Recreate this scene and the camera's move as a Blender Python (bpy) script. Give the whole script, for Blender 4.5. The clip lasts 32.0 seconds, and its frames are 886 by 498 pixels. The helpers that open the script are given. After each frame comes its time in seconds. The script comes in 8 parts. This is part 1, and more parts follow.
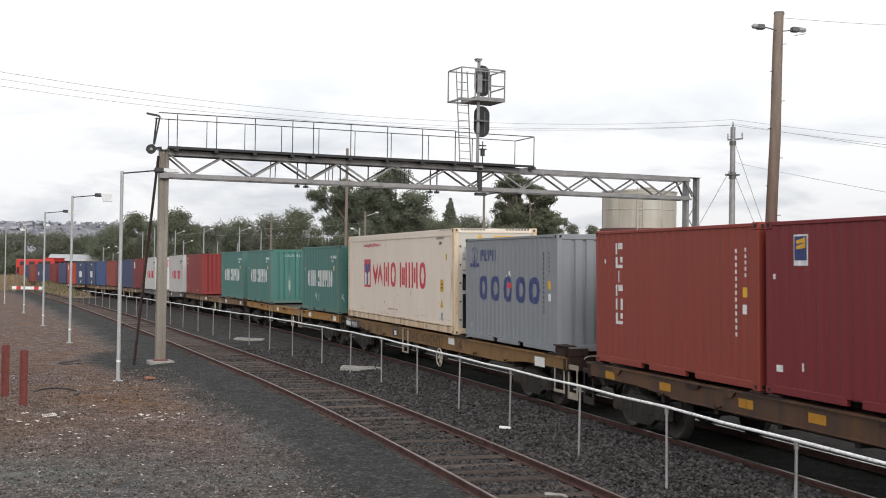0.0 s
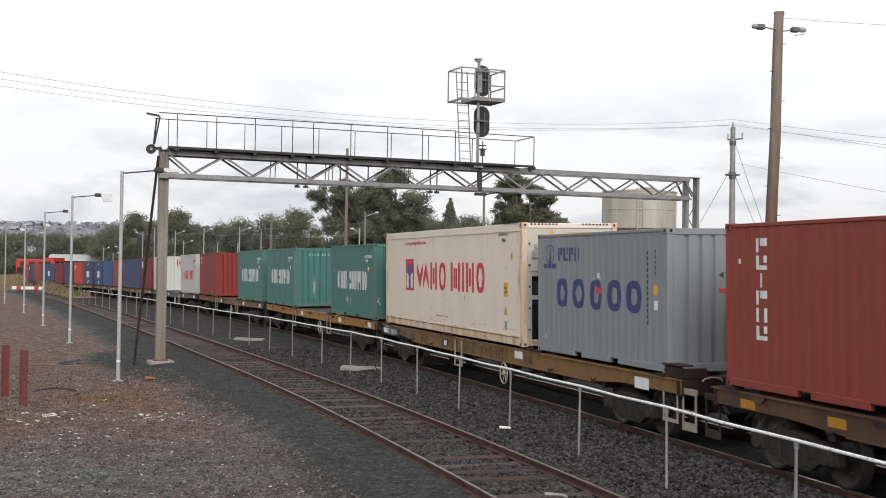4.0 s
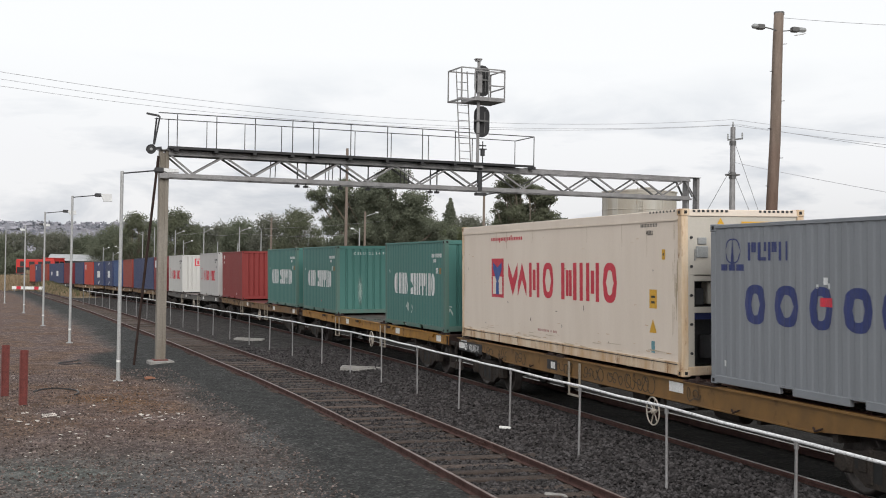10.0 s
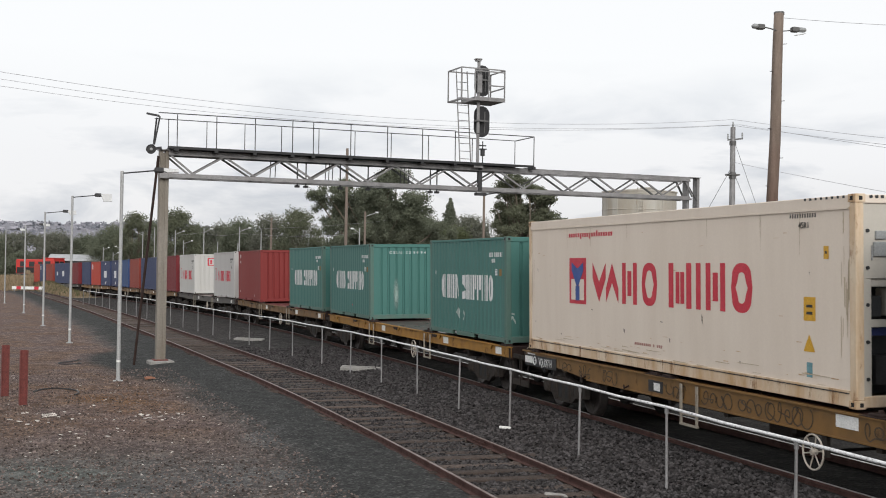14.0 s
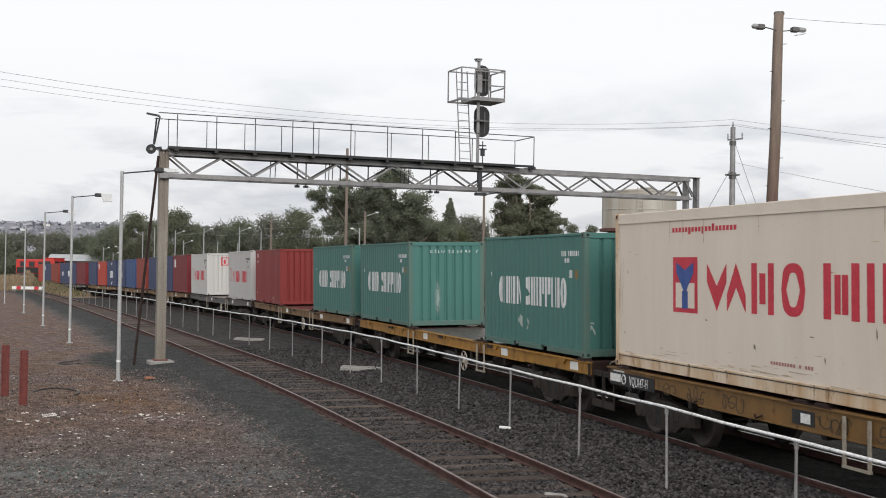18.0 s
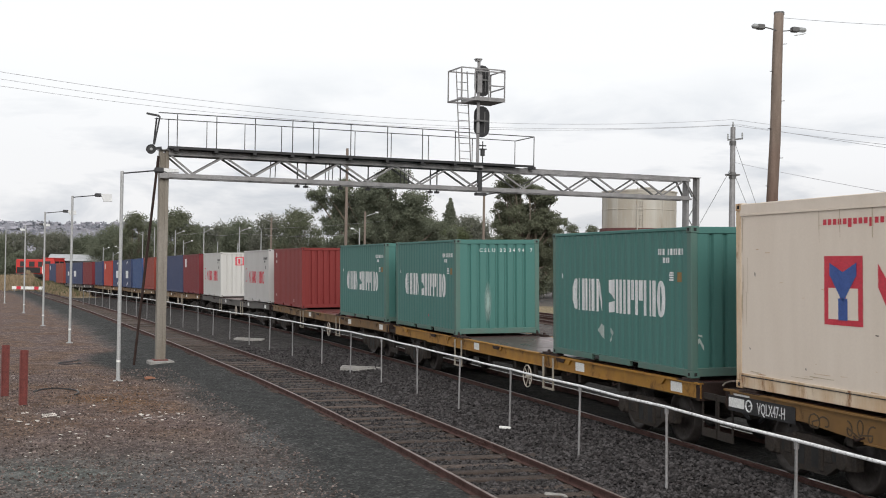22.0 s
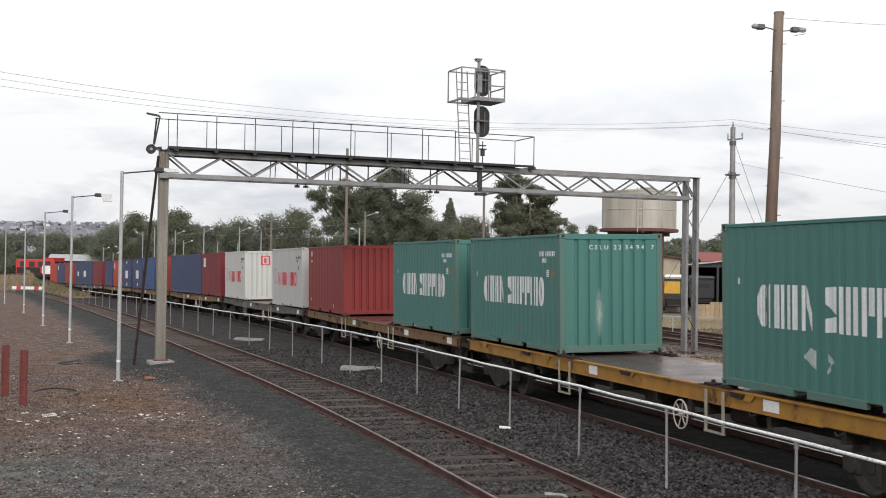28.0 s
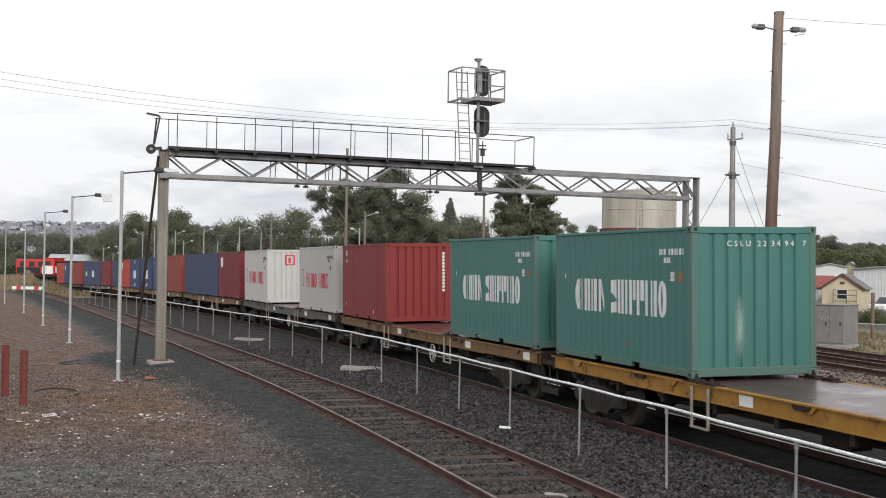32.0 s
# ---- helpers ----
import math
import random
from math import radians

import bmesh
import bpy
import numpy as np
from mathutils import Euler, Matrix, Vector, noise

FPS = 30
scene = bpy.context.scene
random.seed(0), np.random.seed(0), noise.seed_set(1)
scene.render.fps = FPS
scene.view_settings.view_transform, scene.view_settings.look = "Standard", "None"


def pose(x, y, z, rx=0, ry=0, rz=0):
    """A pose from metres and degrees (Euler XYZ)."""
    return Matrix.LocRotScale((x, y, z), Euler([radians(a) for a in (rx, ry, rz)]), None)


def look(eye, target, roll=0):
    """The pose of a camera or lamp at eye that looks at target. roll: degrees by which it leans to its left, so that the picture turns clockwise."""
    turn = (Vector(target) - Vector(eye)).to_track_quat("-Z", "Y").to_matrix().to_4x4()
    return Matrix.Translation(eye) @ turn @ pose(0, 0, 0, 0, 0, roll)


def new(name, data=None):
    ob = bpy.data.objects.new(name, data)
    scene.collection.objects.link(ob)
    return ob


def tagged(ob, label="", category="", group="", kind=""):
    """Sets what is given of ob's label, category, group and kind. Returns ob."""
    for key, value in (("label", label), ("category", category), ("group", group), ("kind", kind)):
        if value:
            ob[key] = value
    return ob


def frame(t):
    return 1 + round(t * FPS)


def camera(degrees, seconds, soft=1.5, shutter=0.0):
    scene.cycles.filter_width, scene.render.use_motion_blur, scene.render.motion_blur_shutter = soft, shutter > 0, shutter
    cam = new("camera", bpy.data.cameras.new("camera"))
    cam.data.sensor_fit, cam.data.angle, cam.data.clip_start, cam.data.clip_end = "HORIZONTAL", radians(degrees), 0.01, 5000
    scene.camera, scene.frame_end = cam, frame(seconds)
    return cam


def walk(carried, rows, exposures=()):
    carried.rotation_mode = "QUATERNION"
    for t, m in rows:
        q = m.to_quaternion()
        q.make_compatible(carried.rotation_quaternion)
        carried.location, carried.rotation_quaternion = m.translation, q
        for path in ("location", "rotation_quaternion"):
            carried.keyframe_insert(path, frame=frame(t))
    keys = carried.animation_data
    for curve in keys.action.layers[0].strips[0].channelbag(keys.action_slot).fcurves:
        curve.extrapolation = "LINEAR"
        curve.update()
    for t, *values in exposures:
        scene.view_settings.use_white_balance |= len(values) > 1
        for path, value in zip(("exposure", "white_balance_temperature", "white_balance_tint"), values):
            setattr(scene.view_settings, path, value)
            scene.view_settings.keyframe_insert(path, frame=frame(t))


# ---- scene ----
# ---- the path: a camera on a tripod, standing still ----
EYE = Vector((0.0, 0.0, 3.012))
YAW, PITCH, ROLL = 1.2775, 0.0153, 0.894
AIM = EYE + 100 * Vector((-math.sin(YAW) * math.cos(PITCH), math.cos(YAW) * math.cos(PITCH), math.sin(PITCH)))
cam = camera(40.0, 32.0, soft=1.0, shutter=0.5)
walk(cam, [(0.0, look(EYE, AIM, ROLL)), (32.0, look(EYE, AIM, ROLL))], exposures=[(0.0, 0.04), (6.0, -0.02), (13.0, -0.09), (19.0, -0.09), (22.0, -0.04), (25.0, 0.0), (32.0, 0.0)])

# ---- overcast daylight ----
world = bpy.data.worlds.new("overcast")
scene.world = world
world.use_nodes = True
wt = world.node_tree
wt.nodes.clear()


def wnode(kind, **values):
    n = wt.nodes.new(kind)
    for key, value in values.items():
        n.inputs[key].default_value = value
    return n


w_out = wnode("ShaderNodeOutputWorld")
w_bg = wnode("ShaderNodeBackground", Strength=1.0)
w_sky = wt.nodes.new("ShaderNodeTexSky")
w_sky.sky_type, w_sky.sun_disc = "NISHITA", False
w_sky.sun_elevation, w_sky.sun_rotation = radians(26), radians(97)
w_sky.air_density, w_sky.dust_density = 1.0, 2.0
w_dim = wt.nodes.new("ShaderNodeVectorMath")
w_dim.operation = "SCALE"
w_dim.inputs["Scale"].default_value = 0.10
w_co = wt.nodes.new("ShaderNodeTexCoord")
w_map = wt.nodes.new("ShaderNodeMapping")
w_map.inputs["Scale"].default_value = (1.0, 1.0, 3.6)
w_map.inputs["Location"].default_value = (0.35, 0.2, 0.1)
w_noise = wnode("ShaderNodeTexNoise", Scale=6.5, Detail=8.0, Roughness=0.55, Distortion=0.35)
w_ramp = wt.nodes.new("ShaderNodeValToRGB")
w_ramp.color_ramp.elements[0].position, w_ramp.color_ramp.elements[1].position = 0.33, 0.50
w_ramp.color_ramp.elements[0].color = (0.68, 0.71, 0.77, 1)
w_ramp.color_ramp.elements[1].color = (1.0, 1.0, 1.02, 1)
w_sep = wt.nodes.new("ShaderNodeSeparateXYZ")
w_high = wt.nodes.new("ShaderNodeMapRange")
w_high.inputs["From Min"].default_value, w_high.inputs["From Max"].default_value = 0.085, 0.17
w_mixh = wt.nodes.new("ShaderNodeMix")
w_mixh.data_type = "RGBA"
w_mixh.inputs["B"].default_value = (1.08, 1.09, 1.10, 1)
w_low = wt.nodes.new("ShaderNodeMapRange")
w_low.inputs["From Min"].default_value, w_low.inputs["From Max"].default_value = 0.0, 0.085
w_low.inputs["To Min"].default_value, w_low.inputs["To Max"].default_value = 0.92, 1.0
w_side = wt.nodes.new("ShaderNodeMapRange")
w_side.inputs["From Min"].default_value, w_side.inputs["From Max"].default_value = -0.06, 0.62
w_side.inputs["To Min"].default_value, w_side.inputs["To Max"].default_value = 0.97, 0.80
w_haze = wt.nodes.new("ShaderNodeVectorMath")
w_haze.operation = "SCALE"
w_mix = wt.nodes.new("ShaderNodeMix")
w_mix.data_type = "RGBA"
w_mix.inputs["Factor"].default_value = 0.93
L = wt.links.new
L(w_co.outputs["Generated"], w_map.inputs["Vector"])
L(w_map.outputs["Vector"], w_noise.inputs["Vector"])
L(w_noise.outputs["Fac"], w_ramp.inputs["Fac"])
L(w_co.outputs["Generated"], w_sep.inputs["Vector"])
L(w_sep.outputs["Z"], w_high.inputs["Value"])
L(w_high.outputs["Result"], w_mixh.inputs["Factor"])
L(w_ramp.outputs["Color"], w_mixh.inputs["A"])
L(w_sky.outputs["Color"], w_dim.inputs[0])
L(w_dim.outputs["Vector"], w_mix.inputs["A"])
L(w_sep.outputs["Z"], w_low.inputs["Value"])
L(w_sep.outputs["Y"], w_side.inputs["Value"])
L(w_side.outputs["Result"], w_low.inputs["To Min"])
L(w_mixh.outputs["Result"], w_haze.inputs[0])
L(w_low.outputs["Result"], w_haze.inputs["Scale"])
L(w_haze.outputs["Vector"], w_mix.inputs["B"])
L(w_mix.outputs["Result"], w_bg.inputs["Color"])
L(w_bg.outputs["Background"], w_out.inputs["Surface"])

sun = new("sun", bpy.data.lights.new("sun", "SUN"))
sun.data.energy, sun.data.angle, sun.data.color = 2.1, radians(35), (1.0, 0.975, 0.94)
sun.matrix_world = look((60, -7, 30), (0, 0, 0))

# ---- materials ----
MATS = {}


def mat(name, col, rough=0.6, metal=0.0, second=None, scale=3.0, amount=0.25, grain=40.0, grain_amount=0.12, bump=0.15, bump_scale=None,
        rust=None, rust_amount=0.0, rust_scale=2.0, streak=1.0, per_object=0.0, per_island=0.0, spec=0.5, coords="Object"):
    """A painted or raw surface: a base colour with large stains, fine grain, patches of a second look (rust, dirt) and a fine relief."""
    if name in MATS:
        return MATS[name]
    m = bpy.data.materials.new(name)
    m.use_nodes = True
    nt = m.node_tree
    b = nt.nodes["Principled BSDF"]
    ln = nt.links.new

    def node(kind, **values):
        n = nt.nodes.new(kind)
        for key, value in values.items():
            n.inputs[key].default_value = value
        return n

    def mix(a, c, fac, blend="MIX"):
        n = node("ShaderNodeMix")
        n.data_type, n.blend_type = "RGBA", blend
        for key, value in (("A", a), ("B", c), ("Factor", fac)):
            if isinstance(value, bpy.types.NodeSocket):
                ln(value, n.inputs[key])
            else:
                n.inputs[key].default_value = value if not isinstance(value, tuple) else (*value[:3], 1)
        return n.outputs["Result"]

    def rng(value, a, c, d=0.0, e=1.0):
        n = node("ShaderNodeMapRange")
        n.inputs["From Min"].default_value, n.inputs["From Max"].default_value = a, c
        n.inputs["To Min"].default_value, n.inputs["To Max"].default_value = d, e
        ln(value, n.inputs["Value"])
        return n.outputs["Result"]

    co = node("ShaderNodeTexCoord").outputs[coords]
    if streak != 1.0:
        mp = node("ShaderNodeMapping")
        mp.inputs["Scale"].default_value = (1, 1, 1 / streak)
        ln(co, mp.inputs["Vector"])
        cs = mp.outputs["Vector"]
    else:
        cs = co
    big = node("ShaderNodeTexNoise", Scale=scale, Detail=5.0, Roughness=0.6)
    ln(cs, big.inputs["Vector"])
    fine = node("ShaderNodeTexNoise", Scale=grain, Detail=3.0, Roughness=0.65)
    ln(co, fine.inputs["Vector"])
    sec = second or tuple(c * 0.55 for c in col)
    c = mix(col, sec, rng(big.outputs["Fac"], 0.35, 0.75, 0.0, amount * 2))
    dark = rng(fine.outputs["Fac"], 0.25, 0.75, 1 - grain_amount * 2, 1 + grain_amount * 2)
    vm = node("ShaderNodeVectorMath")
    vm.operation = "SCALE"
    ln(c, vm.inputs[0])
    ln(dark, vm.inputs["Scale"])
    c = vm.outputs["Vector"]
    if per_object or per_island:
        src = node("ShaderNodeObjectInfo").outputs["Random"] if per_object else node("ShaderNodeNewGeometry").outputs["Random Per Island"]
        k = rng(src, 0, 1, 1 - (per_object or per_island), 1 + (per_object or per_island))
        vm = node("ShaderNodeVectorMath")
        vm.operation = "SCALE"
        ln(c, vm.inputs[0])
        ln(k, vm.inputs["Scale"])
        c = vm.outputs["Vector"]
    r = rng(big.outputs["Fac"], 0.3, 0.7, max(0.05, rough - 0.12), min(1, rough + 0.12))
    if rust_amount:
        rn = node("ShaderNodeTexNoise", Scale=rust_scale, Detail=8.0, Roughness=0.72)
        ln(cs, rn.inputs["Vector"])
        f = rng(rn.outputs["Fac"], 0.72 - rust_amount * 0.4, 0.80 - rust_amount * 0.34)
        c = mix(c, rust or (0.11, 0.045, 0.022), f)
        r = rng(f, 0, 1, rough, 0.9)
    ln(c, b.inputs["Base Color"])
    ln(r, b.inputs["Roughness"])
    b.inputs["Metallic"].default_value = metal
    b.inputs["Specular IOR Level"].default_value = spec
    if bump:
        bn = node("ShaderNodeTexNoise", Scale=bump_scale or grain * 1.3, Detail=4.0, Roughness=0.6)
        ln(co, bn.inputs["Vector"])
        bp = node("ShaderNodeBump", Strength=bump, Distance=0.02)
        ln(bn.outputs["Fac"], bp.inputs["Height"])
        ln(bp.outputs["Normal"], b.inputs["Normal"])
    MATS[name] = m
    return m


def paint(name, col, **kw):
    base = dict(spec=0.3, rough=0.55, scale=1.6, amount=0.22, grain=25, grain_amount=0.02, bump=0.04, bump_scale=9, rust_amount=0.07, rust_scale=3.0, streak=5.0)
    base.update(kw)
    return mat(name, col, **base)


GALV = mat("galvanised_steel", (0.275, 0.27, 0.272), 0.55, 0.3, second=(0.14, 0.135, 0.135), scale=2.4, amount=0.4, grain=30, rust_amount=0.10)
POST_STEEL = mat("stained_post_steel", (0.235, 0.212, 0.182), 0.65, 0.1, second=(0.15, 0.125, 0.095), scale=2.2, amount=0.5, grain=25, grain_amount=0.12, rust_amount=0.16, streak=6)
GALV_DARK = mat("dark_galvanised_steel", (0.125, 0.125, 0.125), 0.6, 0.25, second=(0.07, 0.065, 0.06), scale=2, amount=0.3, grain=30, rust_amount=0.12)
STEEL_DARK = mat("dark_steel", (0.045, 0.045, 0.048), 0.6, 0.3, scale=3, amount=0.3, rust_amount=0.08)
WHITE_PIPE = mat("white_painted_pipe", (0.80, 0.80, 0.81), 0.45, 0.0, second=(0.5, 0.49, 0.48), scale=5, amount=0.3, grain=20, rust_amount=0.46, rust=(0.20, 0.19, 0.185), rust_scale=26)
POLE_WHITE = mat("pale_painted_pole", (0.36, 0.365, 0.365), 0.5, 0.1, scale=2, amount=0.15, grain=20)
RAIL_RUST = mat("rusty_rail_side", (0.082, 0.042, 0.036), 0.85, 0.0, spec=0.2, second=(0.040, 0.022, 0.019), scale=5, amount=0.4, grain=60, grain_amount=0.2, bump=0.3)
RAIL_TOP = mat("dull_rail_head", (0.20, 0.155, 0.14), 0.5, 0.4, second=(0.11, 0.075, 0.065), scale=5, amount=0.4, grain=60)
RAIL_BRIGHT = mat("bright_rail_head", (0.42, 0.39, 0.37), 0.38, 0.75, scale=5, amount=0.2)
SLEEPER = mat("old_timber_sleeper", (0.092, 0.071, 0.061), 0.9, spec=0.2, second=(0.034, 0.027, 0.024), scale=6, amount=0.4, grain=70, grain_amount=0.25, bump=0.5, per_object=0.3)
TIMBER_POLE = mat("weathered_timber_pole", (0.22, 0.17, 0.138), 0.85, second=(0.12, 0.092, 0.074), scale=5, amount=0.45, grain=45, grain_amount=0.2, bump=0.5, streak=8.0)


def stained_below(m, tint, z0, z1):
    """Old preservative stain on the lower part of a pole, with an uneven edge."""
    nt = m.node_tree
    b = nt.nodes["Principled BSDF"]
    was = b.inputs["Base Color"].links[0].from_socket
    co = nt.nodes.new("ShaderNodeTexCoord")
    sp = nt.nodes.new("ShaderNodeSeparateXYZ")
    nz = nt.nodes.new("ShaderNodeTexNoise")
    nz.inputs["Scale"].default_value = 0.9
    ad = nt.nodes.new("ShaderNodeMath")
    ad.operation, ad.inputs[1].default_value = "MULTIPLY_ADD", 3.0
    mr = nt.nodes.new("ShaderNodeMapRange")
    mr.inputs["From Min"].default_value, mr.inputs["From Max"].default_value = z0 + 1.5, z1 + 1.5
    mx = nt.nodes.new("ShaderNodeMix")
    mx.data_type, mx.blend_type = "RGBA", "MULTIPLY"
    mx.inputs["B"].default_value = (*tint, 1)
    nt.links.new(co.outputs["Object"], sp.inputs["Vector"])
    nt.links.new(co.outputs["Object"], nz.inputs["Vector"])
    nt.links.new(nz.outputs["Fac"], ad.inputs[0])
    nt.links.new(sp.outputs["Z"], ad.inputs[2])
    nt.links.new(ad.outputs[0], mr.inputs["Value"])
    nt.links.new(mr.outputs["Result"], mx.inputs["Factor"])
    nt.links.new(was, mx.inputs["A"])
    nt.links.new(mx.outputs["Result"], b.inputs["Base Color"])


TIMBER_GREY = mat("grey_timber_pole", (0.20, 0.16, 0.132), 0.85, second=(0.11, 0.088, 0.072), scale=5, amount=0.45, grain=45, grain_amount=0.2, bump=0.4, streak=8.0)
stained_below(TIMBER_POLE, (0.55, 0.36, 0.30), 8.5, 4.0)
TIMBER_DARK = mat("dark_timber_pole", (0.18, 0.12, 0.088), 0.85, second=(0.10, 0.068, 0.052), scale=5, amount=0.4, grain=45, grain_amount=0.2, bump=0.5, streak=8.0)
CONCRETE = mat("pale_concrete", (0.29, 0.28, 0.265), 0.9, second=(0.20, 0.19, 0.175), scale=4, amount=0.4, grain=50, grain_amount=0.15, bump=0.4)
BLACK = mat("black_painted_metal", (0.018, 0.018, 0.02), 0.5, 0.1, scale=3, amount=0.2)
RUST_RED = mat("rust_red_paint", (0.16, 0.035, 0.03), 0.75, second=(0.09, 0.028, 0.022), scale=6, amount=0.4, grain=40, grain_amount=0.15, bump=0.3)
WHEEL_STEEL = mat("brown_wheel_steel", (0.055, 0.046, 0.042), 0.6, 0.4, scale=6, amount=0.4, grain=30)
BOGIE = mat("grimy_bogie_iron", (0.027, 0.023, 0.021), 0.85, 0.0, second=(0.048, 0.038, 0.031), spec=0.2, scale=5, amount=0.4, grain=30, grain_amount=0.2, bump=0.3)
GLASS = mat("window_glass", (0.03, 0.035, 0.04), 0.08, 0.0, amount=0.05, bump=0.0)
WHITE = mat("white_paint", (0.75, 0.75, 0.73), 0.55, second=(0.6, 0.6, 0.57), scale=4, amount=0.2, bump=0.05)
LAMP_GREY = mat("grey_lamp_housing", (0.34, 0.35, 0.35), 0.45, 0.3, scale=5, amount=0.2)
LENS = mat("milky_lamp_cover", (0.65, 0.66, 0.66), 0.25, 0.0, scale=5, amount=0.15)
BARK = mat("grey_brown_bark", (0.16, 0.13, 0.10), 0.9, scale=4, amount=0.4, grain=30, grain_amount=0.2, bump=0.5)


def leaves(name, col, dark):
    """Thin leaves: part of the light passes through them."""
    m = mat(name, col, 0.95, second=dark, scale=0.4, amount=0.5, grain=4, grain_amount=0.06, bump=0, per_island=0.12, spec=0.06)
    nt = m.node_tree
    b, out = nt.nodes["Principled BSDF"], nt.nodes["Material Output"]
    tr, mx = nt.nodes.new("ShaderNodeBsdfTranslucent"), nt.nodes.new("ShaderNodeMixShader")
    mx.inputs["Fac"].default_value = 0.42
    nt.links.new(b.inputs["Base Color"].links[0].from_socket, tr.inputs["Color"])
    nt.links.new(b.outputs["BSDF"], mx.inputs[1])
    nt.links.new(tr.outputs["BSDF"], mx.inputs[2])
    nt.links.new(mx.outputs["Shader"], out.inputs["Surface"])
    return m


LEAF_GUM = leaves("olive_gum_leaves", (0.188, 0.200, 0.136), (0.128, 0.138, 0.098))
LEAF_DARK = leaves("dark_green_leaves", (0.200, 0.218, 0.158), (0.136, 0.150, 0.112))
LEAF_GREY = leaves("grey_green_leaves", (0.210, 0.216, 0.172), (0.145, 0.150, 0.124))
LEAF_GREEN = leaves("mid_green_leaves", (0.165, 0.182, 0.098), (0.098, 0.114, 0.066))
DRY_GRASS = leaves("dry_straw_grass", (0.40, 0.31, 0.21), (0.23, 0.185, 0.12))
GREEN_GRASS = leaves("greenish_grass", (0.18, 0.18, 0.10), (0.11, 0.115, 0.065))

# ---- mesh helpers ----


class G:
    """Collects points and faces of one mesh."""

    def __init__(self):
        self.v, self.f, self.m = [], [], []

    def add(self, pts, faces, mi=0):
        n = len(self.v)
        self.v.extend(tuple(q) for q in pts)
        self.f.extend(tuple(n + i for i in fc) for fc in faces)
        self.m.extend([mi] * len(faces))
        return self

    def box(self, x0, x1, y0, y1, z0, z1, bevel=0.0, mi=0):
        if bevel <= 0:
            pts = [(x, y, z) for z in (z0, z1) for y in (y0, y1) for x in (x0, x1)]
            return self.add(pts, [(0, 2, 3, 1), (4, 5, 7, 6), (0, 1, 5, 4), (2, 6, 7, 3), (0, 4, 6, 2), (1, 3, 7, 5)], mi)
        b = min(bevel, (x1 - x0) * 0.45, (y1 - y0) * 0.45, (z1 - z0) * 0.45)
        pts, idx = [], {}
        for sx in (0, 1):
            for sy in (0, 1):
                for sz in (0, 1):
                    c = ((x0, x1)[sx], (y0, y1)[sy], (z0, z1)[sz])
                    d = (b if sx == 0 else -b, b if sy == 0 else -b, b if sz == 0 else -b)
                    for ax in range(3):
                        q = [c[k] + (0 if k == ax else d[k]) for k in range(3)]
                        idx[sx, sy, sz, ax] = len(pts)
                        pts.append(q)
        fs = []
        for ax in range(3):
            o = [k for k in range(3) if k != ax]
            for s in (0, 1):
                ring = []
                for a, c in ((0, 0), (1, 0), (1, 1), (0, 1)):
                    key = [0, 0, 0]
                    key[ax], key[o[0]], key[o[1]] = s, a, c
                    ring.append(idx[(*key, ax)])
                fs.append(tuple(ring if (s == 1) == (ax != 1) else reversed(ring)))
            for a in (0, 1):
                for c in (0, 1):
                    key0, key1 = [0, 0, 0], [0, 0, 0]
                    key0[ax], key1[ax] = 0, 1
                    for key in (key0, key1):
                        key[o[0]], key[o[1]] = a, c
                    ring = [idx[(*key0, o[0])], idx[(*key1, o[0])], idx[(*key1, o[1])], idx[(*key0, o[1])]]
                    fs.append(tuple(ring))
        for sx in (0, 1):
            for sy in (0, 1):
                for sz in (0, 1):
                    fs.append(tuple(idx[sx, sy, sz, ax] for ax in range(3)))
        return self.add(pts, fs, mi)

    def tube(self, p0, p1, r0, r1=None, seg=8, caps=True, mi=0):
        p0, p1 = Vector(p0), Vector(p1)
        r1 = r0 if r1 is None else r1
        d = (p1 - p0)
        q = d.to_track_quat("Z", "Y")
        pts = []
        for p, r in ((p0, r0), (p1, r1)):
            for i in range(seg):
                a = 2 * math.pi * i / seg
                pts.append(p + q @ Vector((r * math.cos(a), r * math.sin(a), 0)))
        fs = [(i, (i + 1) % seg, seg + (i + 1) % seg, seg + i) for i in range(seg)]
        if caps:
            fs += [tuple(reversed(range(seg))), tuple(range(seg, 2 * seg))]
        return self.add(pts, fs, mi)

    def bar(self, p0, p1, w, h, up=(0, 0, 1), mi=0):
        """A rectangular bar between two points: w across, h along up."""
        p0, p1 = Vector(p0), Vector(p1)
        d = (p1 - p0).normalized()
        s = d.cross(Vector(up))
        s = s.normalized() if s.length > 1e-4 else Vector((1, 0, 0))
        u = s.cross(d).normalized()
        pts = [p + s * (a * w / 2) + u * (c * h / 2) for p in (p0, p1) for a, c in ((-1, -1), (1, -1), (1, 1), (-1, 1))]
        return self.add(pts, [(0, 1, 2, 3), (7, 6, 5, 4), (0, 4, 5, 1), (1, 5, 6, 2), (2, 6, 7, 3), (3, 7, 4, 0)], mi)

    def angle(self, p0, p1, w, t=0.01, up=(0, 0, 1)):
        """An L-shaped steel angle between two points."""
        p0, p1 = Vector(p0), Vector(p1)
        d = (p1 - p0).normalized()
        s = d.cross(Vector(up))
        s = s.normalized() if s.length > 1e-4 else Vector((1, 0, 0))
        u = s.cross(d).normalized()
        prof = [(0, 0), (w, 0), (w, t), (t, t), (t, w), (0, w)]
        pts = [p + s * a + u * c for p in (p0, p1) for a, c in prof]
        n = 6
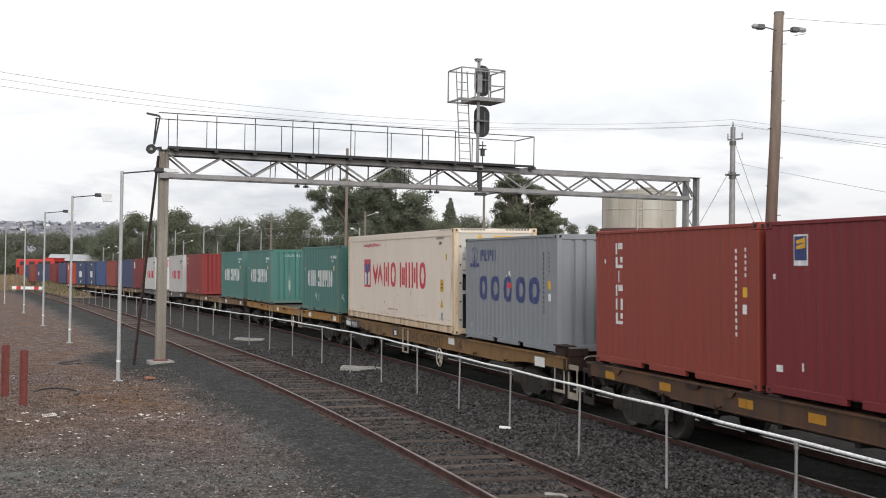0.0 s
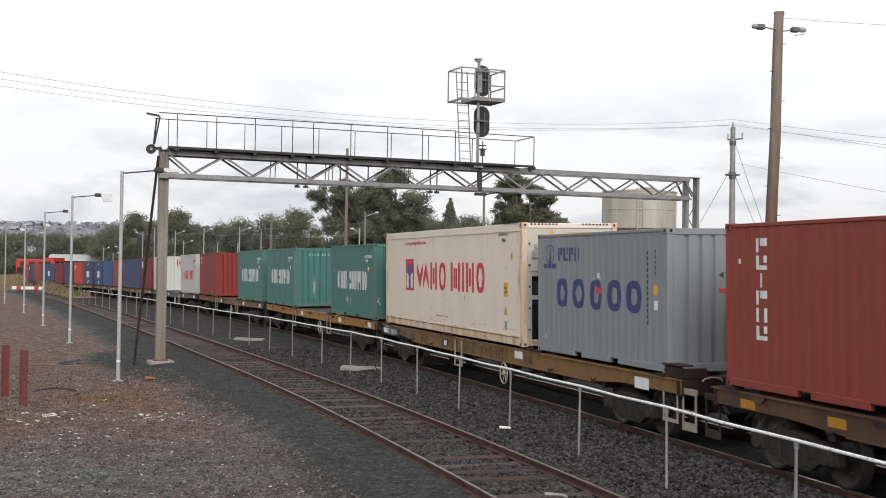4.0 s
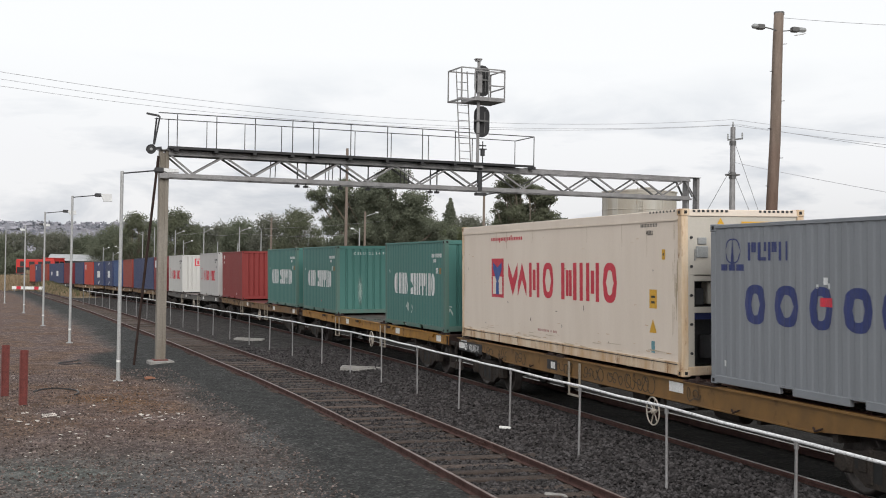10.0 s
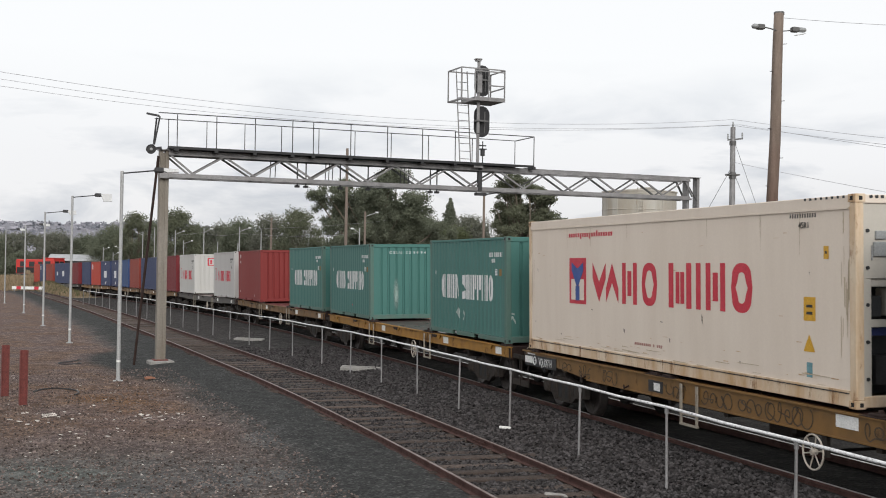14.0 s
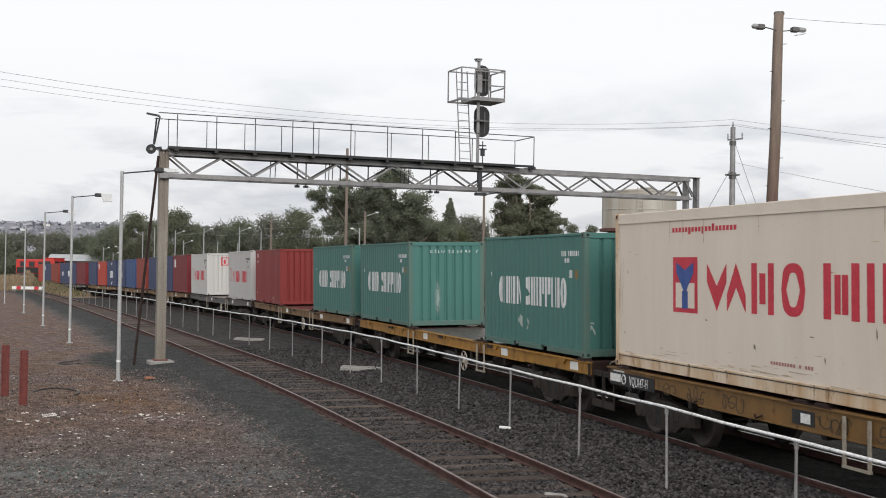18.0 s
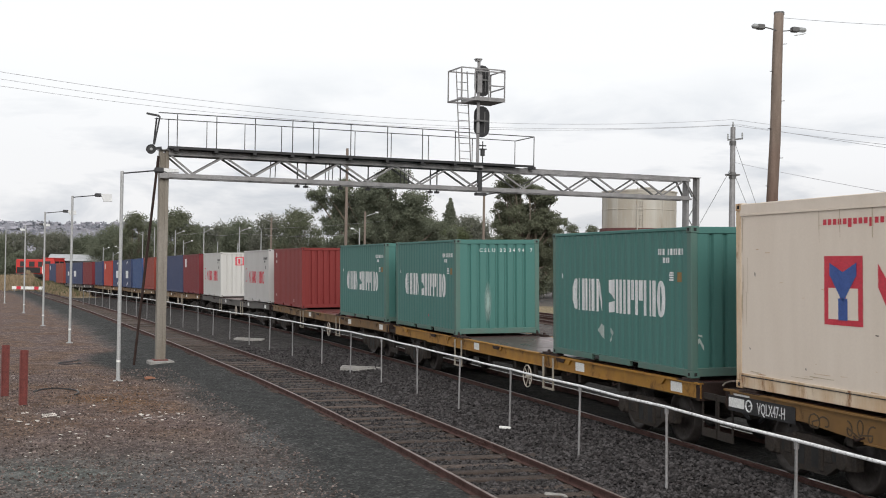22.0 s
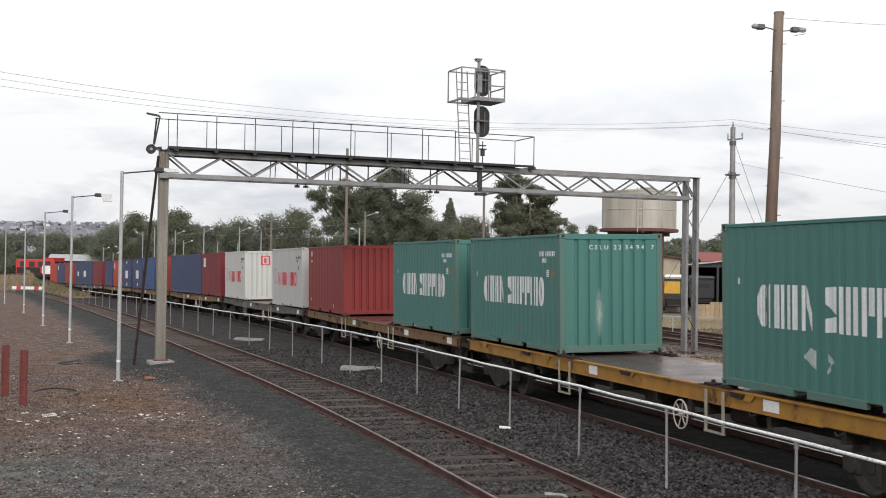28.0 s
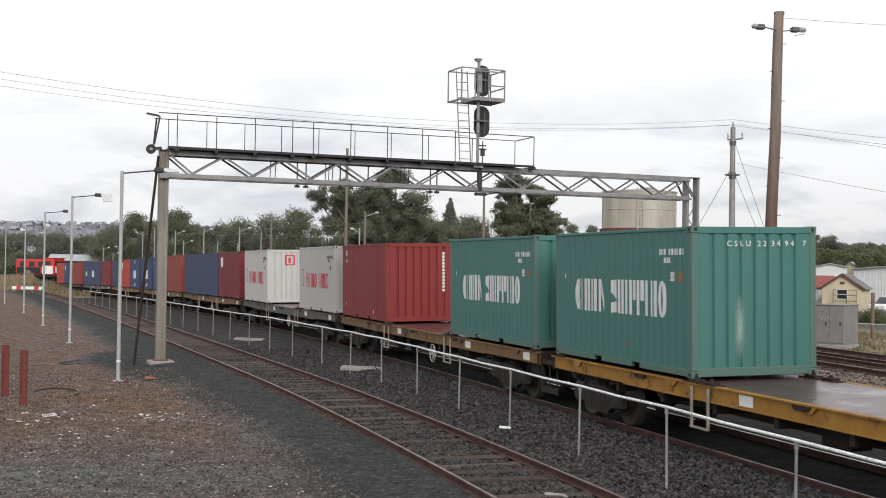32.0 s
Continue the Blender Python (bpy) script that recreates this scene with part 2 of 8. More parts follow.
        fs = [(i, (i + 1) % n, n + (i + 1) % n, n + i) for i in range(n)] + [tuple(reversed(range(n))), tuple(range(n, 2 * n))]
        return self.add(pts, fs)

    def lathe(self, prof, seg=16, at=(0, 0, 0), axis="z", mi=0):
        pts = []
        for r, z in prof:
            for i in range(seg):
                a = 2 * math.pi * i / seg
                q = (r * math.cos(a), r * math.sin(a), z)
                if axis == "y":
                    q = (q[0], q[2], q[1])
                elif axis == "x":
                    q = (q[2], q[0], q[1])
                pts.append((q[0] + at[0], q[1] + at[1], q[2] + at[2]))
        fs = []
        for k in range(len(prof) - 1):
            for i in range(seg):
                j = (i + 1) % seg
                fs.append((k * seg + i, k * seg + j, (k + 1) * seg + j, (k + 1) * seg + i))
        fs += [tuple(reversed(range(seg))), tuple(range((len(prof) - 1) * seg, len(prof) * seg))]
        return self.add(pts, fs, mi)

    def prism(self, poly, y0, y1, mi=0):
        """A polygon in the x-z plane, extruded along y."""
        n = len(poly)
        pts = [(x, y0, z) for x, z in poly] + [(x, y1, z) for x, z in poly]
        fs = [(i, (i + 1) % n, n + (i + 1) % n, n + i) for i in range(n)] + [tuple(reversed(range(n))), tuple(range(n, 2 * n))]
        return self.add(pts, fs, mi)

    def mesh(self, name, mats, smooth=False, fix=True):
        me = bpy.data.meshes.new(name)
        me.from_pydata(self.v, [], self.f)
        for mt in (mats if isinstance(mats, (list, tuple)) else [mats]):
            me.materials.append(mt)
        if any(self.m):
            me.polygons.foreach_set("material_index", self.m)
        if fix and len(self.f) < 6000:
            bm = bmesh.new()
            bm.from_mesh(me)
            bmesh.ops.recalc_face_normals(bm, faces=bm.faces)
            bm.to_mesh(me)
            bm.free()
        if smooth:
            me.polygons.foreach_set("use_smooth", [True] * len(me.polygons))
        me.update()
        return me


def part(name, g, mats, parent, label="", smooth=False):
    ob = new(name, g if isinstance(g, bpy.types.Mesh) else g.mesh(name, mats, smooth))
    ob.parent = parent
    return tagged(ob, label)


def thing(name, label, category, m=None, group="", kind=""):
    ob = new(name)
    ob.empty_display_size = 0.3
    if m is not None:
        ob.matrix_basis = m
    return tagged(ob, label, category, group, kind)


def solid(name, g, mats, label, category, m=None, group="", kind="", smooth=False):
    ob = new(name, g.mesh(name, mats, smooth))
    if m is not None:
        ob.matrix_basis = m
    return tagged(ob, label, category, group, kind)


def lettering(text, size, mt, parent, m, squeeze=1.0, name="lettering", depth=0.002):
    cu = bpy.data.curves.new(name, "FONT")
    cu.body, cu.size, cu.extrude, cu.align_x = text, size, depth, "CENTER"
    cu.resolution_u = 2
    tmp = new(name, cu)
    me = bpy.data.meshes.new_from_object(tmp)
    bpy.data.objects.remove(tmp)
    me.transform(Matrix.Diagonal((squeeze, 1, 1, 1)))
    me.materials.clear()
    me.materials.append(mt)
    ob = new(name, me)
    ob.parent, ob.matrix_basis = parent, m
    return ob


def wheel_ring(rad, r, x, y, z, spokes=5):
    """An upright spoked wheel in the x-z plane."""
    g = G()
    for i in range(20):
        a, b = math.pi * i / 10, math.pi * (i + 1) / 10
        g.tube((x + rad * math.cos(a), y, z + rad * math.sin(a)), (x + rad * math.cos(b), y, z + rad * math.sin(b)), r, seg=6, caps=False)
    for i in range(spokes):
        a = 2 * math.pi * i / spokes + 0.3
        g.tube((x, y, z), (x + rad * math.cos(a), y, z + rad * math.sin(a)), r * 0.7, seg=5)
    return g


# ---- lie of the land and the tracks ----
def grade(x):
    """Height of the rail level: flat near the camera, then falling gently away."""
    u = max(0.0, -40 - x)
    return -0.5 * 0.0102 / 60 * u * u if u < 60 else -0.5 * 0.0102 * 60 - 0.0102 * (u - 60)


def bend(x, x0, y0, k, run):
    u = max(0.0, x0 - x)
    return y0 - 0.5 * k * u * u if u < run else y0 - 0.5 * k * run * run - k * run * (u - run)


def train_y(x):
    u = max(0.0, -120 - x)
    tighter = 0.00132 * u * u if u < 30 else 1.188 + 0.0792 * (u - 30)
    return bend(x, -16.9, 11.275, 0.00124, 65) - tighter


def siding_y(x):
    return bend(x, -14.0, 6.19, 0.0036, 21)


CANT = 0.0193


# ---- ground: one sheet to the horizon, with soil, fine gravel, ballast and dry grass on it ----
def smooth(a, b, v):
    t = min(1.0, max(0.0, (v - a) / (b - a)))
    return t * t * (3 - 2 * t)


def back_y(x):
    return 25.7 - 0.085 * (x + 40)


def ground_z(x, y):
    z = grade(max(x, -900)) - 0.21
    s, t = y - siding_y(x), y - train_y(x)
    z += 0.10 * smooth(3.6, 1.9, abs(t)) * smooth(0.5, 2.2, s)
    z += (0.115 if s < 0 else 0.08) * smooth(0.80, 0.98, abs(s)) * smooth(3.2, 1.6, abs(s)) + 0.068 * smooth(0.95, 0.7, abs(s))
    z += 0.03 * noise.noise((x * 0.35, y * 0.35, 0)) * smooth(0.9, 2.2, abs(s)) + 0.018 * noise.noise((x * 1.7, y * 1.7, 3))
    # grassy bank between the two lines, far off
    gap = train_y(x) - siding_y(x)
    if x < -145 and gap > 0:
        f = (y - siding_y(x)) / gap
        z += 0.9 * smooth(-148, -175, x) * smooth(0.30, 0.5, f) * smooth(0.98, 0.68, f)
    if x < -190:
        z += 1.75 * smooth(-188, -202, x) * smooth(-3.5, -7.5, y) * smooth(-44, -30, y)
    # a wooded rise beyond the warehouses
    z += 6.0 * smooth(120, 190, y) * smooth(-150, -215, x)
    # the land behind the yard climbs a little
    z += 0.035 * max(0.0, y - 60) * smooth(60, 140, y) if y < 400 else 0.035 * 340
    return z


def spaced(*stretches):
    vals = []
    for a, b, step in stretches:
        n = max(1, round(abs(b - a) / step))
        vals += [a + (b - a) * i / n for i in range(n)]
    return vals + [stretches[-1][1]]


def build_ground():
    xs = spaced((-2500, -600, 190), (-600, -240, 30), (-240, -110, 4), (-110, -60, 1.2), (-60, -11, 0.3), (-11, 10, 3), (10, 150, 35), (150, 900, 250))
    ys = spaced((-900, -150, 150), (-150, -30, 12), (-30, -8, 2.0), (-8, 15, 0.3), (15, 46, 0.8), (46, 150, 8), (150, 900, 75), (900, 2500, 400))
    me = bpy.data.meshes.new("ground")
    pts = [(x, y, ground_z(x, y)) for x in xs for y in ys]
    ny = len(ys)
    me.from_pydata(pts, [], [(i * ny + j, i * ny + j + 1, (i + 1) * ny + j + 1, (i + 1) * ny + j) for i in range(len(xs) - 1) for j in range(ny - 1)])
    cover = me.color_attributes.new("soil_kind_and_shade", "FLOAT_COLOR", "POINT")
    vals = []
    for x, y, z in pts:
        s, t = y - siding_y(x), y - train_y(x)
        w = 0.35 * noise.noise((x * 0.5, y * 0.5, 7))
        fines = smooth(-3.2, -2.2, s + w + 0.5 * noise.noise((x * 0.15, 1, 2)) + 1.7 * smooth(-32, -37, x) * smooth(-48, -43, x)) * smooth(-0.5, -0.95, s)
        coarse = smooth(0.95, 1.4, s + w * 0.5) * smooth(17.5, 14.5, y)
        between = smooth(1.0, 0.7, abs(s))
        dirt = smooth(-2.6, -3.6, s + w) * smooth(-18.5, -25, x + 3 * w)
        grass = smooth(29.6, 30.8, y - 0.085 * (-40 - x) + 2 * w) * smooth(47, 41, y + 0.0 * x + 3 * w)
        if x < -135:
            grass = max(grass, smooth(1.4, 2.4, s) * smooth(-0.9, -1.5, t), smooth(-9, -12, s), smooth(-190, -198, x) * smooth(-1, -3, y))
        # shade below and behind the train, painted in as dark fines
        train_shade = max(smooth(1.25, 0.95, abs(t) + 0.3 * w) * 0.9, smooth(0.8, 1.4, t) * smooth(7.5, 6.0, t))
        fines = max(fines, train_shade)
        coarse *= 1 - train_shade
        vals += [fines, max(coarse, 0.6 * between), dirt, grass]
    cover.data.foreach_set("color", vals)
    stain = me.color_attributes.new("soil_stain_and_shade", "FLOAT_COLOR", "POINT")
    vals = []
    for x, y, z in pts:
        w = 0.5 + 0.8 * noise.noise((x * 0.9, y * 0.9, 11))
        rusty_spot = sum(k * math.exp(-((x - a) / 2.2) ** 2 - ((y - c) / 0.8) ** 2) for a, c, k in ((-29.8, 0.7, 1.0), (-29.8, 1.6, 0.7), (-31.5, -0.6, 0.6), (-26.5, 1.2, 0.4)))
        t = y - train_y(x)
        # mask of painted shade: between the rails and on the train's far side
        under_train_shade = smooth(1.05, 0.8, abs(t)) + smooth(0.8, 1.4, t) * smooth(7.5, 6.0, t)
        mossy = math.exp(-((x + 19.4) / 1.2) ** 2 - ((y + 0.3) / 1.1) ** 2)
        vals += [min(1, rusty_spot * w * 0.9), min(1, mossy * w * 1.6), min(1, under_train_shade * 0.9), 1.0]
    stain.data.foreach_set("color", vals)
    me.polygons.foreach_set("use_smooth", [True] * len(me.polygons))
    ob = tagged(new("ground", me), "brown dirt and grey gravel yard ground with dark fines and painted train shade", "ground", kind="structure")
    m = bpy.data.materials.new("yard_ground")
    m.use_nodes = True
    nt = m.node_tree
    ln = nt.links.new
    b = nt.nodes["Principled BSDF"]

    def nz(scale, detail=4.0, rough=0.6, kind="ShaderNodeTexNoise"):
        n = nt.nodes.new(kind)
        n.inputs["Scale"].default_value = scale
        if kind == "ShaderNodeTexNoise":
            n.inputs["Detail"].default_value, n.inputs["Roughness"].default_value = detail, rough
        ln(geo.outputs["Position"], n.inputs["Vector"])
        return n

    def ramp(src, *stops):
        n = nt.nodes.new("ShaderNodeValToRGB")
        while len(n.color_ramp.elements) < len(stops):
            n.color_ramp.elements.new(0.5)
        for e, (pos, col) in zip(n.color_ramp.elements, stops):
            e.position, e.color = pos, (*col, 1)
        ln(src, n.inputs["Fac"])
        return n.outputs["Color"]

    def mix(a, c, fac, blend="MIX"):
        n = nt.nodes.new("ShaderNodeMix")
        n.data_type, n.blend_type = "RGBA", blend
        ln(a, n.inputs["A"])
        ln(c, n.inputs["B"])
        if isinstance(fac, float):
            n.inputs["Factor"].default_value = fac
        else:
            ln(fac, n.inputs["Factor"])
        return n.outputs["Result"]

    geo = nt.nodes.new("ShaderNodeNewGeometry")
    at = nt.nodes.new("ShaderNodeVertexColor")
    at.layer_name = "soil_kind_and_shade"
    sp = nt.nodes.new("ShaderNodeSeparateColor")
    ln(at.outputs["Color"], sp.inputs["Color"])
    stones = nz(16, kind="ShaderNodeTexVoronoi")
    big, mid, fine = nz(0.45, 5), nz(3.2, 5), nz(38, 3)
    gravel = ramp(mid.outputs["Fac"], (0.3, (0.068, 0.060, 0.057)), (0.52, (0.112, 0.100, 0.095)), (0.72, (0.175, 0.160, 0.153)))
    bluish = ramp(mid.outputs["Fac"], (0.3, (0.080, 0.084, 0.087)), (0.7, (0.17, 0.172, 0.172)))
    gravel = mix(gravel, bluish, ramp(big.outputs["Fac"], (0.45, (0, 0, 0)), (0.62, (0.8, 0.8, 0.8))))
    soil = ramp(mid.outputs["Fac"], (0.28, (0.080, 0.060, 0.056)), (0.5, (0.152, 0.115, 0.107)), (0.7, (0.24, 0.192, 0.180)))
    rusty = ramp(mid.outputs["Fac"], (0.3, (0.100, 0.067, 0.054)), (0.7, (0.22, 0.154, 0.118)))
    soil = mix(soil, rusty, ramp(big.outputs["Fac"], (0.42, (0, 0, 0)), (0.58, (1, 1, 1))))
    fines = ramp(mid.outputs["Fac"], (0.3, (0.041, 0.042, 0.042)), (0.7, (0.072, 0.074, 0.073)))
    ballast = ramp(mid.outputs["Fac"], (0.3, (0.030, 0.028, 0.028)), (0.5, (0.054, 0.051, 0.050)), (0.72, (0.092, 0.087, 0.085)))
    straw = ramp(mid.outputs["Fac"], (0.3, (0.22, 0.178, 0.115)), (0.5, (0.31, 0.25, 0.165)), (0.7, (0.18, 0.168, 0.105)))
    c = mix(gravel, soil, sp.outputs["Blue"])
    st = nt.nodes.new("ShaderNodeVertexColor")
    st.layer_name = "soil_stain_and_shade"
    ss = nt.nodes.new("ShaderNodeSeparateColor")
    ln(st.outputs["Color"], ss.inputs["Color"])
    c = mix(c, ramp(mid.outputs["Fac"], (0.3, (0.12, 0.062, 0.030)), (0.7, (0.24, 0.135, 0.065))), ss.outputs["Red"])
    c = mix(c, ramp(mid.outputs["Fac"], (0.3, (0.085, 0.092, 0.085)), (0.7, (0.19, 0.20, 0.19))), ss.outputs["Green"])
    c = mix(c, fines, sp.outputs["Red"])
    c = mix(c, ballast, sp.outputs["Green"])
    # near-black colour that paints the train's shade on the ground
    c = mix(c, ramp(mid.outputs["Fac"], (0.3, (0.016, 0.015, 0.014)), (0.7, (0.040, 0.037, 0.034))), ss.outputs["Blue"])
    c = mix(c, straw, at.outputs["Alpha"])
    grit = nz(24, kind="ShaderNodeTexVoronoi")
    gsep = nt.nodes.new("ShaderNodeSeparateColor")
    ln(grit.outputs["Color"], gsep.inputs["Color"])
    chips_ = ramp(gsep.outputs["Red"], (0.0, (0.35, 0.35, 0.35)), (0.6, (0.92, 0.92, 0.92)), (0.88, (1.4, 1.38, 1.35)), (1.0, (2.9, 2.8, 2.7)))
    c = mix(c, chips_, 0.6, "MULTIPLY")
    speck = ramp(fine.outputs["Fac"], (0.3, (0.5, 0.5, 0.5)), (0.55, (1, 1, 1)), (0.72, (1.6, 1.58, 1.55)))
    c = mix(c, speck, 0.6, "MULTIPLY")
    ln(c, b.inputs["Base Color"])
    b.inputs["Roughness"].default_value = 0.9
    b.inputs["Specular IOR Level"].default_value = 0.06
    hmix = nt.nodes.new("ShaderNodeMath")
    hmix.operation = "MULTIPLY_ADD"
    hmix.inputs[1].default_value = 0.7
    ln(stones.outputs["Distance"], hmix.inputs[0])
    ln(fine.outputs["Fac"], hmix.inputs[2])
    bp = nt.nodes.new("ShaderNodeBump")
    bp.inputs["Strength"].default_value, bp.inputs["Distance"].default_value = 0.9, 0.05
    ln(hmix.outputs[0], bp.inputs["Height"])
    ln(bp.outputs["Normal"], b.inputs["Normal"])
    me.materials.append(m)
    return ob


build_ground()


def scatter(name, label, count, place, sizes, mt, seed, flat=1.0):
    """Many small broken stones in one object."""
    r = random.Random(seed)
    v, f = [], []
    base = [(-1, -1, -0.7), (1, -1, -0.7), (1, 1, -0.7), (-1, 1, -0.7), (-0.7, -0.6, 0.7), (0.6, -0.7, 0.6), (0.7, 0.6, 0.75), (-0.6, 0.7, 0.65)]
    quads = [(4, 5, 6, 7), (0, 1, 5, 4), (1, 2, 6, 5), (2, 3, 7, 6), (3, 0, 4, 7)]
    for _ in range(count):
        x, y = place(r)
        s = r.uniform(*sizes)
        q = Euler((r.uniform(-0.7, 0.7) * flat, r.uniform(-0.7, 0.7) * flat, r.uniform(0, 6.3))).to_matrix()
        c = Vector((x, y, ground_z(x, y) + s * 0.30))
        n = len(v)
        ax = Vector((s * r.uniform(0.7, 1.3), s * r.uniform(0.6, 1.1), s * r.uniform(0.5, 0.9) * flat))
        for b in base:
            v.append(c + q @ Vector([b[k] * ax[k] * r.uniform(0.75, 1.1) * 0.5 for k in range(3)]))
        f.extend(tuple(n + i for i in fc) for fc in quads)
    me = bpy.data.meshes.new(name)
    me.from_pydata(v, [], f)
    me.materials.append(mt)
    return tagged(new(name, me), label, "gravel", kind="stuff")


STONE = mat("ballast_stone", (0.056, 0.052, 0.053), 0.9, spec=0.15, second=(0.027, 0.023, 0.023), scale=3, amount=0.4, grain=30, grain_amount=0.15, per_island=0.75, bump=0.2)
STONE_BROWN = mat("brown_stone", (0.155, 0.124, 0.112), 0.9, spec=0.15, second=(0.065, 0.052, 0.046), scale=3, amount=0.4, grain=30, per_island=0.75, bump=0.2)
CHALK = mat("white_chips", (0.62, 0.58, 0.54), 0.9, second=(0.4, 0.36, 0.32), scale=8, amount=0.4, per_island=0.3)


def near_ballast(r):
    x = -12.5 - 34 * r.random() ** 1.4
    return x, siding_y(x) + 1.0 + (train_y(x) - siding_y(x) - 1.98) * r.random()


def between_rails(r):
    x = -12.5 - 30 * r.random() ** 1.3
    return x, siding_y(x) + r.choice((r.uniform(-0.74, 0.74), r.uniform(-0.74, 0.74), r.uniform(0.9, 1.6)))


def on_soil(r):
    x = -14 - 24 * r.random() ** 1.3
    return x, siding_y(x) + r.uniform(-9, -2.4)


def far_side(r):
    x = -24 - 30 * r.random()
    return x, r.uniform(14, 24)


scatter("ballast", "loose grey-brown track ballast stones", 20000, near_ballast, (0.03, 0.075), STONE, 1)
scatter("ballast", "ballast stones lying between siding rails", 13000, between_rails, (0.02, 0.055), STONE, 2)
scatter("gravel", "scattered brown and grey gravel on dirt", 17000, on_soil, (0.012, 0.042), STONE_BROWN, 3)
scatter("ballast", "ballast stones beyond the goods train", 4000, far_side, (0.03, 0.08), STONE, 4)



def brown_shoulder(r):
    x = -26 - 26 * r.random()
    return x, r.uniform(17.5, 24.0)


STONE_TAN = mat("tan_stone", (0.21, 0.165, 0.135), 0.9, spec=0.15, second=(0.10, 0.078, 0.065), scale=3, amount=0.4, grain=30, per_island=0.7, bump=0.2)
scatter("gravel", "tan and brown gravel beyond the goods train", 11000, brown_shoulder, (0.03, 0.09), STONE_TAN, 5)

# ---- tracks ----
RAIL_PROFILE = ((-0.07, -0.165), (0.07, -0.165), (0.07, -0.150), (0.014, -0.128), (0.014, -0.045), (0.036, -0.036), (0.036, -0.008), (0.030, 0.0),
                (-0.030, 0.0), (-0.036, -0.008), (-0.036, -0.036), (-0.014, -0.045), (-0.014, -0.128), (-0.07, -0.150))


def track(name, label, line, x0, x1, head, sleepers_to, cant=0.0, pitch=0.68, size=1.0):
    tr = thing(name, label, "railway track", kind="structure")
    step = 2.0
    n = int(abs(x1 - x0) / step)
    xs = [x0 + (x1 - x0) * i / n for i in range(n + 1)]
    for side in (-0.835, 0.835):
        g = G()
        k = len(RAIL_PROFILE)
        for x in xs:
            y, z = line(x) + side, grade(x) + side * cant
            g.v += [(x, y + a * (0.4 + 0.6 * size), z + c * size) for a, c in RAIL_PROFILE]
        for i in range(len(xs) - 1):
            for j in range(k):
                g.f.append((i * k + j, i * k + (j + 1) % k, (i + 1) * k + (j + 1) % k, (i + 1) * k + j))
                g.m.append(1 if j == 7 else 0)
        part("rail", g, [RAIL_RUST, head], tr, "rust-brown steel rail with worn head")
    # sleepers, each a little out of true
    r = random.Random(len(name) + round(x0))
    meshes = []
    for i in range(4):
        g = G()
        w, l = r.uniform(0.21, 0.25), r.uniform(1.28, 1.36)
        g.box(-w / 2, w / 2, -l, l, -0.14, 0.0, 0.018)
        for sy in (-0.835, 0.835):
            g.box(-0.09, 0.09, sy - 0.16, sy + 0.16, 0.0, 0.012)
            g.box(-0.03, 0.03, sy - 0.115, sy - 0.075, 0.012, 0.03)
            g.box(-0.03, 0.03, sy + 0.075, sy + 0.115, 0.012, 0.03)
        meshes.append(g.mesh("sleeper", SLEEPER))
    x = x0
    while x > sleepers_to:
        ob = new("sleeper", r.choice(meshes))
        ob.parent = tr
        slope = math.degrees(math.atan((line(x + 1) - line(x - 1)) / 2))
        ob.matrix_basis = pose(x, line(x) + r.uniform(-0.05, 0.05), grade(x) - 0.165 * size + 0.010 + r.uniform(-0.026, 0.010), math.degrees(cant), 0, slope + r.uniform(-1, 1))
        x -= pitch * r.uniform(0.96, 1.04)
    return tr


siding = track("railway_track", "rusty broad-gauge siding on old timber sleepers", siding_y, -9.0, -196.0, RAIL_TOP, -150, size=0.74)
track("railway_track", "curved broad-gauge track under the goods train", train_y, -2.0, -300.0, RAIL_BRIGHT, -120, CANT)
track("railway_track", "straight yard track beyond the goods train", back_y, -5.0, -150.0, RAIL_TOP, -90)
track("railway_track", "straight yard track beyond the goods train", lambda x: back_y(x) + 2.62, -5.0, -150.0, RAIL_TOP, -90)

# fishplates at the siding's rail joints
for xj in (-21.3, -33.5, -46.0):
    for side in (-0.835, 0.835):
        g = G()
        for s in (-1, 1):
            g.box(-0.3, 0.3, s * 0.018 - 0.012, s * 0.018 + 0.012, -0.095, -0.035)
            for bx in (-0.22, -0.08, 0.08, 0.22):
                g.tube((bx, s * 0.02, -0.065), (bx, s * 0.055, -0.065), 0.014, seg=6)
        ob = part("fishplate", g, RAIL_RUST, siding, "bolted rusty fishplate")
        xx = xj + side * 0.9
        ob.matrix_basis = pose(xx, siding_y(xx) + side, grade(xx), 0, 0, math.degrees(math.atan((siding_y(xx + 1) - siding_y(xx - 1)) / 2)))

# ---- the goods train ----
SHARED = {}


def shared(key, make, mats, smooth=False):
    """One mesh for alike pieces."""
    if key not in SHARED:
        SHARED[key] = make().mesh(key[0] if isinstance(key, tuple) else key, mats, smooth)
    return SHARED[key]


def ribs(a, b, pitch=0.278, depth=0.012, flat=0.105, ramp=0.042):
    """Break points (u, d) of trapezoid ribs from a to b: d is how deep the sheet lies there."""
    pts, u = [(a, 0.0)], a + 0.05
    while u + pitch < b - 0.02:
        pts += [(u + flat, 0.0), (u + flat + ramp, depth), (u + pitch - ramp, depth), (u + pitch, 0.0)]
        u += pitch
    return pts + [(b, 0.0)]


def sheet(pts, z0, z1, put):
    g = G()
    for u, d in pts:
        g.v += [put(u, d, z0), put(u, d, z1)]
    for i in range(len(pts) - 1):
        g.f.append((2 * i, 2 * i + 2, 2 * i + 3, 2 * i + 1))
        g.m.append(0)
    return g


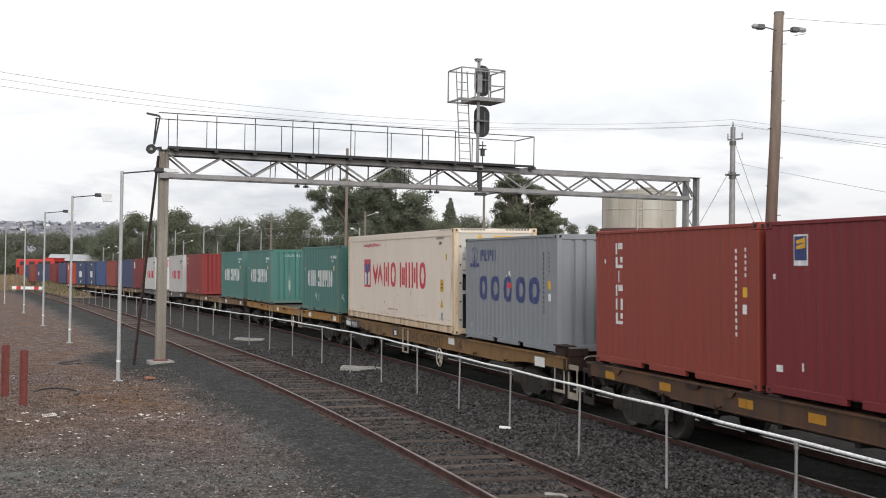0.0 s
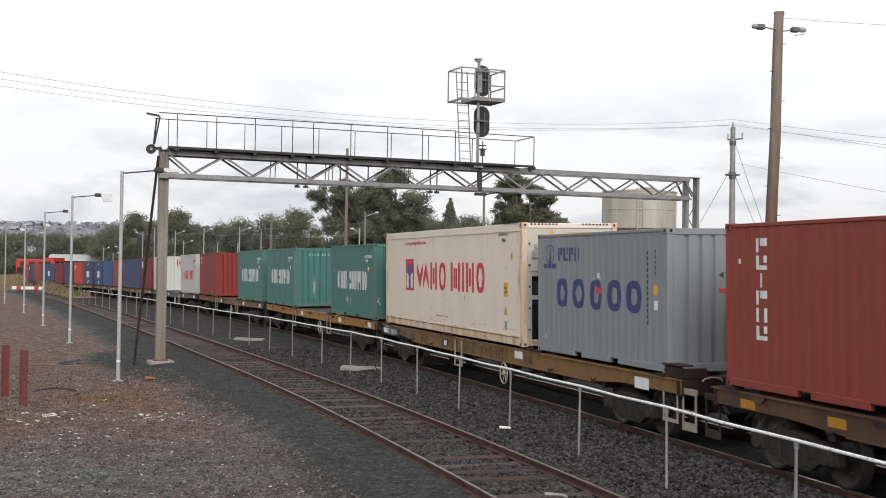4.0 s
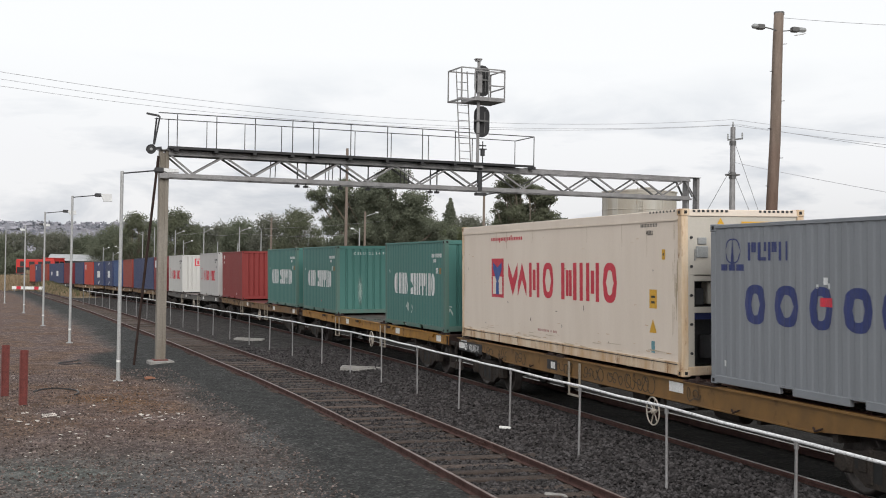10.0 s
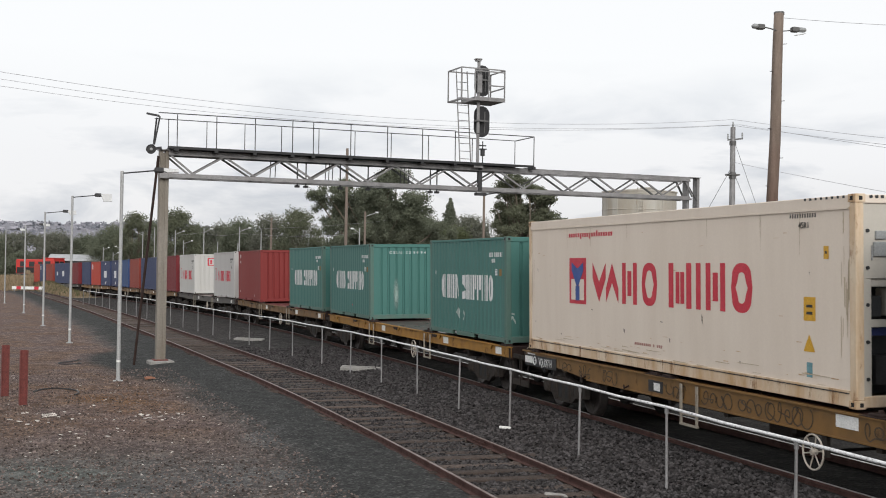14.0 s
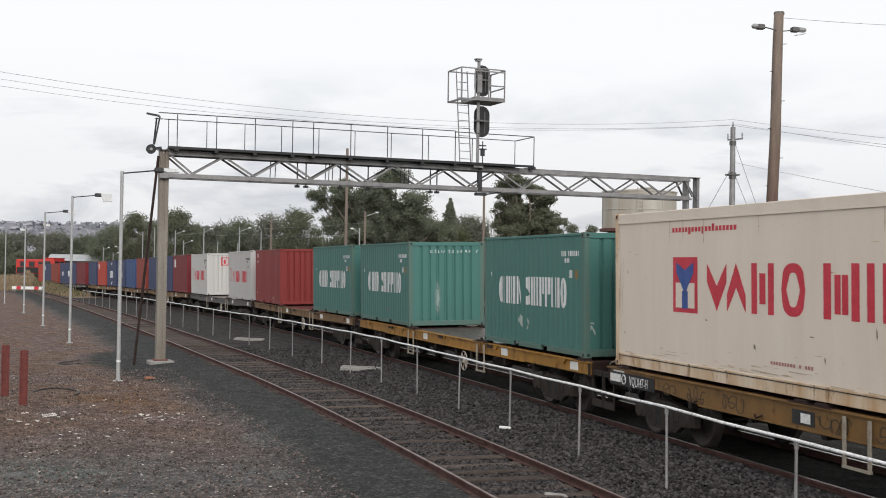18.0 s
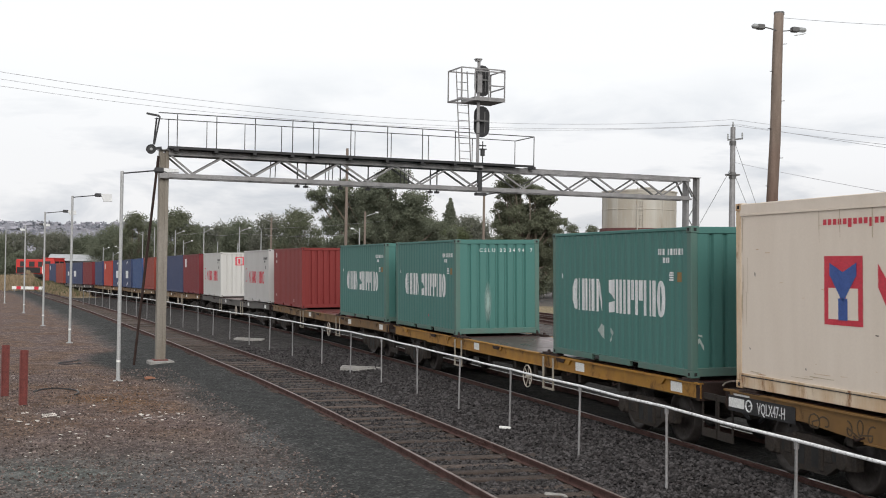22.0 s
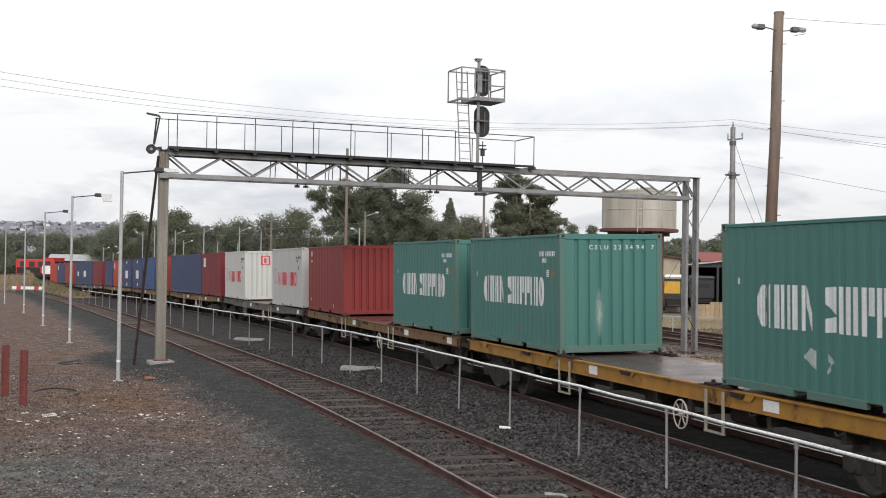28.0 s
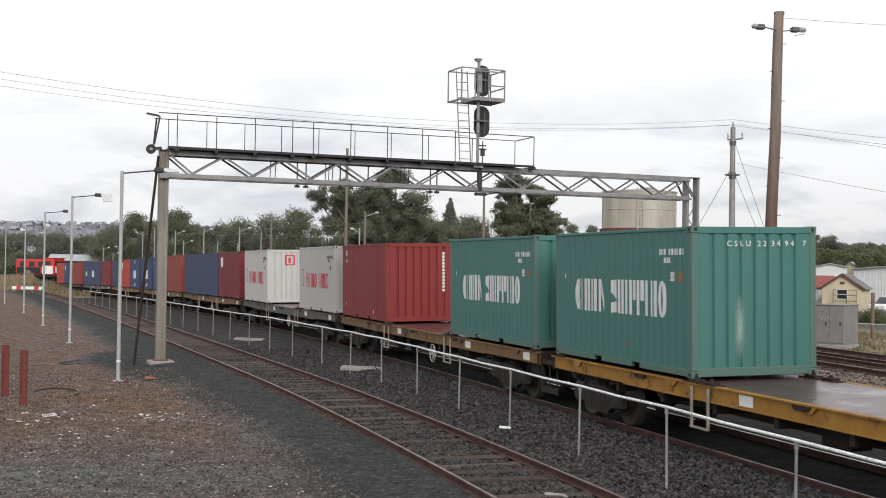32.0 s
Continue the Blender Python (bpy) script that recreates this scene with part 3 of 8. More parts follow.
def depth_at(pts, u):
    for (a, d0), (b, d1) in zip(pts, pts[1:]):
        if a <= u <= b:
            return d0 + (d1 - d0) * (u - a) / max(1e-6, b - a)
    return 0.0


class Decal:
    """Flat paint marks that follow the ribs of a side: slices of quadrilaterals."""

    def __init__(self, pts, put):
        self.g, self.pts, self.put = G(), pts, put
        self.pieces, self.inside = [], False

    def quad(self, u0, u1, a0, a1, b0, b1):
        """Between u0 and u1; its lower edge goes from a0 to a1, the upper one from b0 to b1."""
        if not self.inside:
            self.g = G()
            self.pieces.append(self.g)
        cuts = sorted({u0, u1, *[u for u, d in self.pts if u0 < u < u1]})
        e = []
        for c in cuts:
            k = (c - u0) / (u1 - u0)
            d = depth_at(self.pts, c) - 0.004
            e += [self.put(c, d, a0 + (a1 - a0) * k), self.put(c, d, b0 + (b1 - b0) * k)]
        self.g.add(e, [(2 * i, 2 * i + 2, 2 * i + 3, 2 * i + 1) for i in range(len(cuts) - 1)])
        return self

    def rect(self, u0, u1, z0, z1):
        return self.quad(u0, u1, z0, z0, z1, z1)

    def mark(self, kind, u, z, w, h, s):
        """A plain emblem shape in a cell w x h with stroke s."""
        self.g, self.inside = G(), True
        self.pieces.append(self.g)
        if kind == "ring":
            n, p = 14, 2.6
            for i in range(n):
                t0, t1 = -1 + 2 * i / n, -1 + 2 * (i + 1) / n
                o0, o1 = [max(0.0, 1 - abs(t) ** p) ** (1 / p) * h / 2 for t in (t0, t1)]
                q0, q1 = [max(0.0, 1 - min(1.0, abs(t) / (1 - 2 * s / w)) ** p) ** (1 / p) * (h / 2 - s * 0.8) for t in (t0, t1)]
                m, u0, u1 = z + h / 2, u + w * (t0 + 1) / 2, u + w * (t1 + 1) / 2
                if q0 < 0.01 and q1 < 0.01:
                    self.quad(u0, u1, m - o0, m - o1, m + o0, m + o1)
                else:
                    self.quad(u0, u1, m - o0, m - o1, m - q0, m - q1).quad(u0, u1, m + q0, m + q1, m + o0, m + o1)
        elif kind == "slash":
            self.rect(u, u + s, z, z + h).rect(u + w - s, u + w, z, z + h)
            self.quad(u + s, u + w - s, z + h - s * 1.5, z, z + h, z + s * 1.5)
        elif kind == "gate":
            self.rect(u, u + s, z, z + h).rect(u + w - s, u + w, z, z + h)
        elif kind == "hook":
            self.rect(u, u + s * 1.2, z, z + h).rect(u + s * 1.2, u + w, z, z + s).rect(u + w - s * 1.2, u + w, z + h * 0.5, z + h)
        elif kind == "flag":
            self.rect(u, u + s, z, z + h).rect(u + s * 1.6, u + w, z + h * 0.45, z + h)
        elif kind == "bar":
            self.rect(u + w / 2 - s / 2, u + w / 2 + s / 2, z, z + h)
        elif kind == "peak":
            self.quad(u, u + w / 2, z, z + h - s, z + s * 1.6, z + h).quad(u + w / 2, u + w, z + h - s, z, z + h, z + s * 1.6)
        elif kind == "lens":
            self.quad(u, u + w * 0.5, z + h * 0.42, z, z + h * 0.58, z + h * 0.34).quad(u, u + w * 0.5, z + h * 0.5, z + h * 0.66, z + h * 0.58, z + h)
            self.rect(u + w * 0.5, u + w, z + h * 0.12, z + h * 0.34).rect(u + w * 0.5, u + w, z + h * 0.66, z + h * 0.88)
        self.inside = False
        return self

    def word(self, kinds, u, z, w, h, s, gap):
        for k in kinds:
            if k == " ":
                u += w * 0.6
                continue
            ww = s * 1.1 if k == "bar" else w
            self.mark(k, u, z, ww, h, s)
            u += ww + gap
        return u


W, H, HC, L20, L40 = 2.438, 2.591, 2.896, 6.058, 12.192
# near-black colour for the shade inside holes, laid on uncut metal
HOLE_SHADE = mat("painted_hole_shade", (0.012, 0.012, 0.012), 0.9, bump=0)


def casting():
    g = G()
    g.box(-0.089, 0.089, -0.081, 0.081, -0.059, 0.059, 0.008)
    for s in (-1, 1):
        g.box(-0.032, 0.032, s * 0.0815 - 0.002, s * 0.0815 + 0.002, -0.028, 0.028, mi=1)
        g.box(s * 0.0895 - 0.002, s * 0.0895 + 0.002, -0.028, 0.028, -0.028, 0.028, mi=1)
    return g


def container(label, long, high, mt, pocket=True, smooth_side=False, castings=None):
    """A shipping container: x along it, its open side for the camera at -y, base at z 0."""
    c = thing("reefer_container" if smooth_side else "shipping_container", label, "container", group="containers on the train")
    hx, hy = long / 2, W / 2
    key = (long, high, mt.name, smooth_side)
    cm = castings or mt
    me = shared(("corner_casting", cm.name), casting, [cm, HOLE_SHADE])
    for sx in (-1, 1):
        for sy in (-1, 1):
            for z in (0.059, high - 0.059):
                ob = part("corner_casting", me, None, c)
                ob.location = (sx * (hx - 0.089), sy * (hy - 0.081), z)
            me2 = shared(("corner_post", *key), lambda: G().box(-0.075, 0.075, -0.065, 0.065, 0.118, high - 0.118, 0.012), cm)
            ob = part("corner_post", me2, None, c)
            ob.location = (sx * (hx - 0.08), sy * (hy - 0.07), 0)
    a, b = -hx + 0.158, hx - 0.158
    side_pts = [(a, 0.0), (b, 0.0)] if smooth_side else ribs(a, b)
    top_h, low_h = (0.17, 0.22) if smooth_side else (0.06, 0.14)
    for sy in (-1, 1):
        put = lambda u, d, z, sy=sy: (u, sy * (hy - 0.014 - d), z)
        if smooth_side:
            g = G().box(a, b, sy * (hy - 0.034) - 0.02, sy * (hy - 0.034) + 0.02, low_h, high - top_h)
        else:
            g = sheet(side_pts, low_h - 0.01, high - top_h - 0.01, put)
        part("side_panel", g, mt, c)
        g = G().box(a - 0.03, b + 0.03, *sorted((sy * (hy - 0.001), sy * (hy - 0.065))), high - top_h - 0.012, high - 0.012, 0.008)
        if smooth_side:
            g.box(a, b, *sorted((sy * (hy + 0.006), sy * (hy - 0.03))), high - top_h - 0.03, high - top_h - 0.008)
        part("top_rail", g, mt, c)
        g = G()
        cuts = [(a - 0.03, -1.02), (-0.68, 0.68), (1.02, b + 0.03)] if pocket and long < 7 else [(a - 0.03, b + 0.03)]
        for u0, u1 in cuts:
            g.box(u0, u1, *sorted((sy * (hy - 0.003), sy * (hy - 0.075))), 0.02, low_h, 0.006)
        if len(cuts) > 1:
            for u0, u1 in ((-1.02, -0.68), (0.68, 1.02)):
                g.box(u0, u1, *sorted((sy * (hy - 0.003), sy * (hy - 0.075))), low_h - 0.02, low_h)
        if smooth_side:
            g.box(a, b, *sorted((sy * (hy + 0.006), sy * (hy - 0.03))), low_h - 0.005, low_h + 0.02)
        part("bottom_rail", g, cm, c)
    # ends: ribbed front towards +x, doors towards -x
    ea, eb = -hy + 0.135, hy - 0.135
    for sx in (-1, 1):
        part("end_top_rail", G().box(*sorted((sx * (hx - 0.004), sx * (hx - 0.08))), ea - 0.02, eb + 0.02, high - 0.13, high - 0.012, 0.01), mt, c)
        part("end_sill", G().box(*sorted((sx * (hx - 0.004), sx * (hx - 0.12))), ea - 0.02, eb + 0.02, 0.02, 0.17, 0.01), cm, c)
    if not smooth_side:
        pts = ribs(ea, eb, 0.265, 0.045, 0.165, 0.028)
        part("end_panel", sheet(pts, 0.16, high - 0.12, lambda u, d, z: (hx - 0.02 - d, u, z)), mt, c)
        door_x = -hx + 0.03
        for s in (0, 1):
            y0, y1 = (ea, -0.006) if s == 0 else (0.006, eb)
            d = part("door", G().box(door_x - 0.025, door_x + 0.025, y0, y1, 0.17, high - 0.13, 0.01), mt, c)
            for yy in (y0 + 0.3, y1 - 0.3):
                part("lock_rod", G().tube((door_x - 0.045, yy, 0.12), (door_x - 0.045, yy, high - 0.1), 0.017, seg=8), GALV, d)
    # ribbed roof and floor
    rp = ribs(a, b, 0.21 if not smooth_side else 0.4, 0.018 if not smooth_side else 0.004, 0.08, 0.03)
    g = G()
    for u, d in rp:
        g.v += [(u, -hy + 0.06, high - 0.022 - d), (u, hy - 0.06, high - 0.022 - d)]
    g.f = [(2 * i, 2 * i + 1, 2 * i + 3, 2 * i + 2) for i in range(len(rp) - 1)]
    g.m = [0] * len(g.f)
    part("roof", g, mt, c)
    part("floor", G().box(a, b, -hy + 0.08, hy - 0.08, 0.09, 0.14), SLEEPER, c)
    c["rib"] = 0.0 if smooth_side else 1.0
    return c, side_pts


FINE_MARKS = ("code_marking", "scuffs", "small_print", "address_mark")


def patches(q):
    """Splits a mesh into its connected pieces."""
    root = list(range(len(q.v)))

    def top(i):
        while root[i] != i:
            i = root[i]
        return i

    for f in q.f:
        for i in f[1:]:
            root[top(i)] = top(f[0])
    out = {}
    for f in q.f:
        g = out.setdefault(top(f[0]), G())
        g.add([q.v[i] for i in f], [range(len(f))])
    for g in out.values():
        seen, index = {}, [0] * len(g.v)
        for i, v in enumerate(g.v):
            index[i] = seen.setdefault(tuple(v), len(seen))
        g.v, g.f = list(seen), [tuple(index[i] for i in f) for f in g.f]
    return list(out.values())


def paint_marks(d, name, mt, c, label="", shift=(0, 0, 0)):
    """Each painted mark is a part; rows of tiny ones stay together."""
    for q in d.pieces:
        seen, index = {}, []
        for v in q.v:
            index.append(seen.setdefault(tuple(round(k, 4) for k in v), len(seen)))
        q.v, q.f = list(seen), [tuple(dict.fromkeys(index[i] for i in f)) for f in q.f]
    if name in FINE_MARKS:
        g = G()
        for q in d.pieces:
            g.add(q.v, q.f)
        ob = part(name, g, mt, c, label)
        return tagged(ob, label, kind="stuff")
    for q in d.pieces:
        for patch in patches(q):
            ob = part(name, patch, mt, c, label)
            ob.location = shift
    return ob


def decal(c, pts, name, mt, draw, side=-1, label="", proud=0.0):
    hy = W / 2
    d = Decal(pts, lambda u, dep, z: (u, side * (hy - 0.014 - dep), z))
    draw(d)
    return paint_marks(d, name, mt, c, label, (0, side * proud, 0))


def end_decal(c, long, name, mt, draw):
    d = Decal([(-1.2, 0.0), (1.2, 0.0)], lambda u, dep, z: (long / 2 - 0.022 - dep, u, z))
    draw(d)
    return paint_marks(d, name, mt, c)


def words_on(c, text, size, mt, x, z, squeeze=1.0, end=None, depth=0.003, out=0.004):
    """Lettering on the side at -y, or on the end at +x of a container of length end."""
    if end is None:
        m = Matrix.Translation((x, -W / 2 + 0.014 - out, z)) @ Euler((radians(90), 0, 0)).to_matrix().to_4x4()
    else:
        m = Matrix.Translation((end / 2 - 0.02 + out, x, z)) @ Euler((radians(90), 0, radians(90))).to_matrix().to_4x4()
    return lettering(text, size, mt, c, m, squeeze)


P_GREEN = paint("sea_green_container_paint", (0.055, 0.160, 0.141), second=(0.072, 0.176, 0.158), rust_amount=0.03)
P_GREEN_WORN = paint("weathered_green_corner_paint", (0.074, 0.156, 0.132), second=(0.11, 0.14, 0.12), amount=0.4, rust_amount=0.14, rust=(0.11, 0.085, 0.06), scale=3, streak=4)
P_GREY = paint("blue_grey_container_paint", (0.222, 0.236, 0.256), second=(0.165, 0.175, 0.186), rust_amount=0.03)
P_RED = paint("red_brown_container_paint", (0.205, 0.028, 0.026), second=(0.155, 0.024, 0.022))
P_BRICK = paint("brick_red_container_paint", (0.24, 0.043, 0.029), second=(0.18, 0.035, 0.025))
P_MAROON = paint("maroon_container_paint", (0.165, 0.019, 0.024), second=(0.125, 0.017, 0.021))
P_CREAM = paint("cream_white_reefer_paint", (0.73, 0.64, 0.55), second=(0.63, 0.535, 0.445), amount=0.3, grain_amount=0.015, bump=0.02, rust_amount=0.07, rust=(0.36, 0.25, 0.14), streak=6)
P_CREAM_POST = paint("stained_cream_post_paint", (0.66, 0.55, 0.42), second=(0.46, 0.27, 0.12), amount=0.5, rust_amount=0.42, rust=(0.24, 0.115, 0.05), streak=4, scale=3, rust_scale=4.5)
P_PALE = paint("pale_grey_container_paint", (0.45, 0.44, 0.43), second=(0.36, 0.34, 0.33))
P_WHITE = paint("off_white_container_paint", (0.50, 0.495, 0.475), second=(0.40, 0.39, 0.365))
P_BLUE = paint("dark_blue_container_paint", (0.034, 0.048, 0.115), second=(0.04, 0.052, 0.10))
P_BRIGHT = paint("mid_blue_container_paint", (0.035, 0.075, 0.19), second=(0.04, 0.07, 0.15))
P_ORANGE = paint("orange_red_container_paint", (0.40, 0.045, 0.025), second=(0.32, 0.04, 0.025))
INK_WHITE = mat("white_marking", (0.66, 0.67, 0.67), 0.6, amount=0.12, scale=5, bump=0)
INK_BADGE = mat("bright_blue_marking", (0.035, 0.085, 0.30), 0.55, amount=0.15, bump=0)
INK_SCAR = mat("grey_brown_scar", (0.21, 0.17, 0.14), 0.8, amount=0.3, scale=9, bump=0)
INK_WORN = mat("worn_white_marking", (0.42, 0.46, 0.44), 0.7, second=(0.22, 0.30, 0.27), amount=0.4, scale=9, bump=0)
INK_BLUE = mat("dark_blue_marking", (0.022, 0.035, 0.14), 0.55, amount=0.15, bump=0)
INK_RED = mat("crimson_marking", (0.56, 0.027, 0.052), 0.55, amount=0.15, bump=0)
INK_BLACK = mat("black_marking", (0.02, 0.02, 0.022), 0.6, bump=0)
INK_YELLOW = mat("warning_yellow", (0.62, 0.34, 0.02), 0.5, amount=0.1, bump=0)
INK_OCHRE = mat("brownish_sticker", (0.22, 0.13, 0.04), 0.6, amount=0.2, bump=0)
INK_FADED = mat("faded_red_print", (0.42, 0.20, 0.17), 0.6, amount=0.2, bump=0)
INK_SCRIBBLE = mat("faded_dark_spray", (0.070, 0.048, 0.028), 0.7, amount=0.3, scale=6, bump=0)
INK_TEAL = mat("faded_teal_marking", (0.15, 0.32, 0.36), 0.6, bump=0)
TRUCK_YELLOW = paint("ochre_wagon_paint", (0.37, 0.185, 0.028), second=(0.20, 0.095, 0.024), amount=0.45, rust_amount=0.38, rust=(0.07, 0.038, 0.024), scale=2.5, rust_scale=2.2, streak=1.3)
TRUCK_DULL = paint("dull_rusty_wagon_paint", (0.215, 0.118, 0.040), second=(0.10, 0.062, 0.034), amount=0.5, rust_amount=0.45, rust=(0.062, 0.038, 0.026), scale=1.6, rust_scale=1.5, streak=1.3)
TRUCK_OCHRE = paint("faded_ochre_wagon_paint", (0.215, 0.115, 0.036), second=(0.12, 0.07, 0.03), amount=0.4, rust_amount=0.30, rust=(0.06, 0.036, 0.024), scale=2.5, rust_scale=2.2, streak=1.3)
TRUCK_BROWN = paint("brown_wagon_paint", (0.056, 0.034, 0.025), second=(0.15, 0.066, 0.024), amount=0.4, rust_amount=0.4, rust=(0.10, 0.045, 0.022), scale=2.5, rust_scale=4)
TRUCK_GREY = paint("grimy_grey_wagon_paint", (0.105, 0.098, 0.09), second=(0.06, 0.055, 0.05), amount=0.3, rust_amount=0.15)
PATCH_YELLOW = paint("worn_yellow_patch_paint", (0.44, 0.21, 0.018), second=(0.30, 0.14, 0.02), amount=0.4, rust_amount=0.3, rust=(0.10, 0.05, 0.025), scale=6, rust_scale=6)
DECK = mat("wet_rust_brown_deck", (0.092, 0.036, 0.032), 0.33, 0.0, second=(0.034, 0.026, 0.026), scale=0.8, amount=0.4, grain=18, grain_amount=0.15, bump=0.2, bump_scale=6)
END_BROWN = mat("dark_brown_end_steel", (0.032, 0.019, 0.016), 0.75, spec=0.2, scale=4, amount=0.3)

WHEEL_R = 0.46


def wheelset():
    g = G()
    for s in (-1, 1):
        y = s * 0.80
        prof = [(0.05, -0.08), (0.14, -0.075), (0.15, -0.03), (0.36, -0.02), (0.40, -0.065), (0.46, -0.068), (0.462, 0.055), (0.488, 0.068), (0.488, 0.09), (0.40, 0.09), (0.36, 0.03), (0.15, 0.02), (0.05, 0.06)]
        g.lathe([(r, -s * z) for r, z in prof], 24, (0, y, 0), "y")
        for i in range(3):
            a = 2.1 * i + 0.4
            g.tube((0.27 * math.cos(a), y + s * 0.012, 0.27 * math.sin(a)), (0.27 * math.cos(a), y + s * 0.035, 0.27 * math.sin(a)), 0.035, seg=6)
    g.tube((0, -1.05, 0), (0, 1.05, 0), 0.075, seg=12)
    for s in (-1, 1):
        g.tube((0, s * 1.0, 0), (0, s * 1.17, 0), 0.10, seg=12)
    return g


def side_frame():
    g = G()
    poly = [(-1.13, 0.36), (-1.13, 0.60), (-0.62, 0.66), (-0.34, 0.72), (0.34, 0.72), (0.62, 0.66), (1.13, 0.60), (1.13, 0.36), (0.72, 0.36), (0.44, 0.20), (-0.44, 0.20), (-0.72, 0.36)]
    g.prism(poly, -0.06, 0.06)
    for sx in (-1, 1):
        g.box(sx * 0.875 - 0.15, sx * 0.875 + 0.15, -0.10, 0.09, 0.33, 0.58, 0.03)
        g.box(sx * 0.50 - 0.10, sx * 0.50 + 0.10, -0.075, 0.075, 0.38, 0.58, 0.02)
        g.box(sx * 0.33 - 0.05, sx * 0.33 + 0.05, -0.09, 0.09, 0.24, 0.70, 0.02)
        # dark plates paint the shade of the frame's openings
        g.box(sx * 0.60 - 0.07, sx * 0.60 + 0.07, -0.064, 0.064, 0.42, 0.55, mi=1)
        g.box(sx * 0.18 - 0.09, sx * 0.18 + 0.09, -0.064, 0.064, 0.28, 0.56, mi=1)
        g.lathe([(0.03, -0.125), (0.11, -0.125), (0.13, -0.10), (0.13, 0.10), (0.11, 0.115), (0.03, 0.115)], 12, (sx * 0.875, 0, 0.46), "y")
    return g


def spring():
    g = G()
    for i in range(5):
        z = 0.27 + i * 0.055
        for dx in (-0.13, 0.0, 0.13):
            g.tube((dx, 0, z), (dx, 0, z + 0.034), 0.062, seg=8)
    return g


def hand_wheel():
    g = G()
    n = 20
    for i in range(n):
        a, b = 2 * math.pi * i / n, 2 * math.pi * (i + 1) / n
        g.tube((0.245 * math.cos(a), 0, 0.245 * math.sin(a)), (0.245 * math.cos(b), 0, 0.245 * math.sin(b)), 0.014, seg=6)
    for i in range(6):
        a = 2 * math.pi * i / 6 + 0.2
        g.tube((0, 0.02, 0), (0.245 * math.cos(a), 0, 0.245 * math.sin(a)), 0.011, seg=5)
    g.tube((0, -0.03, 0), (0, 0.06, 0), 0.04, seg=10)
    return g


STEP_PAINT = mat("dull_beige_step_paint", (0.32, 0.285, 0.23), 0.7, second=(0.18, 0.15, 0.12), scale=6, amount=0.4)
BRAKE_WHITE = mat("dirty_white_hand_wheel", (0.46, 0.42, 0.37), 0.6, second=(0.3, 0.24, 0.18), scale=8, amount=0.35, bump=0.05)


def wagon(label, long, mt, sill, end_box=False, wheel_x=2.3):
    """A flat container wagon: x along it, rail level at z 0. Returns it and its wheelsets."""
    w = thing("container_wagon", label, "railway wagon", group="wagons of the goods train")
    hx, top = long / 2, 1.165
    part("deck", G().box(-hx + 0.1, hx - 0.1, -1.19, 1.19, top - 0.05, top, 0.005), DECK, w, "wet rust-brown steel deck")
    for s in (-1, 1):
        poly = [(-hx, top + 0.004), (hx, top + 0.004), (hx, top - 0.26), (hx - 2.2, top - 0.26), (hx - 3.6, top - sill), (-hx + 3.6, top - sill), (-hx + 2.2, top - 0.26), (-hx, top - 0.26)]
        ss = part("side_sill", G().prism(poly, *sorted((s * 1.195, s * 1.225))), mt, w)
        part("sill_flange", G().box(-hx, hx, *sorted((s * 1.16, s * 1.265)), top - 0.022, top + 0.006), mt, ss)
        part("sill_flange", G().box(-hx + 3.6, hx - 3.6, *sorted((s * 1.15, s * 1.25)), top - sill - 0.018, top - sill + 0.004), mt, ss)
        n = 5
        for i in range(0 if end_box else n):
            x = -hx + 1.4 + (long - 2.8) * i / (n - 1)
            part("gusset", G().prism([(x - 0.22, top - 0.022), (x + 0.22, top - 0.022), (x + 0.09, top - 0.13), (x - 0.09, top - 0.13)], *sorted((s * 1.226, s * 1.258))), mt, ss)
    part("centre_sill", G().box(-hx - 0.1, hx + 0.1, -0.30, 0.30, top - 0.62, top - 0.05), BOGIE, w)
    part("underframe", G().box(-hx + 0.2, hx - 0.2, -1.15, 1.15, top - 0.30, top - 0.06), BOGIE, w)
    for i in range(8):
        x = -hx + 3.2 + (long - 6.4) * i / 7
        part("cross_bearer", G().box(x - 0.06, x + 0.06, -1.18, 1.18, top - 0.46, top - 0.05), BOGIE, w)
    for s in (-1, 1):
        part("end_beam", G().box(*sorted((s * (hx - 0.14), s * hx)), -1.23, 1.23, top - 0.3, top + 0.01, 0.01), END_BROWN, w)
        cp = part("coupler", G().box(*sorted((s * (hx - 0.1), s * (hx + 0.52))), -0.13, 0.13, 0.76, 0.96, 0.03), BOGIE, w)
        part("coupler_knuckle", G().box(*sorted((s * (hx + 0.36), s * (hx + 0.60))), -0.2, 0.16, 0.70, 1.02, 0.05), BOGIE, cp)
        g = G()
        for k in range(7):
            a0, a1 = math.pi * k / 7, math.pi * (k + 1) / 7
            g.tube((s * (hx + 0.02 + 0.25 * math.sin(a0)), -0.45, 0.72 - 0.16 * math.sin(a0) + 0.02 * math.cos(a0)), (s * (hx + 0.02 + 0.25 * math.sin(a1)), -0.45, 0.72 - 0.16 * math.sin(a1) + 0.02 * math.cos(a1)), 0.025, seg=6)
        part("brake_hose", g, BLACK, w)
    # container rests
    for k in range(3):
        mid = (k - 1) * (L20 + 0.26)
        for ex in (-1, 1):
            for s in (-1, 1):
                x = mid + ex * (L20 / 2 - 0.12)
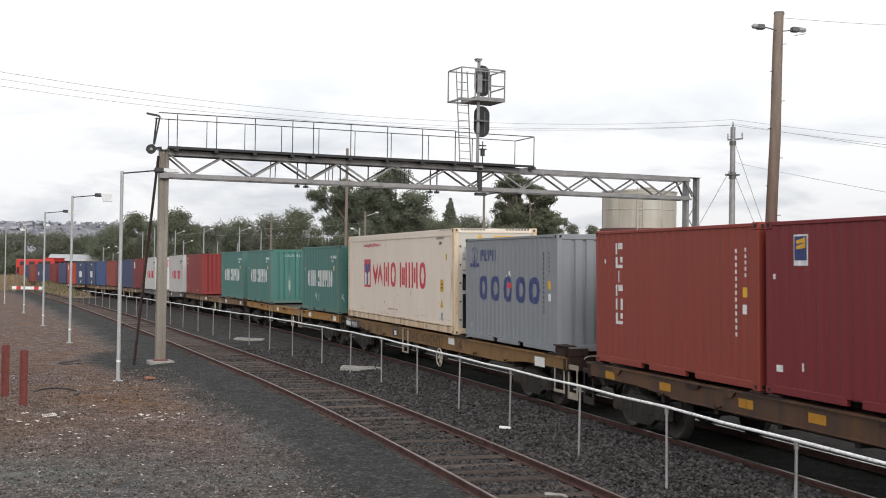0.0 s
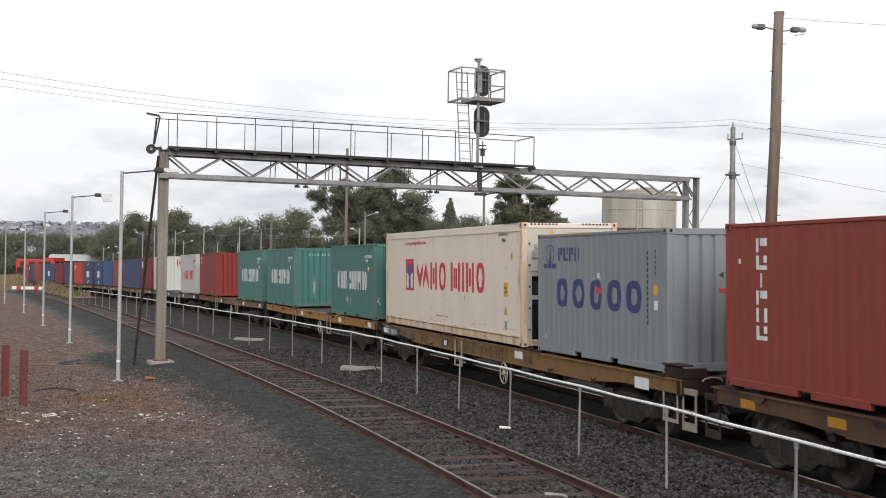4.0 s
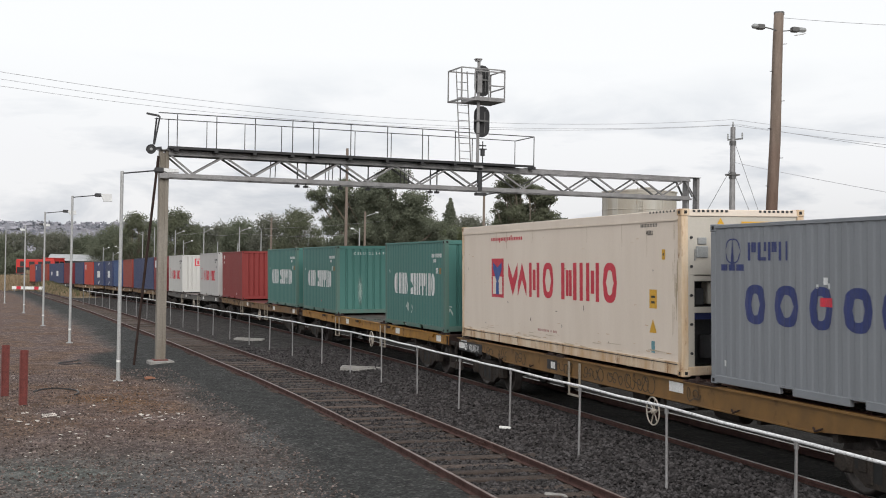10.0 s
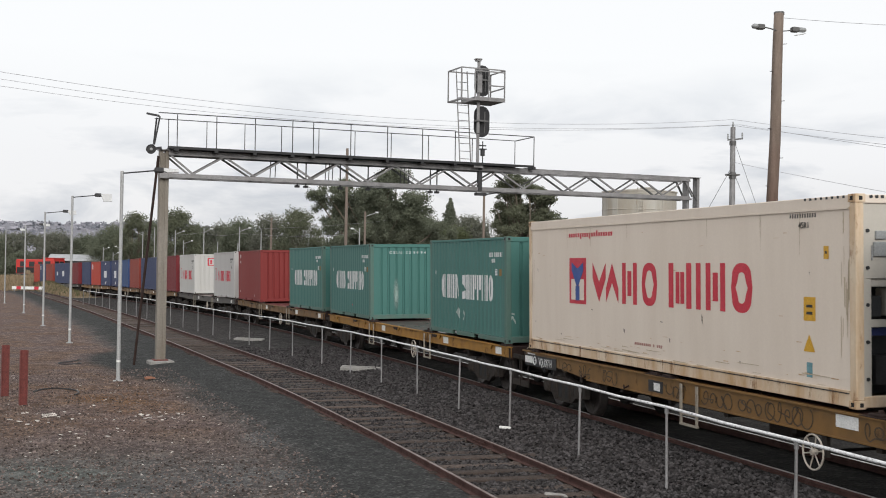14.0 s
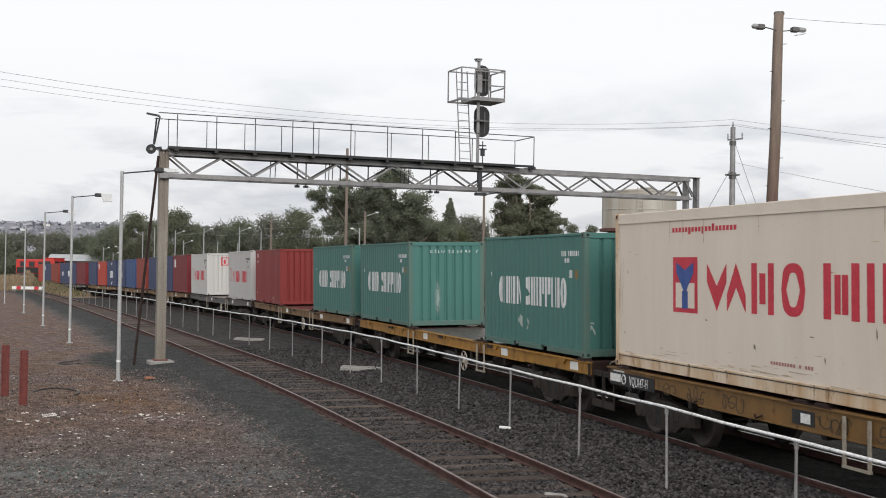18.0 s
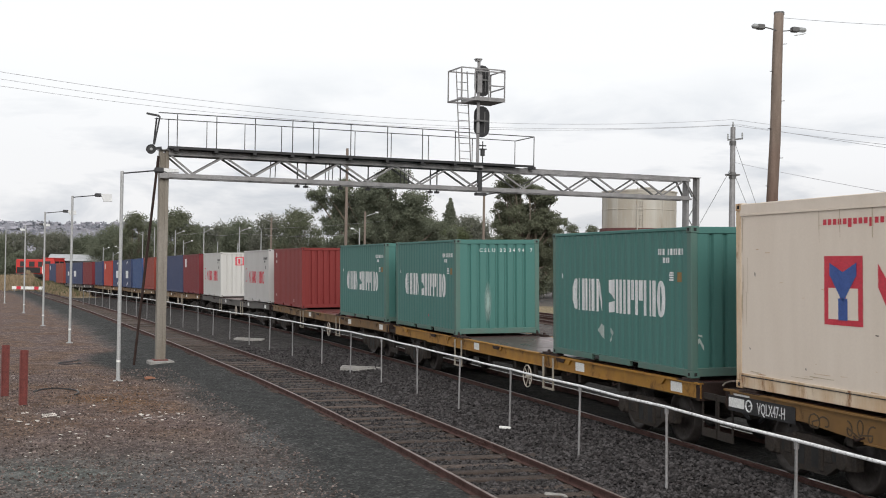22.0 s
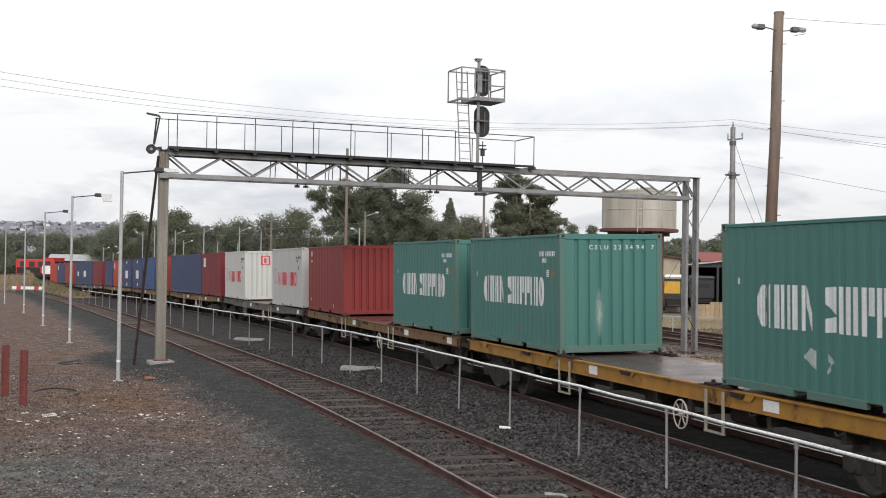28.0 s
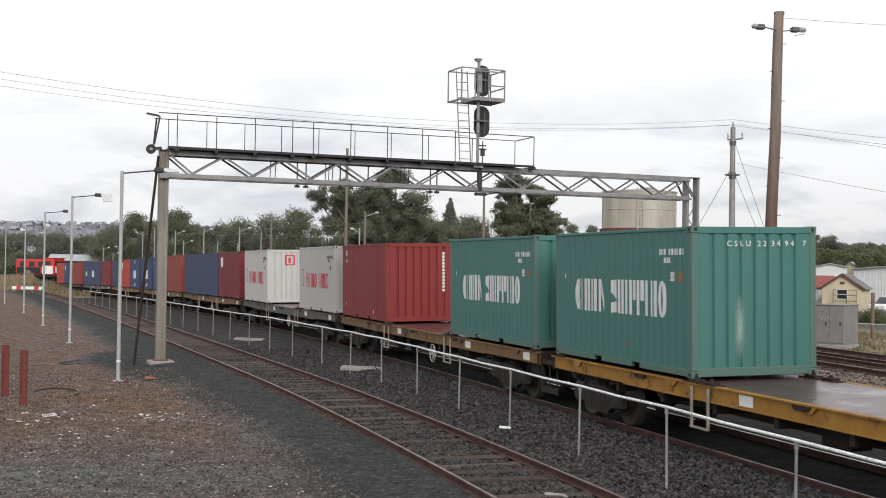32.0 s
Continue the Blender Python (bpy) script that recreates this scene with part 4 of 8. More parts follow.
                r = part("container_rest", shared(("container_rest", 0), lambda: G().box(-0.15, 0.15, -0.10, 0.08, 0.0, 0.052, 0.01).box(-0.30, 0.30, -0.13, 0.09, 0.0, 0.014, 0.004).tube((0, 0, 0.05), (0, 0, 0.10), 0.045, 0.03, 8), END_BROWN), None, w)
                r.location = (x, s * 1.14, top)
    # steps, hand brake, plates
    for x in (-2.35,) if end_box else () if mt is TRUCK_BROWN else (-3.4, 2.85):
        g = G().box(x, x + 0.06, -1.28, -1.255, 0.42, top - 0.05).box(x + 0.55, x + 0.61, -1.28, -1.255, 0.42, top - 0.05)
        g.box(x, x + 0.61, -1.29, -1.245, 0.42, 0.455).box(x, x + 0.61, -1.275, -1.26, 0.60, 0.63)
        part("step", g, STEP_PAINT, w, "dull hanging step irons")
    wheel_z = 0.56 if end_box else 0.63
    hw = part("hand_brake_wheel", shared("hand_brake_wheel", hand_wheel, BRAKE_WHITE), None, w, "spoked dirty-white hand brake wheel")
    hw.location = (wheel_x, -1.40, wheel_z)
    part("brake_shaft", G().tube((wheel_x, -1.36, wheel_z), (wheel_x, -0.3, wheel_z), 0.025, seg=6).box(wheel_x - 0.06, wheel_x + 0.06, -1.222, -1.16, wheel_z - 0.08, 1.0), BOGIE, w)
    for x0, x1 in ((2.05, 2.55), (-hx + 0.25, -hx + 0.72)) if end_box else () if mt is TRUCK_BROWN else ((-1.9, -1.5), (4.55, 4.98), (8.66, 9.06)):
        part("plate", G().box(x0, x1, -1.232, -1.2262, top - 0.22, top - 0.045), WHITE, w, "white enamel data plate")
    part("air_tank", G().tube((-1.1, 0.6, 0.62), (0.3, 0.6, 0.62), 0.2, seg=12), BOGIE, w)
    part("brake_rigging", G().tube((-hx + 3.4, 0.2, 0.55), (hx - 3.4, 0.2, 0.55), 0.02, seg=6).box(-0.5, 0.2, -0.7, -0.3, 0.5, 0.8, 0.03), BOGIE, w)
    for x in (-4.6, 4.2, 6.4, -6.6):
        part("rope_hook", G().tube((x, -1.26, top - 0.30), (x + 0.10, -1.30, top - 0.34), 0.016, seg=5).tube((x + 0.10, -1.30, top - 0.34), (x + 0.22, -1.26, top - 0.29), 0.016, seg=5), END_BROWN, w)
    for x in () if end_box else (-5.6, -0.4, 3.6):
        part("lashing_bracket", G().prism([(x, top - 0.02), (x + 0.5, top - 0.02), (x + 0.42, top - 0.10), (x + 0.08, top - 0.10)], -1.275, -1.262), END_BROWN, w)
    part("brake_cylinder", G().tube((3.0, -0.75, 0.70), (3.8, -0.75, 0.70), 0.15, seg=10).tube((3.8, -0.75, 0.70), (5.2, -0.75, 0.70), 0.025, seg=6), BOGIE, w)
    # bogies
    sets = []
    for s in (-1, 1):
        bx = s * (hx - 2.15)
        bo = part("bogie", G().box(bx - 0.2, bx + 0.2, -1.1, 1.1, 0.44, 0.66, 0.03).box(bx - 0.3, bx + 0.3, -0.35, 0.35, 0.66, 0.78), BOGIE, w)
        for sy in (-1, 1):
            f = part("side_frame", shared("side_frame", side_frame, [BOGIE, HOLE_SHADE]), None, bo)
            f.location = (bx, sy * 1.08, 0)
            f = part("spring_nest", shared("spring_nest", spring, BOGIE), None, bo)
            f.location = (bx, sy * 1.08, 0)
        for d in (-0.875, 0.875):
            ws = part("wheelset", shared("wheelset", wheelset, WHEEL_STEEL, True), None, bo)
            ws.location = (bx + d, 0, WHEEL_R)
            sets.append(ws)
    # stirrup steps and grab irons at the ends
    for s in (-1, 1):
        x = s * (hx + 0.16)
        g = G()
        for dx in (-0.22, 0.22):
            g.bar((x + dx, -1.14, 0.34), (x + dx, -1.14, top - 0.22), 0.045, 0.02)
        g.bar((x - 0.24, -1.14, 0.36), (x + 0.24, -1.14, 0.36), 0.03, 0.14).bar((x - 0.24, -1.14, 0.62), (x + 0.24, -1.14, 0.62), 0.03, 0.05)
        g.bar((s * (hx - 0.05), -1.14, top - 0.20), (s * (hx + 0.40), -1.14, top - 0.20), 0.05, 0.10)
        part("end_step", g, STEP_PAINT if end_box and s > 0 else BOGIE, w, "hanging stirrup step")
        g, last = G(), None
        for k in range(9):
            a = math.pi * k / 8
            q = Vector((s * (hx + 0.015) + 0.0, -0.62 - 0.20 * math.cos(a), top - 0.05 + 0.07 * math.sin(a)))
            q.x += s * 0.03
            if last is not None:
                g.tube(last, q, 0.013, seg=5)
            last = q
        part("grab_iron", g, BRAKE_WHITE, w, "bent pale grab iron")
    if end_box:
        g = G().box(hx - 0.55, hx + 0.02, -1.24, -1.16, top, top + 0.22, 0.02).box(hx - 0.06, hx + 0.02, -1.24, -0.7, top, top + 0.18, 0.02)
        g.box(hx - 0.6, hx + 0.06, -1.27, -1.0, top + 0.22, top + 0.25, 0.01)
        part("end_platform", g, END_BROWN, w, "dark brown raised end platform")
        g = G()
        for x in (hx - 0.62, hx - 0.12):
            g.bar((x, -1.22, 0.40), (x, -1.22, top - 0.25), 0.03, 0.02)
        g.bar((hx - 0.64, -1.22, 0.42), (hx - 0.10, -1.22, 0.42), 0.03, 0.06)
        part("ladder", g, STEP_PAINT, w, "dull beige step ladder")
    return w, sets


# where along the line each thing stands at half time, and how far the train has rolled by then
def rolled(t):
    u = (t - 16) / 16
    return 18.3824 * u - 1.7536 * u * u + 1.4031 * u ** 3 + 1.6295 * u ** 4


TRAIN = []      # (thing, place along the line, offset on its wagon, wheelsets)


def line_pose(x):
    slope = (train_y(x + 7) - train_y(x - 7)) / 14
    y = (train_y(x + 7) + train_y(x - 7)) / 2
    fall = (grade(x + 7) - grade(x - 7)) / 14
    return pose(x, y, (grade(x + 7) + grade(x - 7)) / 2, math.degrees(CANT), -math.degrees(math.atan(fall)), math.degrees(math.atan(slope)))


def load(c, right, long, mid):
    """Sets a container with its right end at that place on the wagon whose middle is at mid."""
    TRAIN.append((c, mid, right - long / 2 - mid, []))


def put_wagon(label, left, right, mt, sill, end_box=False):
    mid = (left + right) / 2
    w, sets = wagon(label, right - left, mt, sill, end_box, 1.76 if end_box else 2.26)
    TRAIN.append((w, mid, 0.0, sets))
    return w, mid


def small_codes(c, pts, x, mt=None, high=H):
    """Unreadable small code lines near the top corner of a side."""
    def draw(d):
        for i in range(10):
            if i != 3:
                d.rect(x - 0.40 + i * 0.096, x - 0.345 + i * 0.096, high - 0.49, high - 0.38)
        for i in range(3):
            d.rect(x - 0.20 + i * 0.09, x - 0.14 + i * 0.09, high - 0.63, high - 0.535)
        for i in range(4):
            d.rect(x + 0.03 + 0.02 * (i % 2), x + 0.17, high - 0.945 + i * 0.042, high - 0.915 + i * 0.042)
    decal(c, pts, "code_marking", mt or INK_WHITE, draw)


def stencil(d):
    """A row of white stencilled upright shapes in two groups."""
    z, h = 0.99, 0.65
    for u, k in ((-1.98, 0.30), (-1.91, 0.12), (-1.84, 0.03)):
        d.quad(u, u + 0.065, z + h * k, z + h * max(0.0, k - 0.15), z + h * (1 - k), z + h * min(1.0, 1.15 - k))
    d.rect(-1.76, -1.735, z + h * 0.05, z + h * 0.35).rect(-1.76, -1.735, z + h * 0.68, z + h * 0.95)
    for u0, u1 in ((-1.66, -1.62), (-1.53, -1.37), (-1.33, -1.26), (-1.18, -1.09), (-1.04, -0.92), (-0.80, -0.72)):
        d.rect(u0, u1, z, z + h)
    d.quad(-0.70, -0.54, z + h * 0.55, z, z + h, z + h * 0.40)
    d.quad(-0.23, 0.03, z + h * 0.62, z + h * 0.40, z + h * 0.97, z + h).quad(-0.23, 0.03, z, z + h * 0.03, z + h * 0.30, z + h * 0.36)
    for u0, u1, k in ((0.08, 0.17, 0), (0.24, 0.345, 0), (0.385, 0.505, 0), (0.585, 0.68, 0), (0.72, 0.86, 0.42), (0.905, 0.995, 0), (1.035, 1.20, 0.42), (1.235, 1.36, 0), (1.475, 1.52, 0), (1.57, 1.725, 0)):
        d.rect(u0, u1, z + h * k, z + h)
    d.mark("ring", 1.755, z, 0.315, h, 0.12)


def smear():
    """A chalky rubbed patch that fades out at its edges."""
    m = mat("rubbed_pale_patch", (0.33, 0.43, 0.40), 0.8, second=(0.20, 0.32, 0.28), scale=7, amount=0.4, grain=30, bump=0)
    nt = m.node_tree
    b, out = nt.nodes["Principled BSDF"], nt.nodes["Material Output"]
    co, mp = nt.nodes.new("ShaderNodeTexCoord"), nt.nodes.new("ShaderNodeMapping")
    mp.inputs["Location"].default_value = (0, 0.29 / 0.12, -0.86 / 0.62)
    mp.inputs["Scale"].default_value = (0, 1 / 0.12, 1 / 0.62)
    ln = nt.nodes.new("ShaderNodeVectorMath")
    ln.operation = "LENGTH"
    mr = nt.nodes.new("ShaderNodeMapRange")
    mr.inputs["From Min"].default_value, mr.inputs["From Max"].default_value = 1.0, 0.1
    mr.inputs["To Max"].default_value = 0.8
    tr, mx = nt.nodes.new("ShaderNodeBsdfTransparent"), nt.nodes.new("ShaderNodeMixShader")
    nt.links.new(co.outputs["Object"], mp.inputs["Vector"])
    nt.links.new(mp.outputs["Vector"], ln.inputs[0])
    nt.links.new(ln.outputs["Value"], mr.inputs["Value"])
    nt.links.new(mr.outputs["Result"], mx.inputs["Fac"])
    nt.links.new(tr.outputs["BSDF"], mx.inputs[1])
    nt.links.new(b.outputs["BSDF"], mx.inputs[2])
    nt.links.new(mx.outputs["Shader"], out.inputs["Surface"])
    return m


SMEAR = smear()


def green_box(label, right, mid, chips=False, end_code=False):
    c, pts = container(label, L20, H, P_GREEN, castings=P_GREEN_WORN)
    decal(c, pts, "emblem", INK_WHITE, lambda d: stencil(d), label="row of white stencilled shapes")
    small_codes(c, pts, 2.2)
    decal(c, pts, "sticker", INK_OCHRE, lambda d: d.rect(2.52, 2.665, 1.63, 1.80))
    decal(c, pts, "sticker", INK_WHITE, lambda d: d.rect(-2.54, -2.48, 1.63, 1.73))
    if chips:
        decal(c, pts, "paint_scrape", INK_WORN, lambda d: d.quad(-0.75, -0.58, 0.60, 0.52, 0.64, 0.76).quad(-0.58, -0.46, 0.52, 0.46, 0.76, 0.72), label="scraped pale patch")
        decal(c, pts, "paint_scrape", INK_WORN, lambda d: d.quad(-0.20, -0.12, 0.41, 0.46, 0.46, 0.56).quad(-0.12, -0.03, 0.54, 0.58, 0.66, 0.61).quad(-0.18, -0.12, 0.60, 0.56, 0.70, 0.66), label="scraped pale patch")
        end_decal(c, L20, "torn_sticker", INK_WORN, lambda d: d.quad(-1.12, -1.05, 0.52, 0.60, 0.62, 0.68).quad(-1.05, -0.97, 0.60, 0.46, 0.68, 0.54).quad(-1.08, -1.0, 0.71, 0.69, 0.74, 0.73))
    if end_code:
        words_on(c, "C S L U   2 2  3 4  9 4    7", 0.14, INK_WHITE, 0.24, 2.245, 1.05, end=L20)
        decal(c, pts, "red_dot", INK_RED, lambda d: d.rect(0.40, 0.48, 0.40, 0.46))
        end_decal(c, L20, "rubbed_patch", SMEAR, lambda d: d.rect(-0.42, -0.16, 0.30, 1.55))
    load(c, right, L20, mid)
    return c


def build_train():
    # front wagon of those in view: two red boxes
    w0, m0 = put_wagon("brown container flat wagon with yellow patches", -2.95, 16.6, TRUCK_BROWN, 0.34)
    for x in (-8.9, -6.6, -3.9, -2.0, 1.2, 4.0):
        part("reflector_patch", G().box(x, x + 0.42, -1.234, -1.2262, 0.92, 1.06), PATCH_YELLOW, w0, "worn yellow paint patch")
    c, pts = container("brick-red ribbed steel container with white side marks", L20, H, P_BRICK)
    decal(c, pts, "emblem", INK_WHITE, lambda d: [d.mark(k, -2.13, z, 0.30, 0.215, 0.065) for z, k in ((2.125, "flag"), (1.86, "hook"), (1.59, "bar"), (1.325, "flag"), (1.06, "gate"), (0.785, "hook"))])
    decal(c, pts, "code_marking", INK_WHITE, lambda d: [d.rect(2.315, 2.365, 0.80 + i * 0.11, 0.865 + i * 0.11) for i in range(13)] + [d.rect(2.60, 2.645, 1.74 + i * 0.1, 1.80 + i * 0.1) for i in range(5)] + [d.rect(2.55, 2.66, 1.16, 1.31), d.rect(-2.65, -2.58, 1.95, 2.03)])
    decal(c, pts, "sticker", INK_YELLOW, lambda d: d.rect(2.555, 2.675, 1.425, 1.58))
    load(c, 3.5, L20, m0)
    c, pts = container("dark red ribbed steel container with blue badge", L20, H, P_MAROON)
    decal(c, pts, "badge", INK_WHITE, lambda d: d.rect(-2.285, -1.915, 1.925, 2.375), label="white-edged badge")
    decal(c, pts, "badge_field", INK_BLUE, lambda d: d.rect(-2.255, -1.945, 2.00, 2.35), proud=0.004)
    decal(c, pts, "badge_stripe", INK_YELLOW, lambda d: d.quad(-2.20, -1.97, 2.16, 2.18, 2.21, 2.26).quad(-2.20, -1.97, 2.24, 2.26, 2.29, 2.335), proud=0.008)
    decal(c, pts, "sticker", INK_WHITE, lambda d: d.rect(-2.75, -2.59, 0.35, 0.45).rect(-2.1, -2.05, 0.40, 0.52).rect(-2.83, -2.76, 1.72, 1.80))
    load(c, 9.75, L20, m0)

    # second wagon: cream refrigerated box and grey box
    w1, m1 = put_wagon("faded ochre container flat wagon with scribbled sill", -24.15, -4.15, TRUCK_OCHRE, 0.36, True)
    part("number_panel", G().box(-9.9, -8.02, -1.236, -1.2262, 0.84, 1.09), BLACK, w1, "black panel with white numbers")
    lettering("VQLX47-H", 0.25, INK_WHITE, w1, Matrix.Translation((-8.66, -1.238, 0.875)) @ Euler((radians(90), 0, 0)).to_matrix().to_4x4(), 0.66)
    part("mark_plate", wheel_ring(0.085, 0.014, -9.28, -1.239, 0.965, 1), INK_WHITE, w1)
    part("plate", G().box(-9.88, -9.42, -1.240, -1.2365, 0.90, 1.05), WHITE, w1)
    r = random.Random(5)
    for x0, n, amp in ((-7.6, 2, 0.09), (-6.8, 3, 0.10), (-5.6, 3, 0.10), (-3.1, 4, 0.09), (-1.6, 4, 0.11), (-0.45, 3, 0.10), (0.35, 5, 0.12), (2.7, 2, 0.10)):
        g, last, u = G(), None, x0
        for k in range(n):
            w_, h_, turn, start = r.uniform(0.07, 0.14), amp * r.uniform(0.7, 1.25), r.choice((-1, 1)) * r.uniform(4.5, 8.5), r.uniform(0, 6.3)
            for i in range(13):
                a = start + turn * i / 12
                q = Vector((u + w_ * math.cos(a) + 0.10 * i / 12, -1.229, 0.955 + h_ * math.sin(a) + 0.02 * math.sin(k * 2.3)))
                if last is not None:
                    g.bar(last, q, 0.020, 0.005, up=(0, 1, 0))
                last = q
            u += 0.24
        part("graffiti", g, INK_SCRIBBLE, w1, "dark spray-can scribble")
    for x in (-3.62, 8.27):
        part("plate", G().box(x, x + 0.56, -1.234, -1.2262, 0.86, 1.07), WHITE if x > 0 else INK_BLACK, w1)
        if x < 0:
            part("plate", G().box(x + 0.22, x + 0.46, -1.237, -1.2345, 0.89, 1.03), WHITE, w1)
    reefer(-11.65, m1)
    c, pts = container("blue-grey ribbed steel container with dark blue rings", L20, H, P_GREY)
    decal(c, pts, "emblem", INK_BLUE, lambda d: [d.mark("ring", u, 1.02, w, 0.61, k) for u, w, k in ((-1.98, 0.58, 0.17), (-1.15, 0.62, 0.17), (-0.26, 0.55, 0.16), (0.54, 0.63, 0.18), (1.36, 0.66, 0.19))], label="row of five dark blue rings")
    decal(c, pts, "emblem", INK_BLUE, lambda d: d.mark("ring", -2.56, 1.95, 0.44, 0.40, 0.028).quad(-2.41, -2.37, 1.94, 1.94, 2.02, 2.36).quad(-2.37, -2.33, 1.94, 1.94, 2.36, 2.02).rect(-2.70, -2.50, 1.84, 1.94).rect(-2.46, -2.27, 1.84, 1.94).rect(-2.23, -2.03, 1.84, 1.94))
    decal(c, pts, "emblem", INK_BLUE, lambda d: [d.mark(k, -1.89 + i * 0.285, 2.0, 0.235, 0.28, 0.05) for i, k in enumerate(["flag", "hook", "flag", "gate"])])
    decal(c, pts, "sticker", INK_RED, lambda d: d.rect(0.01, 0.29, 1.35, 1.475), proud=0.003)
    decal(c, pts, "sticker", INK_YELLOW, lambda d: d.rect(2.475, 2.623, 1.375, 1.555))
    decal(c, pts, "sticker", INK_WHITE, lambda d: d.rect(2.51, 2.63, 1.11, 1.275).rect(-2.62, -2.55, 0.30, 0.40).rect(-0.10, -0.03, 1.60, 1.66).rect(0.08, 0.17, 1.66, 1.76).rect(0.18, 0.24, 1.60, 1.68))
    decal(c, pts, "code_marking", INK_BLACK, lambda d: [d.rect(2.23, 2.285, 0.83 + i * 0.107, 0.905 + i * 0.107) for i in range(13)] + [d.rect(2.54, 2.575, 1.74 + i * 0.1, 1.80 + i * 0.1) for i in range(5)])
    end_decal(c, L20, "placard", INK_RED, lambda d: d.rect(-0.17, 0.12, 1.42, 1.50))
    end_decal(c, L20, "placard", INK_BLACK, lambda d: d.quad(-0.18, -0.08, 1.74, 1.68, 1.74, 1.80).quad(0.0, 0.08, 1.68, 1.74, 1.80, 1.74))
    load(c, -4.62, L20, m1)

    # third wagon: green box, empty middle, green box
    w2, m2 = put_wagon("yellow container flat wagon with empty middle deck", -44.4, -25.05, TRUCK_YELLOW, 0.26)
    green_box("sea-green ribbed steel container with scraped paint", -25.35, m2, chips=True)
    green_box("sea-green ribbed steel container beside the empty deck", -38.16, m2, end_code=True)
    # fourth wagon: green box, empty middle, red box
    w3, m3 = put_wagon("rusty ochre container flat wagon with empty middle deck", -64.5, -45.2, TRUCK_DULL, 0.26)
    green_box("sea-green ribbed steel container", -45.50, m3)
    c, pts = container("red ribbed steel container with few white marks", L20, H, P_RED)
    decal(c, pts, "sticker", INK_WHITE, lambda d: d.rect(-2.5, -2.38, 2.2, 2.4).rect(-2.5, -2.38, 1.95, 2.05).rect(-2.55, -2.45, 0.4, 0.5).rect(1.3, 1.45, 0.22, 0.34))
    end_decal(c, L20, "code_marking", INK_WHITE, lambda d: [d.rect(0.72, 0.80, 1.0 + i * 0.11, 1.08 + i * 0.11) for i in range(12)])
    load(c, -58.16, L20, m3)
    # fifth wagon: two pale boxes with red shapes
    w4, m4 = put_wagon("grimy grey container flat wagon", -84.9, -65.25, TRUCK_GREY, 0.30)
    for right, mt, label in ((-65.5, P_PALE, "pale grey container with crimson shapes"), (-78.46, P_WHITE, "off-white ribbed container with crimson shapes")):
        c, pts = container(label, L20, H, mt)
        decal(c, pts, "emblem", INK_RED, lambda d: d.word(["slash", "gate", "slash", "ring", " ", "gate", "bar", "slash", "ring"], -1.75, 0.92, 0.40, 0.60, 0.12, 0.08))
        decal(c, pts, "emblem", INK_RED, lambda d: d.rect(-2.6, -2.2, 0.98, 1.03).rect(-2.6, -2.2, 1.62, 1.67).rect(-2.6, -2.55, 1.03, 1.62).rect(-2.25, -2.2, 1.03, 1.62))
        small_codes(c, pts, 2.2, INK_BLACK)
        if mt is P_WHITE:
            end_decal(c, L20, "emblem", INK_RED, lambda d: d.rect(-0.35, 0.15, 2.28, 2.33).rect(-0.35, 0.15, 1.83, 1.88).rect(-0.35, -0.27, 1.88, 2.28).rect(0.07, 0.15, 1.88, 2.28).rect(-0.18, -0.06, 1.93, 2.2))
        load(c, right, L20, m4)
    # the rest of the train towards its tail
    rest = [
        (-105.0, -85.75, TRUCK_DULL, [(P_MAROON, L20, -85.95, "maroon container with a small white mark", 1), (P_BLUE, L40, -92.3, "long dark blue steel container", 0)]),
        (-126.6, -105.6, TRUCK_DULL, [(P_BRICK, L20, -105.9, "brick-red ribbed steel container", 0), (P_BRIGHT, L20, -113.1, "mid blue ribbed steel container", 0), (P_BLUE, L20, -120.2, "dark blue container with a white emblem", 2)]),
        (-148.2, -127.4, TRUCK_OCHRE, [(P_BLUE, L20, -127.6, "dark blue container with a white emblem", 2), (P_ORANGE, L20, -134.3, "orange-red container with a white mark", 1), (P_BLUE, L20, -141.6, "dark blue ribbed steel container", 0)]),
        (-169.2, -149.2, TRUCK_GREY, [(P_MAROON, L20, -149.6, "maroon ribbed steel container", 0), (P_BLUE, L40, -156.2, "long dark blue container with a pale patch", 3)]),
        (-189.2, -169.8, TRUCK_BROWN, [(P_BRICK, L20, -170.2, "brick-red ribbed steel container", 0), (P_BLUE, L20, -176.4, "dark blue container with a white mark", 1), (P_ORANGE, L20, -182.7, "orange-red container at the train's tail", 0)]),
    ]
    for left, right, mt, boxes in rest:
        w, mid = put_wagon("container flat wagon under coloured boxes", left, right, mt, 0.30)
        for pm, long, r_end, label, style in boxes:
            c, pts = container(label, long, H, pm)
            if style == 1:
                decal(c, pts, "emblem", INK_WHITE, lambda d: d.rect(-2.4, -1.75, 1.75, 2.3))
            elif style == 2:
                decal(c, pts, "emblem", INK_WHITE, lambda d: d.rect(-0.9, 0.9, 0.85, 1.55).quad(-0.3, 0.5, 0.1, 0.35, 0.3, 0.55).quad(-0.2, 0.5, 2.15, 2.3, 2.3, 2.45))
            elif style == 3:
                decal(c, pts, "emblem", INK_WHITE, lambda d: d.rect(0.2, 1.8, 0.9, 1.6).rect(-4.4, -3.4, 1.0, 1.5))
            load(c, r_end, long, mid)


P_RUN = paint("thin_rust_run", (0.50, 0.42, 0.31), second=(0.40, 0.29, 0.17), rust_amount=0.1)
